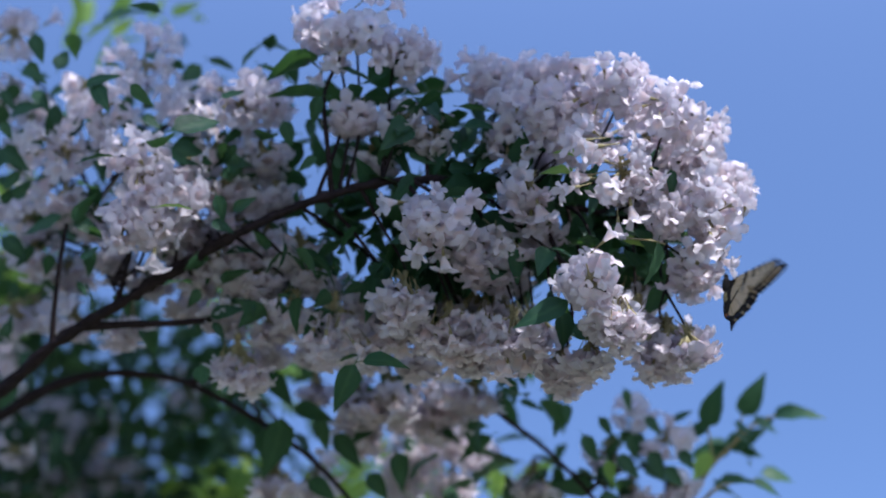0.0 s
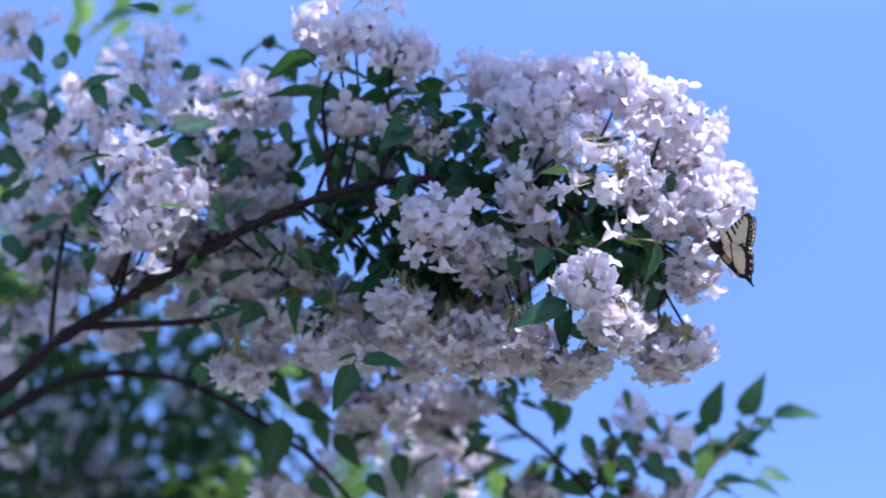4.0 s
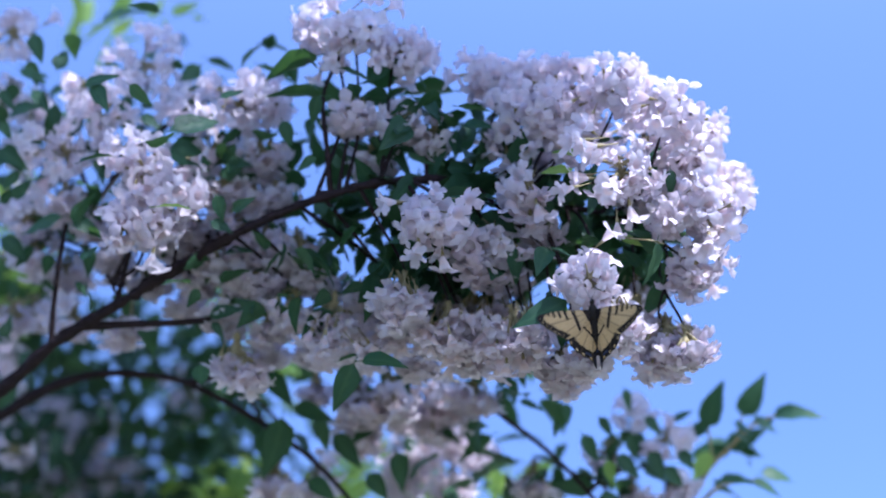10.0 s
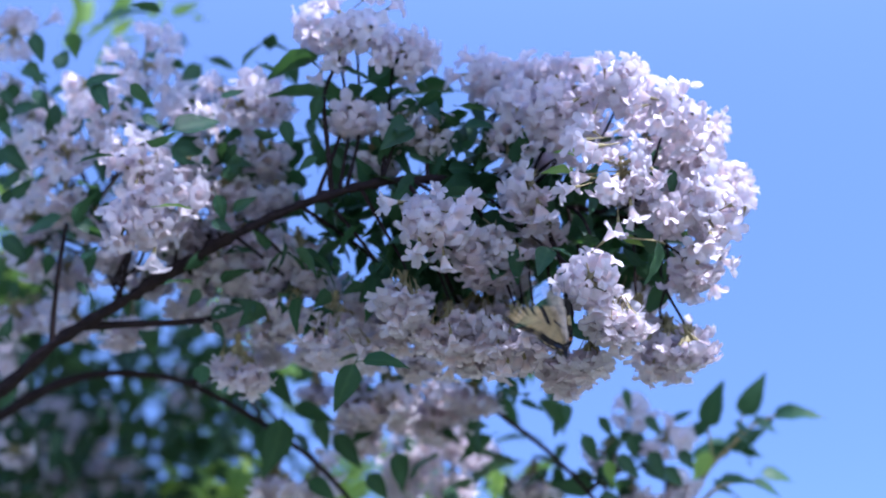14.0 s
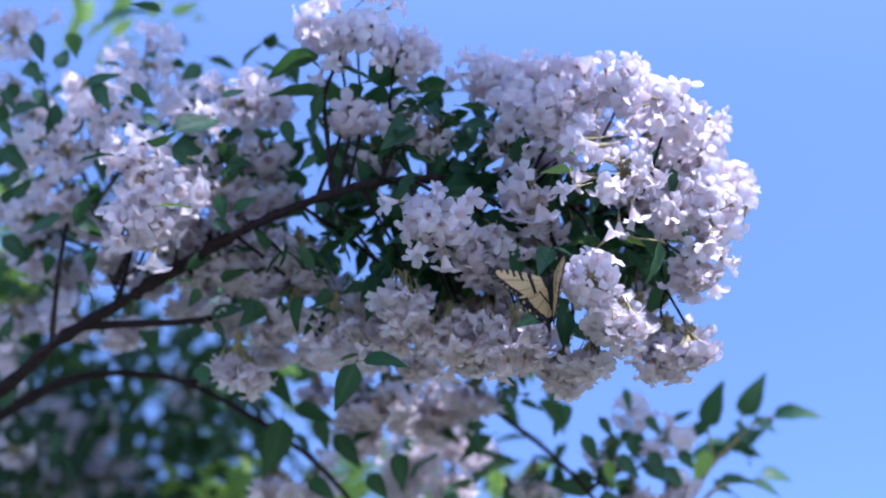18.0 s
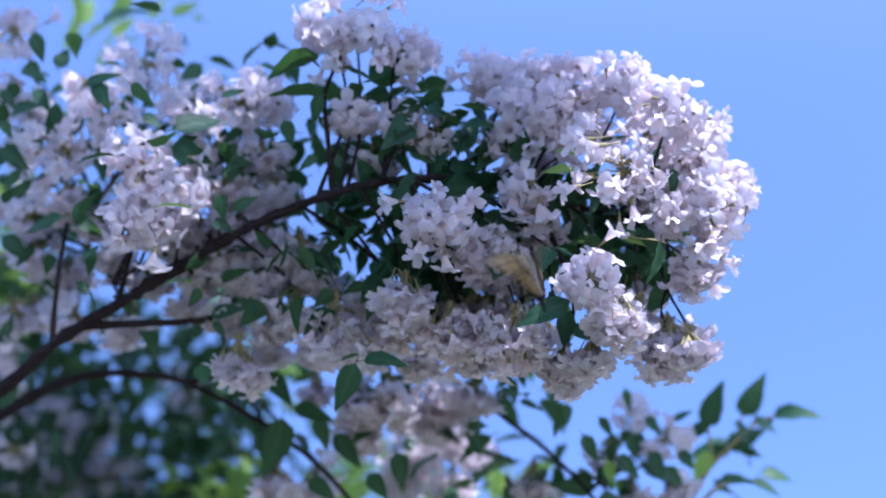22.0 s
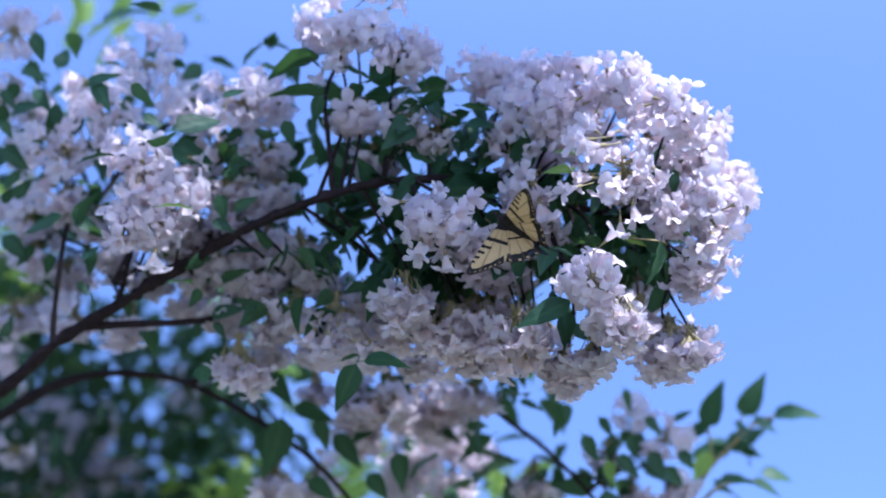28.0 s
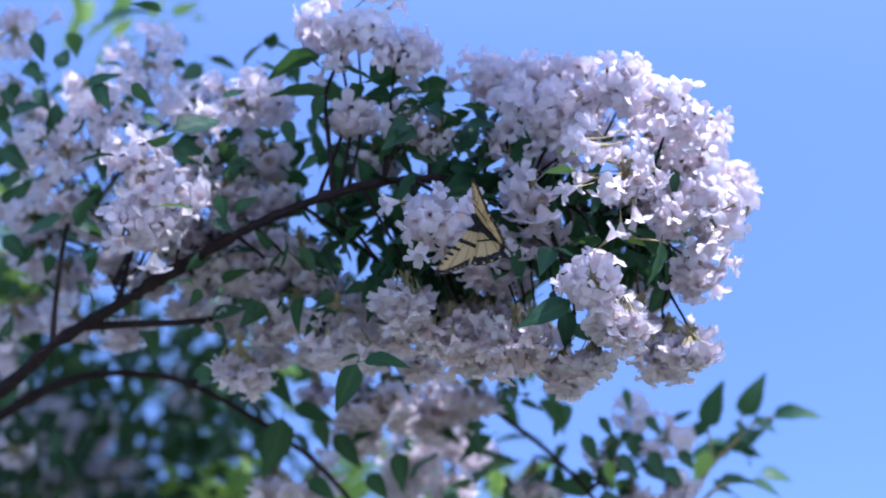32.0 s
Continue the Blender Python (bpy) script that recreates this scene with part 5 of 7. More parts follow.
SUNNY.append((Vector((-0.223, 1.281, 2.301)), 0.035))
SUNNY.append((Vector((0.13, 1.21, 2.307)), 0.041))
SUNNY.append((Vector((0.171, 1.216, 2.359)), 0.041))
SUNNY.append((Vector((0.198, 1.252, 2.292)), 0.041))
SUNNY.append((Vector((0.19, 1.267, 2.264)), 0.032))
SUNNY.append((Vector((0.092, 1.217, 2.241)), 0.012))
SUNNY.append((Vector((0.113, 1.234, 2.229)), 0.006))
SUNNY.append((Vector((0.17, 1.241, 2.29)), 0.026))
SUNNY.append((Vector((-0.215, 1.284, 2.345)), 0.060))
SUNNY.append((Vector((-0.351, 1.399, 2.377)), 0.030))
SUNNY.append((Vector((-0.247, 1.286, 2.37)), 0.011))
SUNNY.append((Vector((-0.204, 1.29, 2.339)), 0.015))
SUNNY.append((Vector((-0.017, 1.606, 2.264)), 0.036))
SUNNY.append((Vector((0.01, 1.567, 2.252)), 0.032))
SUNNY.append((Vector((-0.016, 1.461, 2.24)), 0.020))
SUNNY.append((Vector((-0.043, 1.647, 2.231)), 0.026))
SUNNY.append((Vector((0.135, 1.222, 2.39)), 0.033))
SUNNY.append((Vector((0.222, 1.296, 2.337)), 0.026))
SUNNY.append((Vector((-0.208, 1.873, 2.337)), 0.041))
SUNNY.append((Vector((-0.173, 1.813, 2.451)), 0.017))
SUNNY.append((Vector((-0.226, 1.779, 2.513)), 0.019))
SUNNY.append((Vector((-0.45, 1.755, 2.56)), 0.034))
SUNNY.append((Vector((-0.051, 1.926, 2.344)), 0.026))
SUNNY.append((Vector((0.064, 1.933, 2.331)), 0.017))
SUNNY.append((Vector((0.155, 1.244, 2.243)), 0.017))
SUNNY.append((Vector((0.172, 1.25, 2.345)), 0.062))
SUNNY.append((Vector((0.072, 1.27, 2.437)), 0.016))
SUNNY.append((Vector((0.038, 1.263, 2.43)), 0.010))
SUNNY.append((Vector((0.105, 1.256, 2.420)), 0.020))

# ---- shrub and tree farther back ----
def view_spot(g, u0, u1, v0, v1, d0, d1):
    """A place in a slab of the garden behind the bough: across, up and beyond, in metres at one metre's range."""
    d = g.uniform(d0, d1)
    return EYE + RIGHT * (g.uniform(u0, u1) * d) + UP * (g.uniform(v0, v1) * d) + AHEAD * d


hedge = thing("leafy_shrub", (-0.55, 2.9, 0), "dense dark green leafy shrub with gaps to the sky", "shrub")
branch(hedge, "shrub_stem", [(-0.55, 2.9, -0.05, 0.025), (-0.5, 2.85, 0.9, 0.02), (-0.42, 2.75, 1.8, 0.014), (-0.34, 2.6, 2.6, 0.006)], 8, 0.03, 51)
branch(hedge, "shrub_stem", [(-0.55, 2.9, -0.05, 0.02), (-0.7, 2.8, 1.0, 0.016), (-0.8, 2.6, 2.0, 0.01), (-0.72, 2.5, 2.7, 0.004)], 8, 0.03, 52)
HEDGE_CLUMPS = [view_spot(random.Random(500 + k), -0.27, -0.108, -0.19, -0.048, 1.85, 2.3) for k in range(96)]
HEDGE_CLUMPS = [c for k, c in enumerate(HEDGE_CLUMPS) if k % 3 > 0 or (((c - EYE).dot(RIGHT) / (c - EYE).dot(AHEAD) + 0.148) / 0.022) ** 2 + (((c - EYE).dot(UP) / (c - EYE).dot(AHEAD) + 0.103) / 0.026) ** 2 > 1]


def hedge_spot(g):
    c = g.choice(HEDGE_CLUMPS)
    return c + Vector((g.gauss(0, 0.045), g.gauss(0, 0.06), g.gauss(0, 0.04)))


# The shrub's deep shade is partly in this darker leaf colour.
leaf_mass(hedge, "foliage", 2450, hedge_spot, 0.032, 53, SHADED_LEAF, 0.4, "dark oval leaves in shade")
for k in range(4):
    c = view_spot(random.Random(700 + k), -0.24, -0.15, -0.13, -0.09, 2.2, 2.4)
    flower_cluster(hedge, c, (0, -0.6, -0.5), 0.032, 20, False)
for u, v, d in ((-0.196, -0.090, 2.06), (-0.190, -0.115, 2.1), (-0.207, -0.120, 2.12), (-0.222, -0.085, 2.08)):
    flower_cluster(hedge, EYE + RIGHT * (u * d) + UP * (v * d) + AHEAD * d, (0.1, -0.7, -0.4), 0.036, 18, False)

for at, r, n in (((-0.399, 1.804, 2.361), 0.034, 16), ((-0.402, 1.677, 2.279), 0.016, 6), ((-0.416, 1.831, 2.311), 0.030, 14), ((-0.368, 1.855, 2.370), 0.036, 18), ((-0.384, 1.837, 2.298), 0.030, 14), ((-0.338, 1.878, 2.329), 0.032, 16), ((-0.258, 1.792, 2.384), 0.026, 12), ((-0.405, 1.639, 2.352), 0.026, 12)):
    flower_cluster(hedge, at, (0.1, -0.8, -0.3), r, n, False)


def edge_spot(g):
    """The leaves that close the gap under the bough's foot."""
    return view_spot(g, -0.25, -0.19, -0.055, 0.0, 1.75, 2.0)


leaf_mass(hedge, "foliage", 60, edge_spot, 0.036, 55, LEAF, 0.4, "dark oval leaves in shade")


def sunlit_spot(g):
    """Where the low background foliage gets the yellow-green colour that paints it as sunlit."""
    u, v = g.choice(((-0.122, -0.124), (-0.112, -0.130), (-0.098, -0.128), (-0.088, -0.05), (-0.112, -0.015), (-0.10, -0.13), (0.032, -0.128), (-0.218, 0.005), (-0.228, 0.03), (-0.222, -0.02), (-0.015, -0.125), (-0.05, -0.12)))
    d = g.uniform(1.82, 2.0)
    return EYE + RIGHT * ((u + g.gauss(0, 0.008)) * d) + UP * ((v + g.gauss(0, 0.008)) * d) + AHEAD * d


leaf_mass(hedge, "foliage", 300, sunlit_spot, 0.032, 54, YOUNG_SUNLIT, 0.3, "yellow-green leaves in the sun")

tree = thing("tree", (-1.6, 3.2, 0), "young tree with fresh yellow-green sunlit leaves", "tree")
branch(tree, "trunk", [(-1.6, 3.2, -0.1, 0.11), (-1.58, 3.2, 1.2, 0.095), (-1.5, 3.1, 2.4, 0.08), (-1.35, 2.9, 3.6, 0.06), (-1.2, 2.6, 4.9, 0.035)], 12, 0.03, 61, bark=TREE_BARK)
branch(tree, "limb", [(-1.45, 3.0, 2.5, 0.03), (-1.0, 2.5, 2.75, 0.018), (-0.50, 2.15, 2.76, 0.008), (-0.36, 2.05, 2.86, 0.003)], 7, 0.04, 62, bark=TREE_BARK)
leaf(tree, (-0.386, 1.626, 2.696), (-0.364, 1.608, 2.729), (0.85, -0.4, 0.3), YOUNG_SUNLIT)
leaf(tree, (-0.370, 1.614, 2.719), (-0.356, 1.617, 2.756), (0.7, -0.3, 0.6), YOUNG_SUNLIT)
leaf(tree, (-0.333, 1.479, 2.604), (-0.295, 1.470, 2.635), (-0.28, -0.43, 0.86), YOUNG_SUNLIT)
leaf(tree, (-0.310, 1.441, 2.598), (-0.264, 1.430, 2.621), (-0.82, -0.54, 0.18))
leaf(tree, (-0.329, 1.520, 2.601), (-0.310, 1.503, 2.632), (0.59, -0.41, 0.69), YOUNG_SUNLIT)
leaf(tree, (-0.259, 1.526, 2.665), (-0.238, 1.532, 2.692), (0.08, -0.88, 0.47), YOUNG_SUNLIT)
leaf(tree, (-0.260, 1.569, 2.675), (-0.252, 1.581, 2.665), (-0.27, -0.49, -0.83))
leaf(tree, (-0.284, 1.543, 2.674), (-0.271, 1.538, 2.698), (0.02, -0.91, 0.41), YOUNG_SUNLIT)
leaf(tree, (-0.320, 1.548, 2.656), (-0.295, 1.521, 2.666), (0.02, -0.29, 0.96), YOUNG_SUNLIT)
leaf(tree, (-0.265, 1.493, 2.641), (-0.257, 1.494, 2.623), (0.59, -0.43, 0.68), YOUNG_SUNLIT)
leaf(tree, (-0.347, 1.546, 2.648), (-0.332, 1.540, 2.668), (-0.52, -0.52, 0.68))
leaf(tree, (-0.369, 1.589, 2.628), (-0.350, 1.578, 2.630), (0.48, -0.47, 0.74))
leaf(tree, (-0.382, 1.538, 2.576), (-0.363, 1.547, 2.584), (0.45, 0.02, 0.89))
leaf(tree, (-0.246, 1.556, 2.686), (-0.232, 1.558, 2.683), (0.53, -0.84, -0.15), YOUNG_SUNLIT)
leaf(tree, (-0.295, 1.486, 2.661), (-0.312, 1.488, 2.638), (0.38, -0.89, -0.24), YOUNG_SUNLIT)
leaf(tree, (-0.348, 1.481, 2.658), (-0.338, 1.502, 2.641), (0.22, -0.13, 0.97), YOUNG_SUNLIT)
leaf(tree, (-0.315, 1.568, 2.661), (-0.294, 1.570, 2.675), (-0.19, -0.82, 0.54), YOUNG_SUNLIT)
leaf(tree, (-0.394, 1.520, 2.473), (-0.380, 1.520, 2.491), (0.51, -0.09, 0.86), YOUNG_SUNLIT)
leaf(tree, (-0.434, 1.649, 2.502), (-0.419, 1.659, 2.500), (0.90, -0.34, -0.27), YOUNG_SUNLIT)
leaf(tree, (-0.153, 1.593, 2.377), (-0.139, 1.619, 2.366), (0.17, -0.34, 0.92), YOUNG_SUNLIT)
leaf(tree, (-0.162, 1.590, 2.352), (-0.142, 1.605, 2.342), (0.32, -0.84, 0.44), YOUNG_SUNLIT)


def shade_spot(g, at, r, gap):
    """A place among leaves added out of view for shade, clear of the gaps through which the sun reaches the flowers."""
    while True:
        p = Vector(at) + Vector((g.gauss(0, r), g.gauss(0, r), g.gauss(0, r * 0.4)))
        if all((p - s - SUN_AT * (p - s).dot(SUN_AT)).length > 1.3 * w + gap for s, w in SUNNY):
            return p


# Unseen limb and leaf sprays, added up the sun's path to shade the bough.
shade_limb = branch(tree, "limb", [(-1.35, 2.9, 3.6, 0.04), (-0.8, 1.6, 4.3, 0.018), (0.1, 0.15, 4.5, 0.009), (1.0, -0.75, 4.4, 0.004)], 8, 0.04, 63, bark=TREE_BARK)
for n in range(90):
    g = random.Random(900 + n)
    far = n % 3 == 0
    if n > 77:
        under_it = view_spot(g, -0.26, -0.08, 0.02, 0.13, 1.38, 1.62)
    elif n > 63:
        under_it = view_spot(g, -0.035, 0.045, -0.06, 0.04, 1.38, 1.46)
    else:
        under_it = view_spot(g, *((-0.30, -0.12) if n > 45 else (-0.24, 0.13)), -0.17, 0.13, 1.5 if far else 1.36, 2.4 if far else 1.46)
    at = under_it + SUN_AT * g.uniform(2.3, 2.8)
    k = int(np.argmin(np.linalg.norm(shade_limb[:, :3] - np.array(at), axis=1)))
    branch(tree, "limb", [(*shade_limb[k, :3], 0.006), (*(Vector(shade_limb[k, :3]).lerp(at, 0.6) + Vector((0, 0, 0.12))), 0.004), (*at, 0.002)], 5, 0.04, 70 + n, bark=TREE_BARK)
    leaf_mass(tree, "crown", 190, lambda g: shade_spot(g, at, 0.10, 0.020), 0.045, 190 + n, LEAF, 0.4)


# ---- the swallowtail ----
def outline(points, n):
    line = curve_through([(x, y, 0, 0) for x, y in points], 12)[:, :2]
    d = np.concatenate([[0], np.cumsum(np.linalg.norm(np.diff(line, axis=0), axis=1))])
    s = np.linspace(0, d[-1], n)
    return np.stack([np.interp(s, d, line[:, 0]), np.interp(s, d, line[:, 1])], 1), s / d[-1]


def wing(owner, name, side, hind, label):
    """A wing on its hinge: x outward, y to the head, z up; side is 1 or -1."""
    if hind:
        rim = [(0.0, -0.01), (0.34, 0.05), (0.63, 0.02), (0.745, -0.10), (0.735, -0.25), (0.675, -0.40), (0.585, -0.54), (0.495, -0.65), (0.445, -0.72),
               (0.435, -0.83), (0.418, -0.875), (0.402, -0.83), (0.400, -0.73), (0.36, -0.70), (0.27, -0.67), (0.17, -0.60), (0.08, -0.42), (0.02, -0.18)]
        root = np.array((0.015, -0.06))
    else:
        rim = [(0.0, 0.03), (0.22, 0.20), (0.50, 0.40), (0.78, 0.57), (0.93, 0.635), (0.985, 0.60), (0.965, 0.48), (0.90, 0.32), (0.82, 0.15), (0.745, 0.02),
               (0.65, -0.035), (0.42, -0.06), (0.15, -0.05)]
        root = np.array((0.0, 0.0))
    nb, ns = 120, 34
    edge, along = outline(rim, nb)
    if hind:
        edge = edge + ((along > 0.30) & (along < 0.84))[:, None] * 0.010 * np.sin(along * 88)[:, None] * (edge - root)
    s = np.linspace(0, 1, ns) ** 0.8
    p = root + s[None, :, None] * (edge - root)[:, None, :]
    x, y = p[..., 0], p[..., 1]
    near_rim = (1 - s)[None, :] * np.linalg.norm(edge - root, axis=1)[:, None]
    b = along[:, None] * np.ones_like(s)[None, :]
    dark, blue, orange = np.zeros_like(x), np.zeros_like(x), np.zeros_like(x)

    def paint(where, target):
        target[...] = np.maximum(target, np.clip(where * 60 + 0.5, 0, 1))

    def clear(where, target):
        target[...] = np.minimum(target, 1 - np.clip(where * 60 + 0.5, 0, 1))

    if hind:
        outer = np.minimum(b - 0.265, 0.90 - b) * 4
        paint(np.minimum(0.155 - near_rim, outer), dark)
        paint(-0.54 - y - 0.12 * x, dark)
        paint(np.minimum(0.035 - near_rim, b - 0.80), dark)
        paint(0.085 - np.abs(x - 0.06 + 0.08 * y), dark)
        paint(np.minimum(0.020 - np.abs(x - 0.31 - 0.40 * (y + 0.1)), y + 0.52), dark)
        paint(-0.70 - y, dark)
        spots = np.minimum(0.018 - np.abs(near_rim - 0.040), np.sin(b * 88 + 1.0) - 0.35)
        clear(np.minimum(spots, np.minimum(b - 0.28, 0.62 - b)), dark)
        paint(np.minimum(np.minimum(0.024 - np.abs(near_rim - 0.085), np.minimum(b - 0.50, 0.84 - b)), np.sin(b * 60) + 0.4), blue)
        paint(0.035 - np.hypot(x - 0.20, y + 0.57), orange)
    else:
        outer = np.minimum(b - 0.42, 0.755 - b) * 4
        paint(np.minimum(0.130 - near_rim, outer), dark)
        paint(np.minimum(0.030 - near_rim, 0.46 - b), dark)
        u = x * 0.93 + y * 0.10
        fall = 0.60 * x + 0.06
        for c, wide, reach in ((0.09, 0.085, 2.0), (0.34, 0.034, 0.80), (0.49, 0.032, 0.19), (0.60, 0.030, 0.15), (0.70, 0.028, 0.13), (0.79, 0.026, 0.12), (0.87, 0.022, 0.10)):
            depth = 0.76 * x + 0.02 - y
            paint(np.minimum(wide * (1 - 0.35 * np.clip(depth / reach, 0, 1)) - np.abs(u - c - 0.12 * (0.3 - y) * (c > 0.2)), (reach - depth) * 0.6), dark)
        dots = np.minimum(0.012 - np.abs(near_rim - 0.045), np.sin(b * 160) - 0.1)
        clear(np.minimum(dots, np.minimum(b - 0.44, 0.72 - b)), dark)
    ang = np.arctan2(y - root[1], x - root[0])
    vein = np.abs(np.sin(ang * (11 if not hind else 8))) ** 24
    z = 0.05 * np.sin(np.clip(x, 0, 1) * 2.6) * (0.4 + y * 0.3) + 0.006 * vein
    size = 0.0395 if hind else 0.0435
    back = radians(22 if hind else 33)
    x, y = x * math.cos(back) + y * math.sin(back), y * math.cos(back) - x * math.sin(back)
    v = np.stack([side * x * size, y * size + (0.0 if hind else 0.002), z * size + (0.0 if hind else 0.0004)], -1).reshape(-1, 3)
    i, j = np.meshgrid(np.arange(nb - 1), np.arange(ns - 1), indexing="ij")
    q = (i * ns + j).ravel()
    f = np.stack([q, q + ns, q + ns + 1, q + 1], 1)
    if side > 0:
        f = f[:, ::-1]
    marks = {"dark": dark.ravel(), "blue": blue.ravel(), "orange": orange.ravel(), "vein": vein.ravel()}
    v, f, marks = joined([(v, f, marks), (v - np.array((0, 0, 0.00012)), f[:, ::-1], marks)])
    me = mesh_of(name, v, f, [WING, WING_UNDER], marks, np.repeat((0, 1), len(f) // 2))
    return part(name, me, owner, None, label)


def spindle(sections, sides=12):
    """A round body along y from y, radius and height rows."""
    line = curve_through([(0, y, z, r) for y, r, z in sections], 5)
    v, f = tube(line, sides)
    return v, f


def butterfly():
    fly = thing("swallowtail_butterfly", (0, 0, 0), "yellow swallowtail butterfly with black tiger stripes, feeding on the flowers", "butterfly")
    for name, rows, label in (("thorax", [(-0.005, 0.0012, 0), (-0.003, 0.0029, 0), (0.001, 0.0033, 0.0002), (0.005, 0.0028, 0), (0.0075, 0.0010, 0)], "furry black thorax"),
                              ("abdomen", [(-0.004, 0.0022, 0.0004), (-0.008, 0.0031, 0.0005), (-0.013, 0.0030, 0.0004), (-0.018, 0.0022, 0.0002), (-0.0235, 0.0005, 0)], "black abdomen with yellow flanks"),
                              ("head", [(0.0068, 0.0006, 0), (0.0080, 0.0017, 0), (0.0095, 0.0017, 0), (0.0108, 0.0005, -0.0002)], "")):
        v, f = spindle(rows)
        slots = None
        if name == "abdomen":
            mid = v[f].mean(axis=1)
            slots = ((np.abs(mid[:, 0]) > 0.0027) & (mid[:, 1] > -0.020)).astype(int)
        part(name, mesh_of(name, v, f, [BODY, BODY_SIDE], None, slots), fly, None, label)
    for side in (-1, 1):
        rows = [(side * 0.0006, 0.0105, 0.001, 0.00016), (side * 0.003, 0.0165, 0.003, 0.00014), (side * 0.0062, 0.0225, 0.0042, 0.00014), (side * 0.0075, 0.0250, 0.0042, 0.00035), (side * 0.0080, 0.0262, 0.0041, 0.0002)]
        v, f = tube(curve_through(rows, 5), 5)
        part("antenna", mesh_of("antenna", v, f, [BODY]), fly, None, "thin clubbed antenna")
        for y, out in ((0.004, 0.004), (0.001, 0.006), (-0.002, 0.006)):
            rows = [(side * 0.0012, y, -0.002, 0.0002), (side * out * 0.8, y + 0.002, -0.004, 0.00018), (side * out, y + 0.004, -0.009, 0.00012)]
            v, f = tube(curve_through(rows, 4), 4)
            part("leg", mesh_of("leg", v, f, [BODY]), fly)
    v, f = tube(curve_through([(0, 0.0105, -0.0008, 0.0002), (0, 0.0125, -0.004, 0.00016), (0, 0.0130, -0.010, 0.00012)], 5), 5)
    part("proboscis", mesh_of("proboscis", v, f, [BODY]), fly)
    wings = {}
    for side, word in ((-1, "left"), (1, "right")):
        wings[side, 0] = wing(fly, word + "_forewing", side, False, "yellow forewing with black stripes and dark margin")
        wings[side, 1] = wing(fly, word + "_hindwing", side, True, "yellow hindwing with dark scalloped margin and a tail")
    return fly, wings


fly, fly_wings = butterfly()


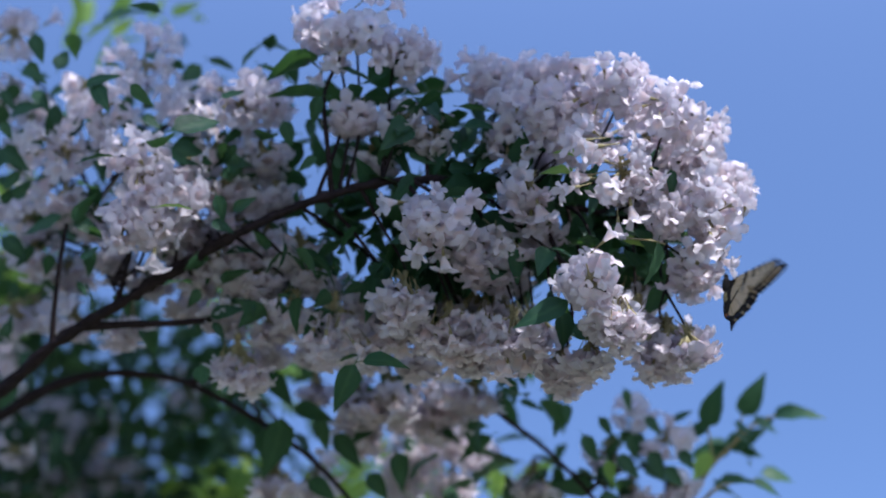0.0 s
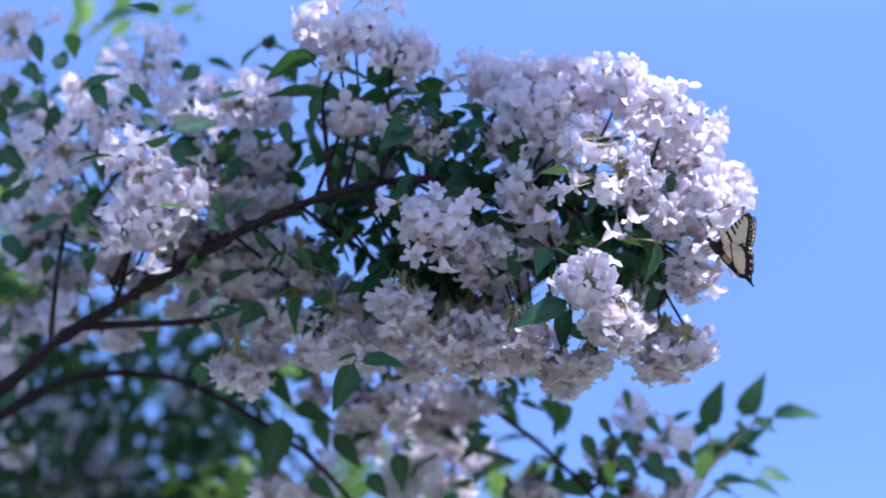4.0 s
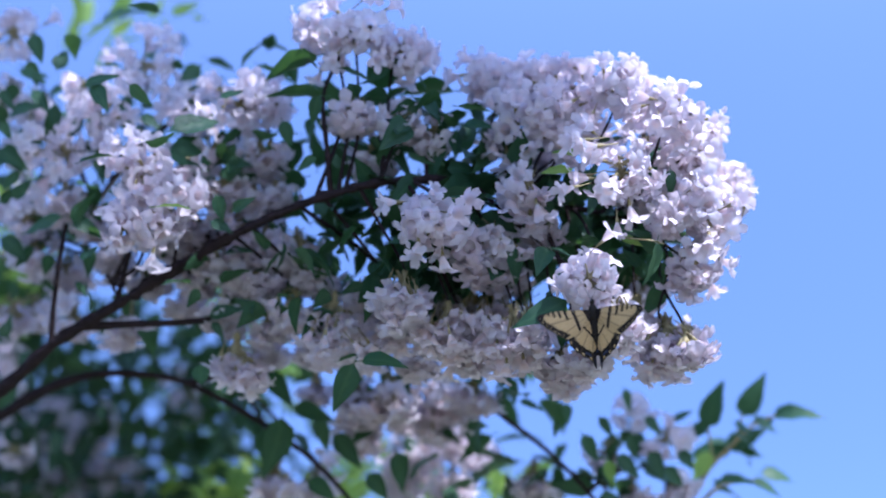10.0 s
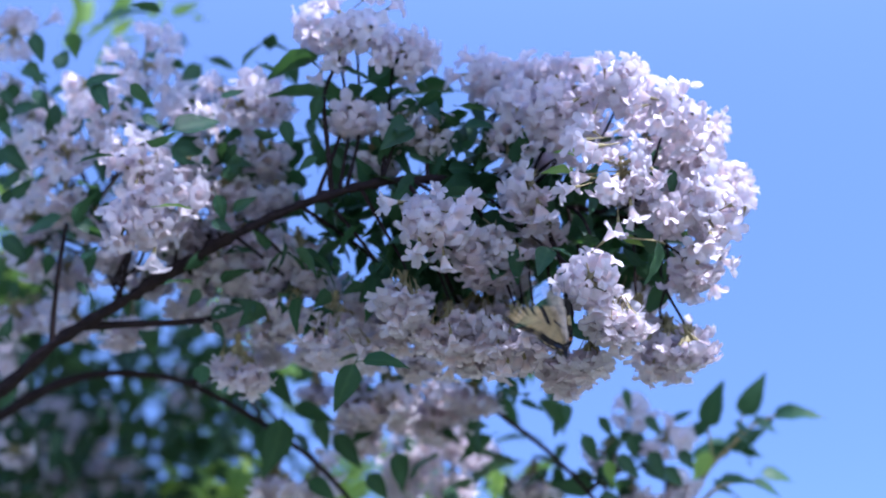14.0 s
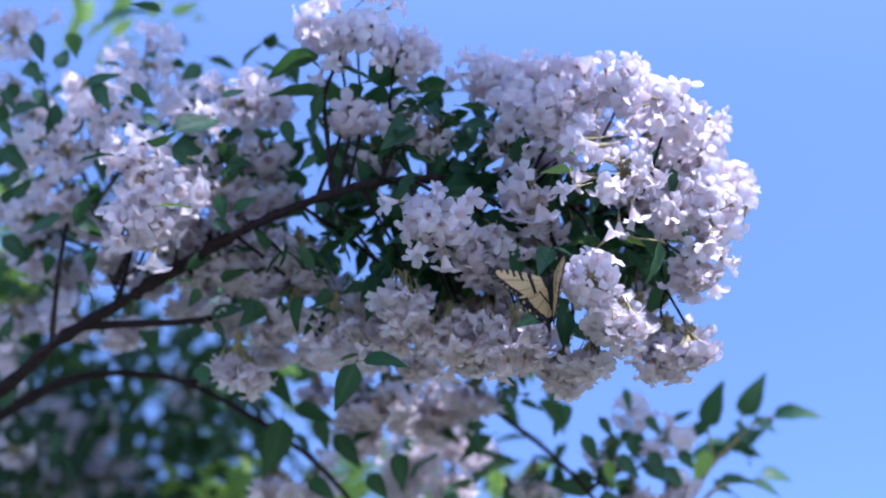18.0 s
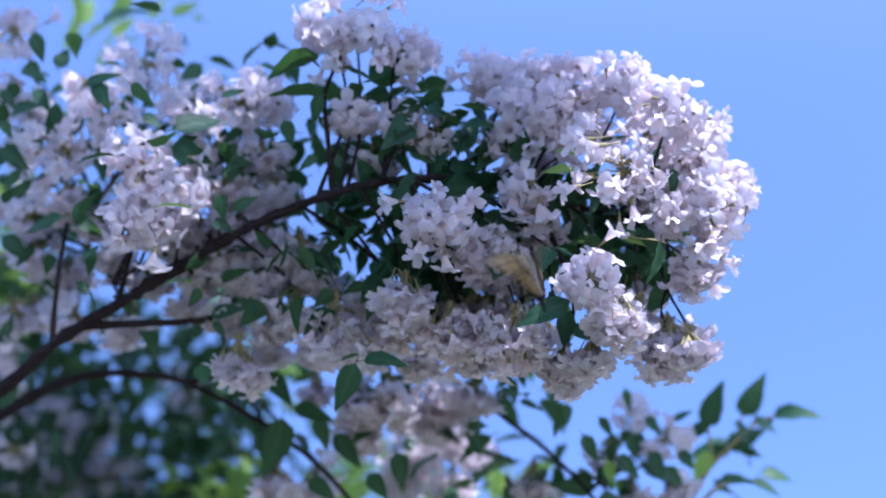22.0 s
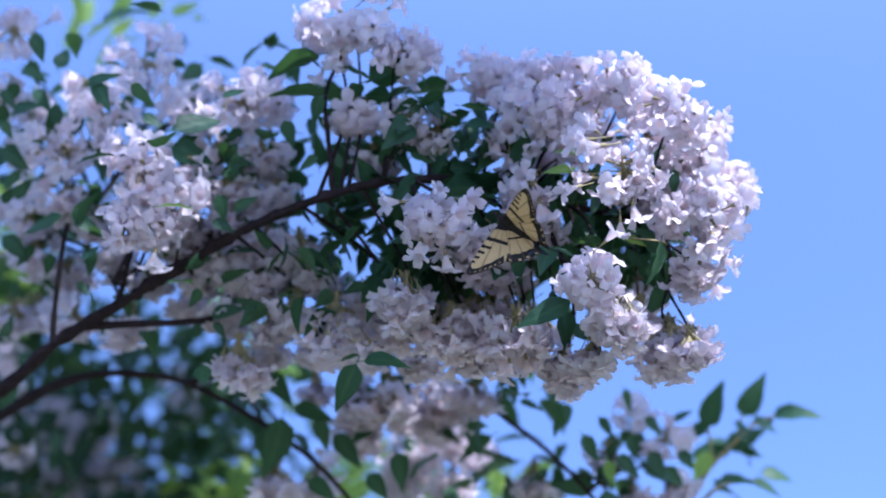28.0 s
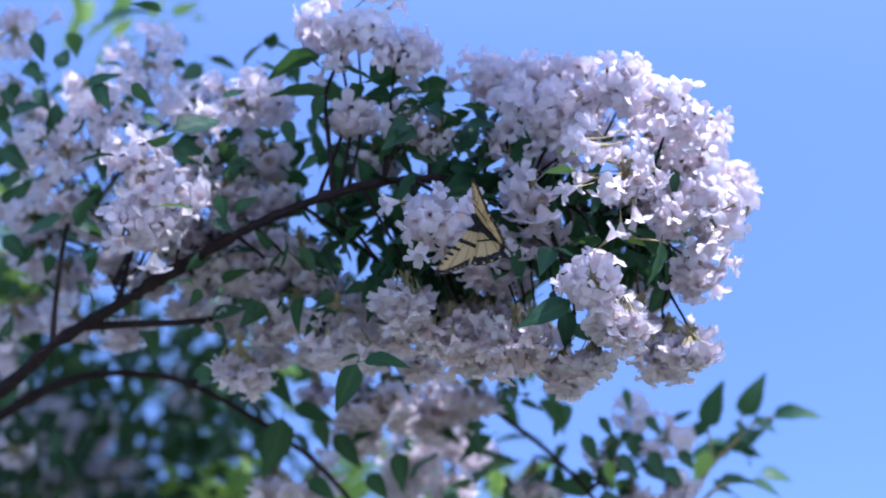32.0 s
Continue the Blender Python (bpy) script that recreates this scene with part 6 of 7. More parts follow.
def motions():
    # The butterfly's way from flower to flower, and the beat of its wings.
    walk(fly, [
            (0, pose(0.2056, 1.2418, 2.2295, 88.9, 4.5, 47.1)), (0.2, pose(0.2008, 1.2399, 2.2331, 87.5, -25.7, 67.2)),
            (0.4, pose(0.1990, 1.2434, 2.2266, 87.7, 15.3, 42.4)), (0.6, pose(0.1939, 1.2456, 2.2225, 82.3, 22.4, 51.8)),
            (0.8, pose(0.1987, 1.2414, 2.2304, 97.4, -14.1, 65.3)), (1, pose(0.2065, 1.2390, 2.2349, 89.8, -10.1, 72.1)),
            (1.2, pose(0.1963, 1.2443, 2.2248, 82.6, 14.5, 40.1)), (1.4, pose(0.1977, 1.2432, 2.2269, 105.4, 14.4, 84.5)),
            (1.6, pose(0.2094, 1.2387, 2.2353, 93.4, -16.3, 66.7)), (1.8, pose(0.2076, 1.2326, 2.2468, 69.3, -8.9, 61.0)),
            (2, pose(0.2055, 1.2306, 2.2507, 69.6, -2.5, 49.0)), (2.2, pose(0.1982, 1.2335, 2.2451, 82.1, -25.6, 70.9)),
            (2.4, pose(0.2044, 1.2362, 2.2401, 88.6, 19.1, 56.5)), (2.6, pose(0.2056, 1.2271, 2.2573, 52.1, -29.3, 78.0)),
            (2.8, pose(0.2007, 1.2321, 2.2478, 50.3, -28.9, 78.4)), (3, pose(0.2028, 1.2287, 2.2542, 69.5, -7.8, 68.1)),
            (3.4, pose(0.2003, 1.2277, 2.2560, 65.3, -11.4, 63.2)), (3.8, pose(0.1987, 1.2281, 2.2553, 59.3, -23.7, 71.5)),
            (4.2, pose(0.1990, 1.2297, 2.2523, 54.4, -28.1, 76.2)), (4.6, pose(0.2002, 1.2283, 2.2550, 65.8, -11.3, 66.0)),
            (5, pose(0.1979, 1.2266, 2.2582, 59.8, -22.8, 69.1)), (5.5, pose(0.1977, 1.2255, 2.2601, 56.1, -27.4, 74.7)),
            (5.8, pose(0.2033, 1.2283, 2.2550, 77.6, -18.7, 69.8)), (6, pose(0.1958, 1.2173, 2.2607, 114.0, -46.1, 25.3)),
            (6.2, pose(0.1933, 1.2158, 2.2635, 97.4, -49.6, 34.2)), (6.4, pose(0.1925, 1.2173, 2.2607, 111.7, -38.4, 17.9)),
            (6.6, pose(0.1871, 1.2252, 2.2778, 40.9, -19.1, 41.8)), (6.8, pose(0.1706, 1.2100, 2.2531, 76.5, -32.3, 27.4)),
            (7, pose(0.1700, 1.2053, 2.2620, 53.8, -39.0, 35.4)), (7.4, pose(0.1643, 1.2061, 2.2605, 55.0, -42.9, 46.8)),
            (7.8, pose(0.1763, 1.2077, 2.2575, 91.8, -17.2, 16.5)), (8, pose(0.1788, 1.2087, 2.2556, 102.0, 0.5, 6.5)),
            (8.3, pose(0.1620, 1.2099, 2.2533, 89.3, -18.1, 4.6)), (8.6, pose(0.1467, 1.2197, 2.2349, 105.2, -24.1, -8.2)),
            (8.8, pose(0.1486, 1.2215, 2.2315, 110.5, -32.2, -20.0)), (9, pose(0.1454, 1.1918, 2.2234, 111.8, -20.0, -33.0)),
            (9.2, pose(0.1097, 1.1848, 2.2367, 117.7, -3.4, -0.2)), (9.4, pose(0.1080, 1.1961, 2.2155, 94.9, 3.4, 3.8)),
            (9.6, pose(0.1062, 1.2097, 2.1898, 86.2, 1.3, 0.1)), (9.8, pose(0.1087, 1.2091, 2.1910, 101.1, 0.2, -3.6)),
            (10, pose(0.1054, 1.2090, 2.1911, 116.9, -2.3, -9.1)), (10.2, pose(0.1025, 1.2073, 2.1944, 121.6, -9.4, -19.6)),
            (11, pose(0.1029, 1.2070, 2.1949, 118.3, -10.0, -17.4)), (11.2, pose(0.1038, 1.2074, 2.1941, 111.3, -11.4, -18.5)),
            (11.4, pose(0.1064, 1.2060, 2.1968, 100.0, -11.7, -2.7)), (11.6, pose(0.1002, 1.2077, 2.1935, 98.7, -24.8, -12.4)),
            (12, pose(0.0999, 1.2075, 2.1940, 130.0, -32.2, -27.5)), (12.2, pose(0.1015, 1.2078, 2.1934, 129.6, -27.6, -43.6)),
            (12.4, pose(0.0899, 1.2069, 2.1950, 107.7, -34.5, -38.4)), (12.6, pose(0.0959, 1.2095, 2.1903, 132.8, -44.1, -47.6)),
            (13, pose(0.0897, 1.2092, 2.1907, 155.6, -37.2, -87.4)), (13.2, pose(0.0886, 1.2078, 2.1934, 105.6, -22.0, -36.3)),
            (13.4, pose(0.0853, 1.2083, 2.1925, 131.8, -25.8, -60.5)), (13.8, pose(0.0902, 1.2245, 2.1982, 125.3, -23.7, -66.3)),
            (14, pose(0.0878, 1.2221, 2.2027, 96.1, 4.7, -58.9)), (14.4, pose(0.0806, 1.2211, 2.2046, 105.3, 0.9, -42.7)),
            (14.8, pose(0.0814, 1.2213, 2.2043, 99.3, -3.3, -40.7)), (15.2, pose(0.0798, 1.2200, 2.2067, 83.8, -0.6, -21.2)),
            (15.6, pose(0.0779, 1.2181, 2.2103, 100.3, 1.9, -28.5)), (16.1, pose(0.0761, 1.2171, 2.2122, 98.8, 2.9, -26.2)),
            (16.6, pose(0.0750, 1.2163, 2.2136, 98.6, 2.5, -23.5)), (17, pose(0.0771, 1.2143, 2.2174, 97.8, 3.3, -26.1)),
            (17.4, pose(0.0760, 1.2139, 2.2180, 100.9, -0.7, -29.9)), (18, pose(0.0777, 1.2142, 2.2175, 94.1, 2.9, -31.4)),
            (18.2, pose(0.0785, 1.2148, 2.2165, 88.2, 8.0, -13.3)), (18.4, pose(0.0800, 1.2146, 2.2168, 86.2, 7.9, -13.0)),
            (18.6, pose(0.0752, 1.2147, 2.2166, 106.9, -1.8, -20.4)), (18.8, pose(0.0816, 1.2138, 2.2183, 107.4, 13.9, -12.6)),
            (19, pose(0.0834, 1.2114, 2.2229, 100.1, 16.8, -11.2)), (19.2, pose(0.0831, 1.2113, 2.2229, 102.6, 16.1, -11.2)),
            (19.4, pose(0.0828, 1.2043, 2.2361, 95.3, 8.3, -8.3)), (19.6, pose(0.0836, 1.2079, 2.2293, 90.0, 12.4, -12.4)),
            (19.8, pose(0.0831, 1.2085, 2.2283, 95.1, 7.7, -16.3)), (20, pose(0.0834, 1.2107, 2.2241, 107.9, -0.4, -28.8)),
            (20.2, pose(0.0737, 1.1836, 2.2175, 99.2, -5.5, -15.5)), (20.4, pose(0.0710, 1.1849, 2.2151, 106.7, -10.9, -27.7)),
            (20.6, pose(0.0744, 1.1833, 2.2182, 97.5, -7.1, -28.8)), (21, pose(0.0731, 1.1858, 2.2134, 82.6, -5.8, -39.7)),
            (21.2, pose(0.0668, 1.1856, 2.2139, 94.4, -24.7, -36.1)), (21.4, pose(0.0650, 1.1833, 2.2181, 96.6, -10.7, -15.3)),
            (21.6, pose(0.0654, 1.1832, 2.2183, 96.1, -6.6, -17.5)), (22, pose(0.0638, 1.1825, 2.2197, 108.9, -3.9, -31.0)),
            (22.2, pose(0.0650, 1.1868, 2.2117, 111.2, -32.9, -37.6)), (22.4, pose(0.0608, 1.1868, 2.2115, 108.4, -2.5, -14.4)),
            (22.6, pose(0.0501, 1.1631, 2.2562, 127.2, 10.2, -5.0)), (22.8, pose(0.0797, 1.1661, 2.2506, 112.7, -13.1, -19.6)),
            (23, pose(0.0852, 1.1715, 2.2404, 104.9, -11.4, -39.3)), (23.4, pose(0.0844, 1.1713, 2.2408, 110.1, -3.1, -27.9)),
            (23.8, pose(0.0920, 1.1703, 2.2426, 103.9, 3.8, -17.5)), (24, pose(0.0938, 1.1709, 2.2415, 114.6, -8.2, -28.4)),
            (24.4, pose(0.0954, 1.1710, 2.2412, 122.7, -15.2, -44.6)), (24.6, pose(0.0936, 1.1710, 2.2414, 132.7, -15.2, -47.1)),
            (25, pose(0.0924, 1.1708, 2.2418, 125.3, -19.0, -33.0)), (25.2, pose(0.0899, 1.1719, 2.2396, 110.1, -31.7, -41.5)),
            (25.4, pose(0.0817, 1.1692, 2.2447, 121.1, -25.9, -39.7)), (26, pose(0.0756, 1.1940, 2.2555, 106.3, -17.3, -26.0)),
            (26.4, pose(0.0658, 1.1947, 2.2542, 116.5, -27.2, -34.4)), (27, pose(0.0559, 1.1943, 2.2550, 111.4, -20.7, -19.7)),
            (27.6, pose(0.0492, 1.1941, 2.2553, 121.0, -19.9, -16.6)), (28, pose(0.0447, 1.1935, 2.2564, 140.6, -36.8, -46.3)),
            (28.4, pose(0.0391, 1.1961, 2.2517, 123.6, -41.5, -40.8)), (28.8, pose(0.0359, 1.1964, 2.2511, 121.2, -34.9, -33.9)),
            (29, pose(0.0363, 1.1929, 2.2576, 97.4, -7.3, -45.7)), (29.4, pose(0.0385, 1.1951, 2.2536, 105.6, -25.3, -44.4)),
            (29.6, pose(0.0383, 1.1934, 2.2566, 96.9, -8.8, -47.1)), (29.8, pose(0.0353, 1.1942, 2.2552, 104.7, -15.5, -18.3)),
            (30, pose(0.0374, 1.1864, 2.2698, 101.5, -9.6, -20.2)), (30.2, pose(0.0366, 1.1922, 2.2589, 99.9, -18.7, -22.4)),
            (30.4, pose(0.0365, 1.1936, 2.2563, 97.6, -24.7, -29.7)), (30.6, pose(0.0349, 1.1939, 2.2558, 105.8, -37.9, -36.1)),
            (30.8, pose(0.0330, 1.1946, 2.2545, 90.3, -21.3, -17.4)), (31, pose(0.0281, 1.1887, 2.2655, 113.5, -24.3, -25.6)),
            (31.2, pose(0.0307, 1.1889, 2.2652, 108.4, -6.8, -21.1)), (31.5, pose(0.0289, 1.1917, 2.2598, 108.7, -29.2, -37.6)),
            (31.7, pose(0.0274, 1.1940, 2.2555, 114.5, -36.9, -49.4)), (32, pose(0.0266, 1.1940, 2.2555, 115.8, -28.7, -61.2))])
    left = [
            (0, pose(0, 0, 0, 0, 88, 0)), (0.2, pose(0, 0, 0, 0, 60, 0)), (0.4, pose(0, 0, 0, 0, 88, 0)), (0.6, pose(0, 0, 0, 0, 88, 0)),
            (0.8, pose(0, 0, 0, 0, 53, 0)), (1, pose(0, 0, 0, 0, 45, 0)), (1.2, pose(0, 0, 0, 0, 88, 0)), (1.4, pose(0, 0, 0, 0, 47, 0)),
            (1.6, pose(0, 0, 0, 0, 45, 0)), (1.8, pose(0, 0, 0, 0, 45, 0)), (2, pose(0, 0, 0, 0, 39, 0)), (2.2, pose(0, 0, 0, 0, 57, 0)),
            (2.4, pose(0, 0, 0, 0, 88, 0)), (2.6, pose(0, 0, 0, 0, 41, 0)), (2.8, pose(0, 0, 0, 0, 49, 0)), (3, pose(0, 0, 0, 0, 34, 0)),
            (3.4, pose(0, 0, 0, 0, 35, 0)), (3.8, pose(0, 0, 0, 0, 43, 0)), (4.2, pose(0, 0, 0, 0, 45, 0)), (4.6, pose(0, 0, 0, 0, 35, 0)),
            (5, pose(0, 0, 0, 0, 44, 0)), (5.5, pose(0, 0, 0, 0, 47, 0)), (5.8, pose(0, 0, 0, 0, 33, 0)), (6, pose(0, 0, 0, 0, 78, 0)),
            (6.2, pose(0, 0, 0, 0, 80, 0)), (6.4, pose(0, 0, 0, 0, 84, 0)), (6.6, pose(0, 0, 0, 0, 38, 0)), (6.8, pose(0, 0, 0, 0, 24, 0)),
            (7, pose(0, 0, 0, 0, 34, 0)), (7.4, pose(0, 0, 0, 0, 23, 0)), (7.8, pose(0, 0, 0, 0, 41, 0)), (8, pose(0, 0, 0, 0, 60, 0)),
            (8.3, pose(0, 0, 0, 0, 42, 0)), (8.6, pose(0, 0, 0, 0, 41, 0)), (8.8, pose(0, 0, 0, 0, 36, 0)), (9, pose(0, 0, 0, 0, 52, 0)),
            (9.2, pose(0, 0, 0, 0, 55, 0)), (9.4, pose(0, 0, 0, 0, 62, 0)), (9.6, pose(0, 0, 0, 0, 77, 0)), (9.8, pose(0, 0, 0, 0, 44, 0)),
            (10, pose(0, 0, 0, 0, 41, 0)), (10.2, pose(0, 0, 0, 0, 45, 0)), (11, pose(0, 0, 0, 0, 44, 0)), (11.2, pose(0, 0, 0, 0, 48, 0)),
            (11.4, pose(0, 0, 0, 0, 63, 0)), (11.6, pose(0, 0, 0, 0, 85, 0)), (12, pose(0, 0, 0, 0, 31, 0)), (12.2, pose(0, 0, 0, 0, 38, 0)),
            (12.4, pose(0, 0, 0, 0, 58, 0)), (12.6, pose(0, 0, 0, 0, 46, 0)), (13, pose(0, 0, 0, 0, 73, 0)), (13.2, pose(0, 0, 0, 0, 76, 0)),
            (13.4, pose(0, 0, 0, 0, 71, 0)), (13.8, pose(0, 0, 0, 0, 81, 0)), (14, pose(0, 0, 0, 0, 31, 0)), (14.4, pose(0, 0, 0, 0, 68, 0)),
            (14.8, pose(0, 0, 0, 0, 67, 0)), (15.2, pose(0, 0, 0, 0, 71, 0)), (15.6, pose(0, 0, 0, 0, 53, 0)), (16.1, pose(0, 0, 0, 0, 54, 0)),
            (16.6, pose(0, 0, 0, 0, 53, 0)), (17, pose(0, 0, 0, 0, 53, 0)), (17.4, pose(0, 0, 0, 0, 59, 0)), (18, pose(0, 0, 0, 0, 54, 0)),
            (18.2, pose(0, 0, 0, 0, 78, 0)), (18.4, pose(0, 0, 0, 0, 70, 0)), (18.6, pose(0, 0, 0, 0, 77, 0)), (18.8, pose(0, 0, 0, 0, 42, 0)),
            (19, pose(0, 0, 0, 0, 55, 0)), (19.2, pose(0, 0, 0, 0, 55, 0)), (19.4, pose(0, 0, 0, 0, 78, 0)), (19.6, pose(0, 0, 0, 0, 83, 0)),
            (19.8, pose(0, 0, 0, 0, 62, 0)), (20, pose(0, 0, 0, 0, 62, 0)), (20.2, pose(0, 0, 0, 0, 56, 0)), (20.4, pose(0, 0, 0, 0, 67, 0)),
            (20.6, pose(0, 0, 0, 0, 58, 0)), (21, pose(0, 0, 0, 0, 11, 0)), (21.2, pose(0, 0, 0, 0, 67, 0)), (21.4, pose(0, 0, 0, 0, 85, 0)),
            (21.6, pose(0, 0, 0, 0, 81, 0)), (22, pose(0, 0, 0, 0, 74, 0)), (22.2, pose(0, 0, 0, 0, 68, 0)), (22.4, pose(0, 0, 0, 0, 66, 0)),
            (22.6, pose(0, 0, 0, 0, 80, 0)), (22.8, pose(0, 0, 0, 0, 72, 0)), (23, pose(0, 0, 0, 0, 61, 0)), (23.4, pose(0, 0, 0, 0, 62, 0)),
            (23.8, pose(0, 0, 0, 0, 83, 0)), (24, pose(0, 0, 0, 0, 77, 0)), (24.4, pose(0, 0, 0, 0, 79, 0)), (24.6, pose(0, 0, 0, 0, 71, 0)),
            (25, pose(0, 0, 0, 0, 62, 0)), (25.2, pose(0, 0, 0, 0, 57, 0)), (25.4, pose(0, 0, 0, 0, 65, 0)), (26, pose(0, 0, 0, 0, 47, 0)),
            (26.4, pose(0, 0, 0, 0, 66, 0)), (27, pose(0, 0, 0, 0, 44, 0)), (27.6, pose(0, 0, 0, 0, 38, 0)), (28, pose(0, 0, 0, 0, 36, 0)),
            (28.4, pose(0, 0, 0, 0, 49, 0)), (28.8, pose(0, 0, 0, 0, 50, 0)), (29, pose(0, 0, 0, 0, 14, 0)), (29.4, pose(0, 0, 0, 0, 52, 0)),
            (29.6, pose(0, 0, 0, 0, 16, 0)), (29.8, pose(0, 0, 0, 0, 84, 0)), (30, pose(0, 0, 0, 0, 73, 0)), (30.2, pose(0, 0, 0, 0, 57, 0)),
            (30.4, pose(0, 0, 0, 0, 57, 0)), (30.6, pose(0, 0, 0, 0, 61, 0)), (30.8, pose(0, 0, 0, 0, 67, 0)), (31, pose(0, 0, 0, 0, 82, 0)),
            (31.2, pose(0, 0, 0, 0, 67, 0)), (31.5, pose(0, 0, 0, 0, 68, 0)), (31.7, pose(0, 0, 0, 0, 61, 0)), (32, pose(0, 0, 0, 0, 18, 0))]
    right = [
            (0, pose(0, 0, 0, 0, -88, 0)), (0.2, pose(0, 0, 0, 0, -44, 0)), (0.4, pose(0, 0, 0, 0, -88, 0)), (0.6, pose(0, 0, 0, 0, -88, 0)),
            (0.8, pose(0, 0, 0, 0, -40, 0)), (1, pose(0, 0, 0, 0, -35, 0)), (1.2, pose(0, 0, 0, 0, -88, 0)), (1.4, pose(0, 0, 0, 0, -10, 0)),
            (1.6, pose(0, 0, 0, 0, -46, 0)), (1.8, pose(0, 0, 0, 0, -42, 0)), (2, pose(0, 0, 0, 0, -42, 0)), (2.2, pose(0, 0, 0, 0, -42, 0)),
            (2.4, pose(0, 0, 0, 0, -88, 0)), (2.6, pose(0, 0, 0, 0, -39, 0)), (2.8, pose(0, 0, 0, 0, -47, 0)), (3, pose(0, 0, 0, 0, -32, 0)),
            (3.4, pose(0, 0, 0, 0, -30, 0)), (3.8, pose(0, 0, 0, 0, -38, 0)), (4.2, pose(0, 0, 0, 0, -43, 0)), (4.6, pose(0, 0, 0, 0, -32, 0)),
            (5, pose(0, 0, 0, 0, -41, 0)), (5.5, pose(0, 0, 0, 0, -44, 0)), (5.8, pose(0, 0, 0, 0, -30, 0)), (6, pose(0, 0, 0, 0, -82, 0)),
            (6.2, pose(0, 0, 0, 0, -84, 0)), (6.4, pose(0, 0, 0, 0, -86, 0)), (6.6, pose(0, 0, 0, 0, -51, 0)), (6.8, pose(0, 0, 0, 0, -22, 0)),
            (7, pose(0, 0, 0, 0, -12, 0)), (7.4, pose(0, 0, 0, 0, -3, 0)), (7.8, pose(0, 0, 0, 0, -67, 0)), (8, pose(0, 0, 0, 0, -82, 0)),
            (8.3, pose(0, 0, 0, 0, -74, 0)), (8.6, pose(0, 0, 0, 0, -79, 0)), (8.8, pose(0, 0, 0, 0, -62, 0)), (9, pose(0, 0, 0, 0, -75, 0)),
            (9.2, pose(0, 0, 0, 0, -54, 0)), (9.4, pose(0, 0, 0, 0, -73, 0)), (9.6, pose(0, 0, 0, 0, -76, 0)), (9.8, pose(0, 0, 0, 0, -45, 0)),
            (10, pose(0, 0, 0, 0, -44, 0)), (10.2, pose(0, 0, 0, 0, -30, 0)), (11, pose(0, 0, 0, 0, -34, 0)), (11.2, pose(0, 0, 0, 0, -34, 0)),
            (11.4, pose(0, 0, 0, 0, -60, 0)), (11.6, pose(0, 0, 0, 0, -85, 0)), (12, pose(0, 0, 0, 0, -58, 0)), (12.2, pose(0, 0, 0, 0, -38, 0)),
            (12.4, pose(0, 0, 0, 0, -83, 0)), (12.6, pose(0, 0, 0, 0, -61, 0)), (13, pose(0, 0, 0, 0, -45, 0)), (13.2, pose(0, 0, 0, 0, -78, 0)),
            (13.4, pose(0, 0, 0, 0, -57, 0)), (13.8, pose(0, 0, 0, 0, -58, 0)), (14, pose(0, 0, 0, 0, -48, 0)), (14.4, pose(0, 0, 0, 0, -68, 0)),
            (14.8, pose(0, 0, 0, 0, -66, 0)), (15.2, pose(0, 0, 0, 0, -71, 0)), (15.6, pose(0, 0, 0, 0, -51, 0)), (16.1, pose(0, 0, 0, 0, -48, 0)),
            (16.6, pose(0, 0, 0, 0, -48, 0)), (17, pose(0, 0, 0, 0, -46, 0)), (17.4, pose(0, 0, 0, 0, -52, 0)), (18, pose(0, 0, 0, 0, -49, 0)),
            (18.2, pose(0, 0, 0, 0, -77, 0)), (18.4, pose(0, 0, 0, 0, -79, 0)), (18.6, pose(0, 0, 0, 0, -69, 0)), (18.8, pose(0, 0, 0, 0, -50, 0)),
            (19, pose(0, 0, 0, 0, -49, 0)), (19.2, pose(0, 0, 0, 0, -51, 0)), (19.4, pose(0, 0, 0, 0, -55, 0)), (19.6, pose(0, 0, 0, 0, -79, 0)),
            (19.8, pose(0, 0, 0, 0, -57, 0)), (20, pose(0, 0, 0, 0, -54, 0)), (20.2, pose(0, 0, 0, 0, -77, 0)), (20.4, pose(0, 0, 0, 0, -64, 0)),
            (20.6, pose(0, 0, 0, 0, -48, 0)), (21, pose(0, 0, 0, 0, -45, 0)), (21.2, pose(0, 0, 0, 0, -47, 0)), (21.4, pose(0, 0, 0, 0, -85, 0)),
            (21.6, pose(0, 0, 0, 0, -83, 0)), (22, pose(0, 0, 0, 0, -69, 0)), (22.2, pose(0, 0, 0, 0, -64, 0)), (22.4, pose(0, 0, 0, 0, -76, 0)),
            (22.6, pose(0, 0, 0, 0, -60, 0)), (22.8, pose(0, 0, 0, 0, -69, 0)), (23, pose(0, 0, 0, 0, -51, 0)), (23.4, pose(0, 0, 0, 0, -62, 0)),
            (23.8, pose(0, 0, 0, 0, -76, 0)), (24, pose(0, 0, 0, 0, -70, 0)), (24.4, pose(0, 0, 0, 0, -63, 0)), (24.6, pose(0, 0, 0, 0, -56, 0)),
            (25, pose(0, 0, 0, 0, -61, 0)), (25.2, pose(0, 0, 0, 0, -56, 0)), (25.4, pose(0, 0, 0, 0, -68, 0)), (26, pose(0, 0, 0, 0, -59, 0)),
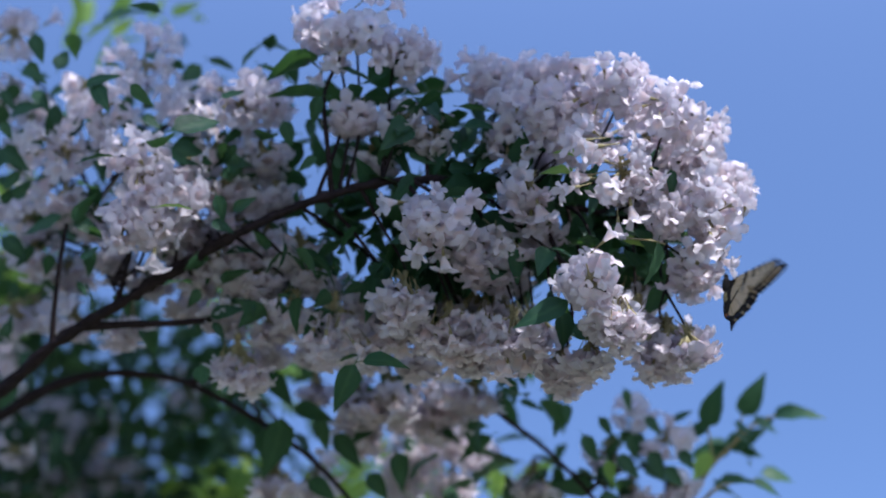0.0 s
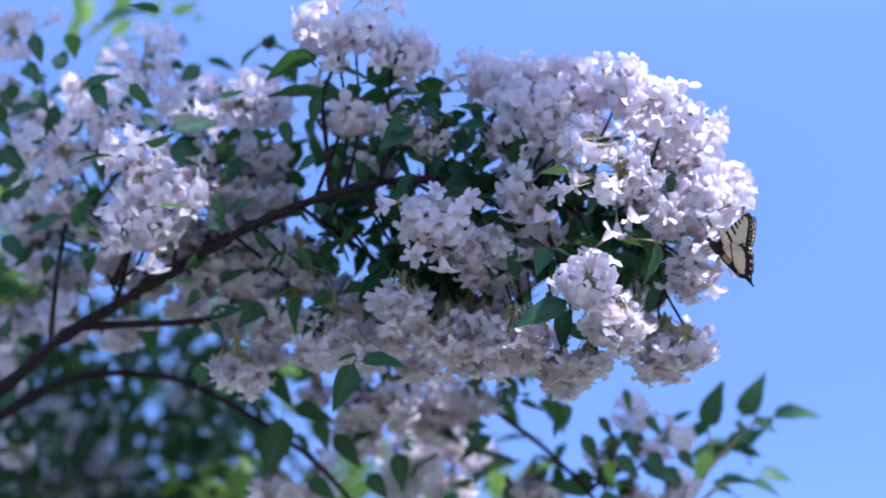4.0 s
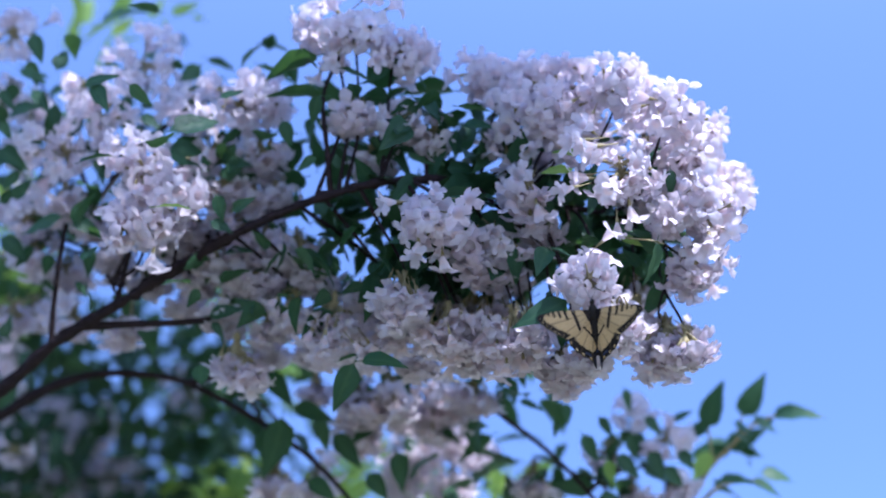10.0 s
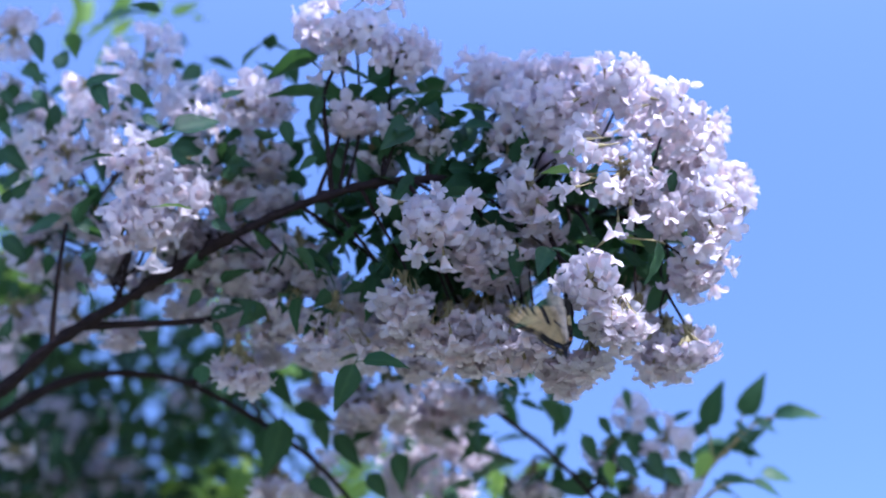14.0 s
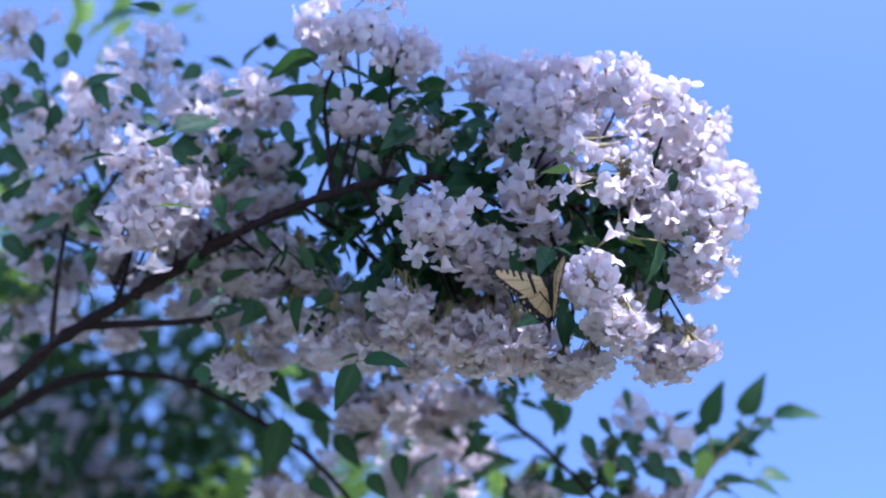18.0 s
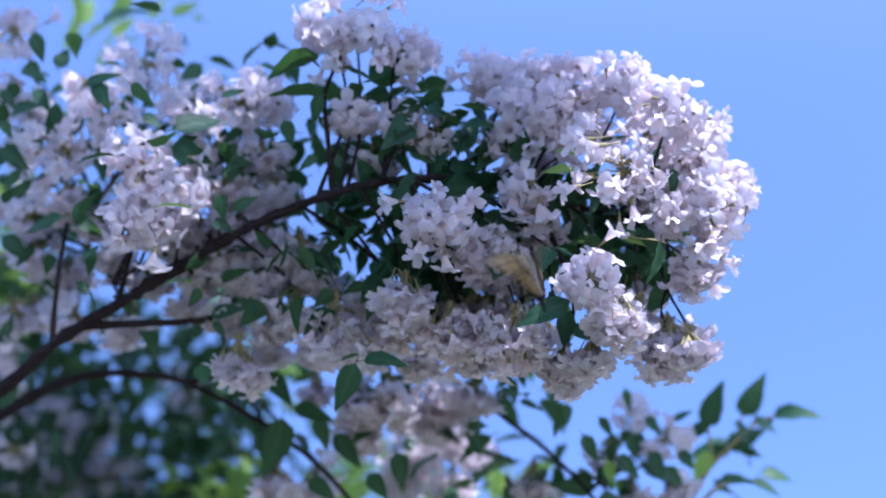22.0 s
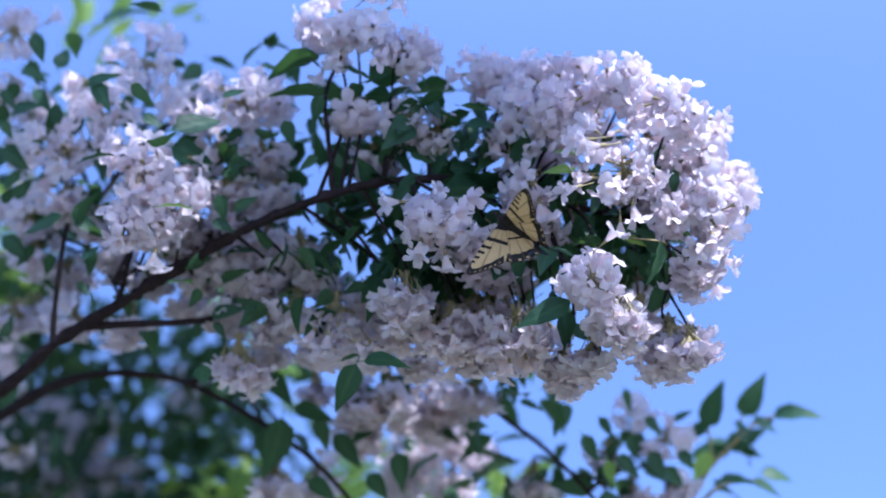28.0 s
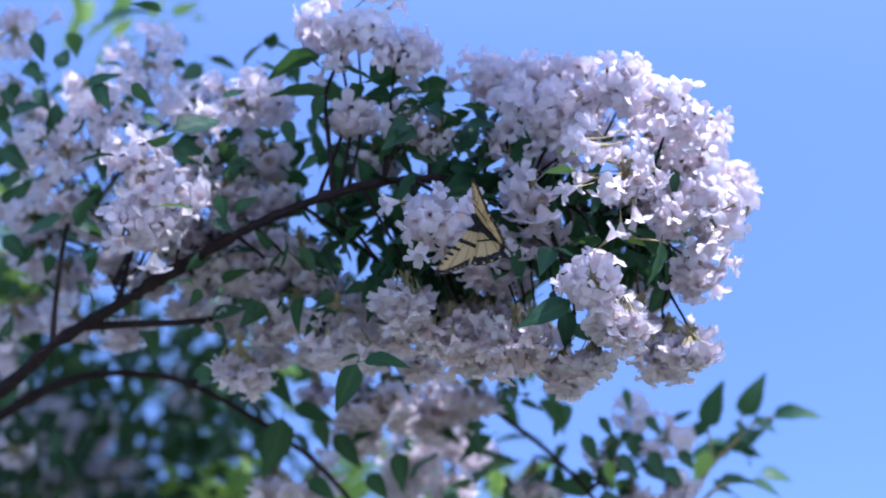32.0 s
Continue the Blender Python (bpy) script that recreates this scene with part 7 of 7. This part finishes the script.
            (26.4, pose(0, 0, 0, 0, -58, 0)), (27, pose(0, 0, 0, 0, -49, 0)), (27.6, pose(0, 0, 0, 0, -42, 0)), (28, pose(0, 0, 0, 0, -45, 0)),
            (28.4, pose(0, 0, 0, 0, -50, 0)), (28.8, pose(0, 0, 0, 0, -48, 0)), (29, pose(0, 0, 0, 0, -38, 0)), (29.4, pose(0, 0, 0, 0, -40, 0)),
            (29.6, pose(0, 0, 0, 0, -39, 0)), (29.8, pose(0, 0, 0, 0, -80, 0)), (30, pose(0, 0, 0, 0, -69, 0)), (30.2, pose(0, 0, 0, 0, -60, 0)),
            (30.4, pose(0, 0, 0, 0, -53, 0)), (30.6, pose(0, 0, 0, 0, -48, 0)), (30.8, pose(0, 0, 0, 0, -83, 0)), (31, pose(0, 0, 0, 0, -78, 0)),
            (31.2, pose(0, 0, 0, 0, -79, 0)), (31.5, pose(0, 0, 0, 0, -75, 0)), (31.7, pose(0, 0, 0, 0, -55, 0)), (32, pose(0, 0, 0, 0, -37, 0))]
    # Short quick strokes on top of the slow opening and closing.
    strokes = {0: 14, 1: 20, 1.6: 20, 1.8: 20, 8: 24, 9: 26, 9.6: 20, 14: 16, 14.4: 14, 20: 14, 22: 24, 24: 16, 25: 22, 29.8: 20, 30: 24, 31: 18}

    def fluttered(rows, sign):
        out = dict(rows)
        for t, by in strokes.items():
            m = dict(rows)[t]
            for step in (-1, 1):
                if t + step / FPS > 0:
                    out[t + step / FPS] = m @ pose(0, 0, 0, 0, sign * step * by, 0)
        return sorted(out.items(), key=lambda row: row[0])

    left, right = fluttered(left, 1), fluttered(right, -1)
    for (side, hind), w in fly_wings.items():
        walk(w, left if side < 0 else right)
    # The bough gives slowly under its load and leans a little towards the camera.
    root = pose(-1.05, 1.75, 0)
    walk(bough, [(0, root @ pose(0.0009, 0, -0.0004, 0.02)), (3.5, root), (8, root), (14, root @ pose(0.0010, 0, -0.0004, 0.04)),
                 (20, root @ pose(0.0016, 0, -0.0004, 0.07)), (26, root @ pose(0.0020, 0, -0.0010, 0.10)), (32, root @ pose(0.0024, 0, -0.0014, 0.12))])


motions()
